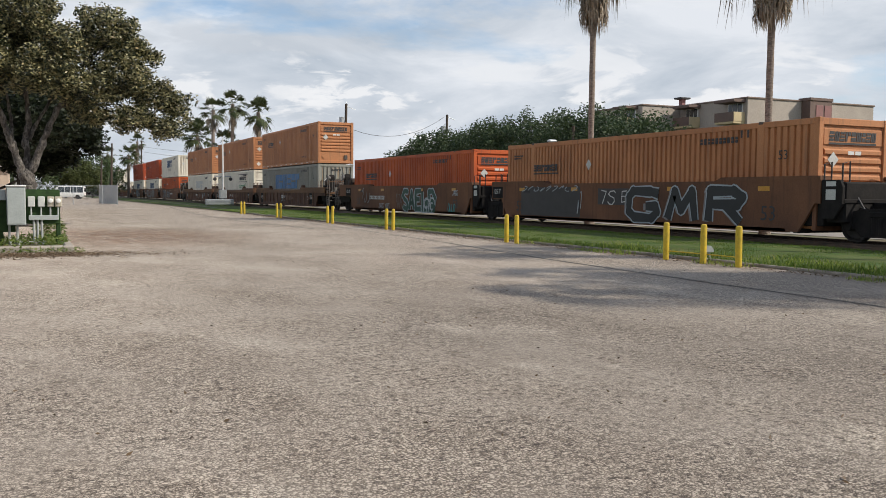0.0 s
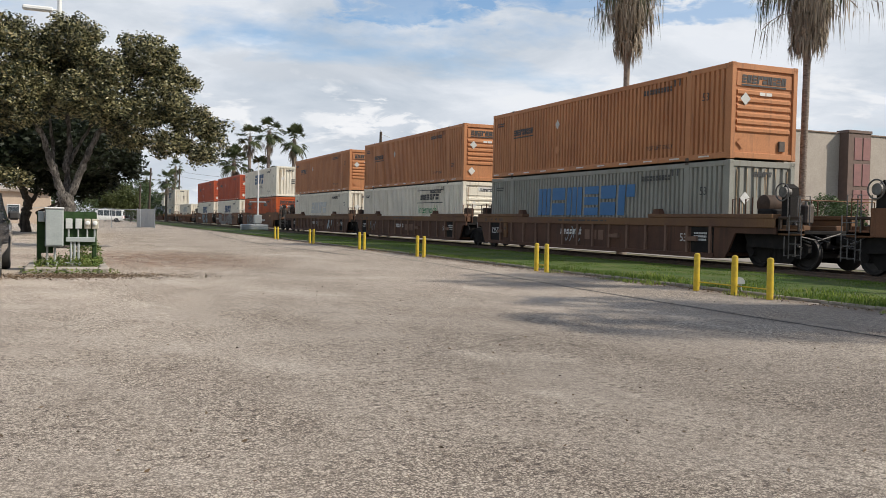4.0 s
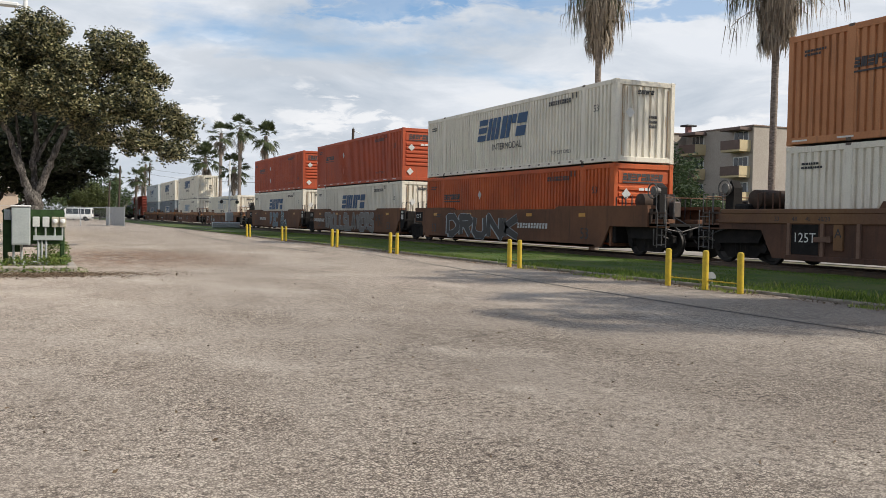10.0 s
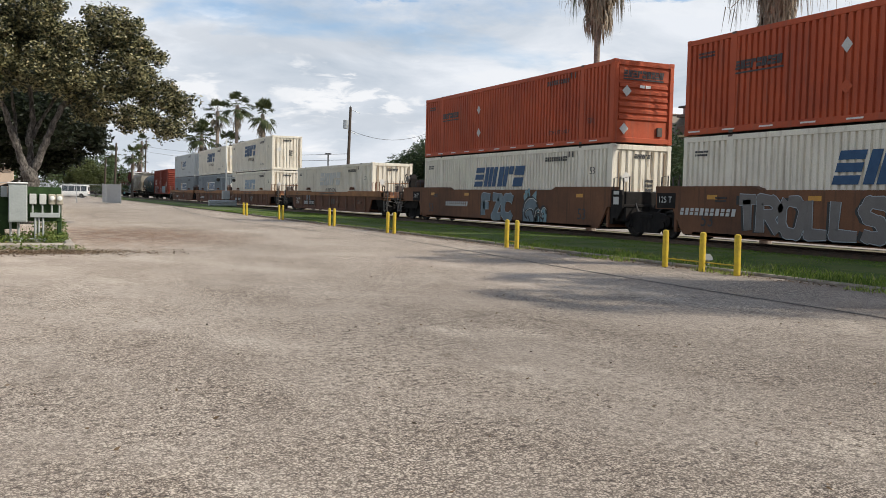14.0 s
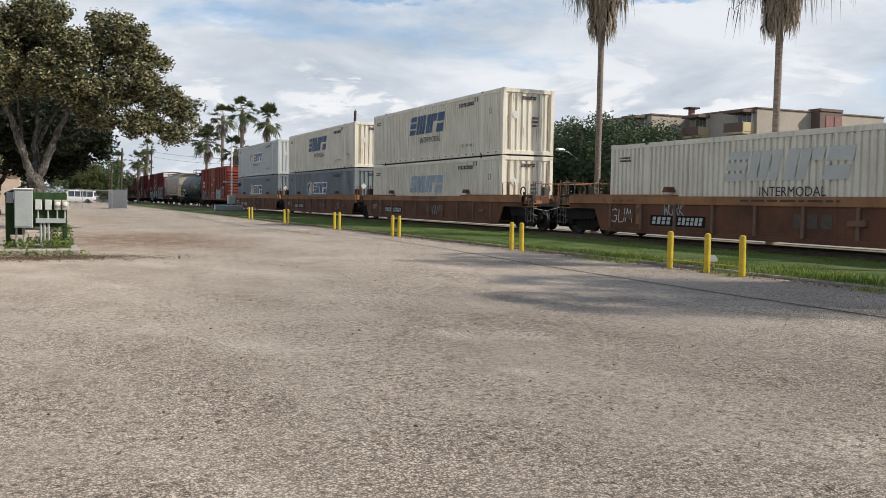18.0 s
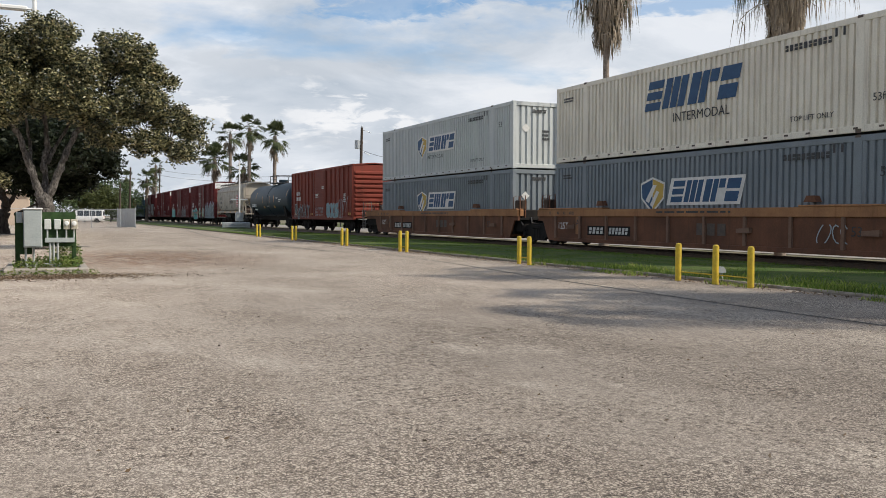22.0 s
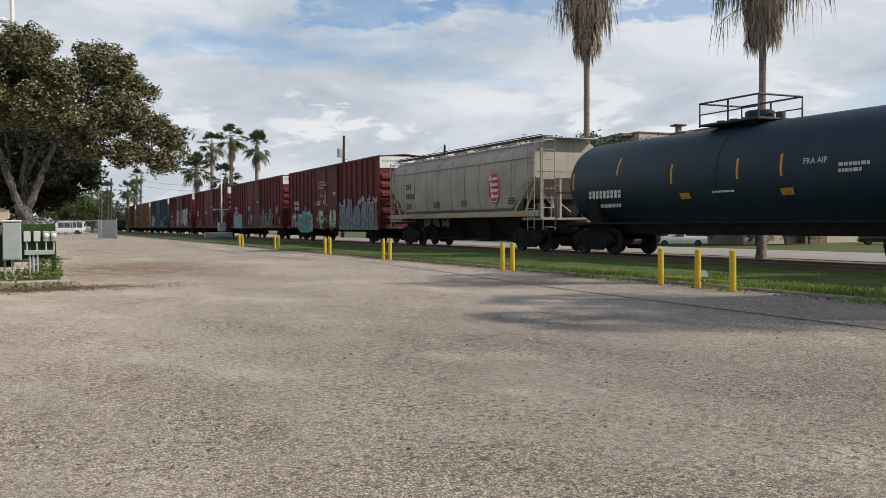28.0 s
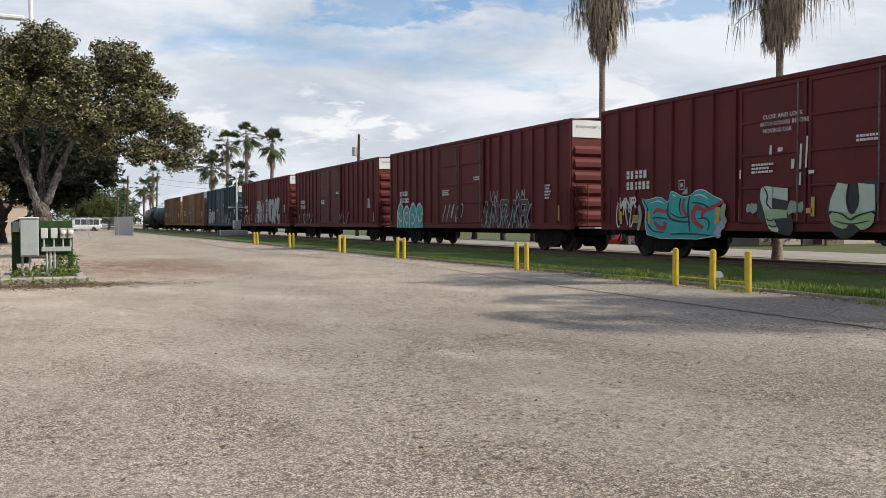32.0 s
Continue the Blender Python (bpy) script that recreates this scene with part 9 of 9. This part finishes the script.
def island():
    s = thing("kerbed_island", pose(0, 0, 0), "small concrete-edged planting bed", "planter", kind="structure")
    x0, x1, y0, y1 = -0.82, 0.78, 19.4, 22.4
    for a, b, c, d in ((x0, x1, y0, y0 + 0.18), (x0, x1, y1 - 0.18, y1), (x0, x0 + 0.18, y0 + 0.185, y1 - 0.185), (x1 - 0.18, x1, y0 + 0.185, y1 - 0.185)):
        part("edge_stone", Shape().cbox(a, b, c, d, -0.05, 0.13, 0.03), M_CONCRETE, s, "chipped pale concrete edge")
    part("soil", Shape().cbox(x0 + 0.18, x1 - 0.18, y0 + 0.18, y1 - 0.18, -0.05, 0.10, 0.01), M_GROUND, s)
    rng = np.random.default_rng(9)
    c = np.stack([rng.uniform(x0 + 0.2, x1 - 0.1, 130), rng.uniform(y0 + 0.2, y1 - 0.2, 130), rng.uniform(0.12, 0.26, 130)], 1)
    c2 = np.stack([rng.uniform(0.05, 0.65, 60), rng.uniform(20.75, 21.6, 60), rng.uniform(0.15, 0.6, 60)], 1)
    c3 = np.stack([rng.uniform(x0 - 0.05, x1 + 0.12, 22), rng.uniform(y0 - 0.14, y0 + 0.0, 22), rng.uniform(0.02, 0.08, 22)], 1)
    v, f = leaf_cloud(np.concatenate([c, c2, c3]), 0.10, 15, 0.033, 4)
    w = tagged(new("weeds", cloud_mesh("weeds", v, f, M_WEED)), "low green and yellowing weeds round the meter board", "weeds", kind="stuff")


island()
meter_board()


def wheel_of(car, x, y, r, w=0.22):
    t = part("wheel", Shape().lathe([(-w / 2, r * 0.62), (-w / 2, r * 0.94), (-w / 3, r), (w / 3, r), (w / 2, r * 0.94), (w / 2, r * 0.62)], (x, y, r), "x", 24), M_RUBBER, car, smooth=True)
    part("rim", Shape().lathe([(-w / 2 + 0.02, 0.0), (-w / 2 - 0.004, 0.05), (-w / 2 + 0.03, r * 0.5), (-w / 2 - 0.005, r * 0.63), (w / 2 + 0.005, r * 0.63), (w / 2, 0.0)], (x, y, r), "x", 20), M_CHROME, t)


def vehicle(name, m, kind, paint_mat, label):
    """A parked vehicle, its nose towards +y. Its body is lofted from cross-sections along its length."""
    car = thing(name, m, label, "car", "parked cars")
    shapes = {
        "suv": (4.8, 0.95, 0.37, [(0.0, 0.95, 1.05), (0.15, 1.05, 1.62), (0.5, 1.05, 1.74), (3.0, 1.08, 1.76), (3.25, 1.08, 1.70), (3.85, 1.10, 1.13), (4.6, 1.02, 1.04), (4.8, 0.8, 0.9)]),
        "van": (5.2, 0.98, 0.36, [(0.0, 1.0, 1.95), (0.12, 1.05, 2.02), (3.6, 1.08, 2.05), (4.0, 1.08, 1.95), (4.55, 1.08, 1.25), (5.05, 1.0, 1.05), (5.2, 0.85, 0.9)]),
        "sedan": (4.6, 0.9, 0.32, [(0.0, 0.8, 0.95), (0.3, 0.92, 1.02), (1.0, 0.95, 1.04), (1.6, 0.95, 1.40), (2.7, 0.95, 1.42), (3.4, 0.94, 0.98), (4.4, 0.85, 0.85), (4.6, 0.7, 0.75)]),
        "pickup": (5.4, 0.92, 0.37, [(0.0, 0.98, 1.05), (2.2, 1.0, 1.08), (2.25, 1.02, 1.58), (2.5, 1.02, 1.70), (3.5, 1.02, 1.70), (4.1, 1.02, 1.12), (5.2, 0.98, 1.02), (5.4, 0.85, 0.9)]),
    }
    length, half, wr, secs = shapes[kind]
    rings = []
    for y, belt, top in secs:
        roof = max(top, belt)
        inset = 0.16 if roof > belt + 0.25 else 0.03
        rings.append([(-half + 0.06, y, 0.32), (-half, y, 0.5), (-half, y, min(belt, roof) - 0.05), (-half + 0.03, y, min(belt, roof)), (-half + inset, y, roof - 0.06), (-half + inset + 0.12, y, roof), (half - inset - 0.12, y, roof), (half - inset, y, roof - 0.06), (half - 0.03, y, min(belt, roof)), (half, y, min(belt, roof) - 0.05), (half, y, 0.5), (half - 0.06, y, 0.32)])
    part("body", Shape().loft(rings), paint_mat, car, smooth=True)
    tall = [s for s in secs if s[2] > s[1] + 0.25]
    ya, yb, belt, top = tall[0][0], tall[-1][0], tall[0][1], max(s[2] for s in tall)
    n = {"van": 4, "suv": 3, "sedan": 2, "pickup": 1}[kind]
    for sx in (-1, 1):
        for i in range(n):
            a = ya + 0.18 + (yb - ya - 0.3) * i / n
            b = ya + 0.10 + (yb - ya - 0.3) * (i + 1) / n
            p = [(sx * (half - 0.035), a, belt + 0.04), (sx * (half - 0.035), b, belt + 0.04), (sx * (half - 0.135), b, top - 0.14), (sx * (half - 0.135), a, top - 0.14)]
            q = [(x + sx * 0.02, y, z) for x, y, z in p]
            part("side_window", Shape().add(p + q, [(0, 1, 2, 3), (4, 7, 6, 5), (0, 4, 5, 1), (1, 5, 6, 2), (2, 6, 7, 3), (3, 7, 4, 0)]), M_GLASS, car)
        for y in (0.95, length - 0.95):
            wheel_of(car, sx * (half - 0.1), y, wr)
        part("mirror", Shape().cbox(*sorted((sx * half, sx * (half + 0.22))), yb - 0.05, yb + 0.08, belt + 0.02, belt + 0.2, 0.04), M_BLACK, car)
        part("headlight", Shape().cbox(*sorted((sx * (half - 0.45), sx * (half - 0.08))), length - 0.1, length + 0.01, 0.68, 0.86, 0.03), M_GALV, car)
        part("tail_light", Shape().cbox(*sorted((sx * (half - 0.18), sx * (half - 0.02))), -0.02, 0.05, 0.75, 1.0, 0.02), M_RED, car)
    part("bumper", Shape().cbox(-half + 0.04, half - 0.04, length - 0.12, length + 0.05, 0.38, 0.6, 0.05), M_BLACK, car)
    part("bumper", Shape().cbox(-half + 0.04, half - 0.04, -0.06, 0.1, 0.38, 0.6, 0.05), M_BLACK, car)
    if kind in ("suv", "van"):
        part("rear_window", Shape().cbox(-half + 0.25, half - 0.25, -0.015, 0.12, belt + 0.12, top - 0.25, 0.02), M_GLASS, car)
    return car


vehicle("parked_suv", pose(-2.12, 17.3, 0), "suv", M_NAVY, "dark blue sport utility vehicle parked by the meter board")
vehicle("parked_van", pose(8.2, 151.0, 0, 0, 0, 78), "van", M_WHITE, "white passenger van parked beyond the fence")
vehicle("parked_pickup", pose(66.0, 73.2, -1.44, 0, 0, 52), "pickup", M_WHITE, "white pickup parked before the flats")
vehicle("parked_sedan", pose(58.5, 79.0, -1.44, 0, 0, 52), "sedan", M_RED, "red sedan parked before the flats")
vehicle("parked_sedan", pose(85.5, 64.0, -1.44, 0, 0, 45), "suv", M_NAVY, "dark sport utility vehicle parked before the flats")


# ---- fences ----


def chain_fence(x0, y0, x1, y1, h, n, label):
    f = thing("chain_link_fence", pose(x0, y0, 0, 0, 0, math.degrees(math.atan2(y1 - y0, x1 - x0))), label, "fence")
    d = math.hypot(x1 - x0, y1 - y0)
    for i in range(n + 1):
        part("fence_post", Shape().tube([(d * i / n, 0, -0.1), (d * i / n, 0, h + 0.08)], 0.035, 8), M_GALV, f)
    part("top_rail", Shape().tube([(0, 0, h), (d, 0, h)], 0.025, 6), M_GALV, f)
    s = Shape()
    step = 0.22
    k = -h
    while k < d:
        for sgn in (1, -1):
            a0, a1 = max(k, 0), min(k + h, d)
            if a1 > a0:
                za, zb = (a0 - k, a1 - k) if sgn > 0 else (h - (a0 - k), h - (a1 - k))
                s.tube([(a0, sgn * 0.004, za), (a1, sgn * 0.004, zb)], 0.004, 3, False)
        k += step
    part("mesh", s, M_GALV, f)


chain_fence(-9.0, 88.5, 6.3, 88.5, 1.75, 6, "grey chain-link fence across the lot")


def gate_panel(x0, y0, x1, y1, h):
    g = thing("metal_gate", pose(x0, y0, 0, 0, 0, math.degrees(math.atan2(y1 - y0, x1 - x0))), "closed grey corrugated metal gate panel", "gate")
    d = math.hypot(x1 - x0, y1 - y0)
    s = corrugated(d, h - 0.1, 0.2, 0.03)
    s.v = [(y, x, z + 0.05) for x, y, z in s.v]
    part("sheet", s, M_GALV, g)
    for x in (0, d * 0.5, d):
        part("post", Shape().tube([(x, 0.06, -0.1), (x, 0.06, h + 0.05)], 0.04, 8), M_GALV, g)


gate_panel(6.4, 94.5, 7.6, 88.8, 1.9)

# ---- small stuff ----
rng = np.random.default_rng(3)


def scatter(name, n, xr, yr, zs, size, mat, label, seed, category):
    r = np.random.default_rng(seed)
    mx, my, sx, sy = sum(xr) / 2, sum(yr) / 2, (xr[1] - xr[0]) / 2, (yr[1] - yr[0]) / 2
    px = mx + sx * np.clip(r.normal(0, 0.5, n), -1.6, 1.6) if sy < 12 else r.uniform(*xr, n)
    py = my + sy * np.clip(r.normal(0, 0.5, n), -1.6, 1.6) if sy < 6 else r.uniform(*yr, n)
    c = np.stack([px, py, np.full(n, zs)], 1)
    v, f = leaf_cloud(c, 0.02, 1, size, seed, 0.2)
    v[:, 2] = np.clip(v[:, 2], 0.004, zs + 0.02)
    return tagged(new(name, cloud_mesh(name, v, f, mat)), label, category, kind="stuff")


scatter("leaf_litter", 1300, (10.75, 11.36), (3, 48), 0.010, 0.022, M_LITTER, "dry leaves gathered along the kerb", 41, "leaf litter")
scatter("leaf_litter", 3800, (-1.8, 2.0), (17.7, 19.4), 0.012, 0.022, M_LITTER, "dry leaves round the planting bed", 42, "leaf litter")
scatter("leaf_litter", 900, (0.6, 6.0), (20, 30), 0.01, 0.017, M_LITTER, "brown leaves spread over the lot", 43, "leaf litter")
scatter("leaf_litter", 420, (-3, 9), (2.5, 17), 0.008, 0.017, M_LITTER, "a few dark leaf scraps on the lot", 44, "leaf litter")


def grass_blades(n, xr, yr, h, seed, near=False):
    r = np.random.default_rng(seed)
    x, y = r.uniform(*xr, n), yr[0] + (yr[1] - yr[0]) * r.random(n) ** 1.5
    z = 0.05 - 0.006 * (x - 11.5)
    a = r.uniform(0, 6.28, n)
    patch = 0.55 + 0.6 * (0.5 + 0.5 * np.sin(x * 2.1 + 3 * np.sin(y * 0.7)) * np.cos(y * 1.3))
    hh = h * r.uniform(0.5, 1.25, n) * patch
    w = 0.006 + 0.006 * (y / 30)
    ln = r.uniform(0.1, 0.6, n) * hh
    p = np.stack([x, y, z - 0.02], 1)
    d = np.stack([np.cos(a), np.sin(a), np.zeros(n)], 1)
    q = np.stack([-np.sin(a), np.cos(a), np.zeros(n)], 1) * w[:, None]
    mid = p + d * ln[:, None] * 0.3 + np.stack([0 * x, 0 * x, hh * 0.6], 1)
    tip = p + d * ln[:, None] + np.stack([0 * x, 0 * x, hh], 1)
    v = np.stack([p - q, p + q, mid + q * 0.7, tip, mid - q * 0.7], axis=1).reshape(-1, 3)
    f = np.arange(n * 5).reshape(-1, 5)
    return v, f


v, f = grass_blades(110000, (11.5, 17.4), (5, 62), 0.050, 8)
tagged(new("grass", cloud_mesh("grass", v, f, M_GRASS)), "short green grass with pale tufts on the verge", "grass", kind="stuff")
v, f = grass_blades(1500, (11.34, 11.60), (4, 40), 0.10, 12)
tagged(new("weeds", cloud_mesh("weeds", v, f, M_WEED)), "ragged weeds growing over the kerb", "grass", kind="stuff")
scatter("leaf_litter", 1300, (10.95, 11.40), (3, 48), 0.012, 0.03, M_LITTER, "dirt and dry leaves banked against the kerb", 45, "leaf litter")
v, f = grass_blades(2200, (11.52, 12.6), (4, 17), 0.13, 14)
tagged(new("grass_tufts", cloud_mesh("grass_tufts", v, f, M_TUFT)), "tall sunny grass tufts behind the kerb", "grass", kind="stuff")
v, f = grass_blades(2400, (10.9, 11.36), (4, 19), 0.10, 15)
v[:, 2] -= 0.045
keep = np.sin(v.reshape(-1, 5, 3)[:, 0, 1] * 1.7) + 0.6 * np.sin(v.reshape(-1, 5, 3)[:, 0, 1] * 4.3) > 0.1
v = v.reshape(-1, 5, 3)[keep].reshape(-1, 3)
tagged(new("weeds", cloud_mesh("weeds", v, np.arange(len(v)).reshape(-1, 5), M_TUFT)), "patchy weeds in the dust before the kerb", "grass", kind="stuff")
v, f = grass_blades(2200, (11.5, 12.0), (5, 30), 0.11, 10)
tagged(new("weeds", cloud_mesh("weeds", v, f, M_GRASS)), "longer grass tufts along the kerb and bollards", "grass", kind="stuff")


def motions():
    """The train runs on along the track; its wheels roll."""
    times = [i * 2.0 for i in range(17)]
    for ob, y0, z in MOVING:
        walk(ob, [(t, pose(TRACK_X, y0 - gone(t), z)) for t in times])
    steps, t = [], 0.0
    while t < 32.0:
        steps.append(t)
        t += 2 / 30
    steps.append(32.0)
    rows = {dy: [(t, pose(0, dy, 0.02, math.degrees(gone(t) / 0.455), 0, 0)) for t in steps] for dy in (-0.9, 0.9)}
    for ob in WHEELS:
        walk(ob, rows[0.9 if ob.location.y > 0 else -0.9])


motions()
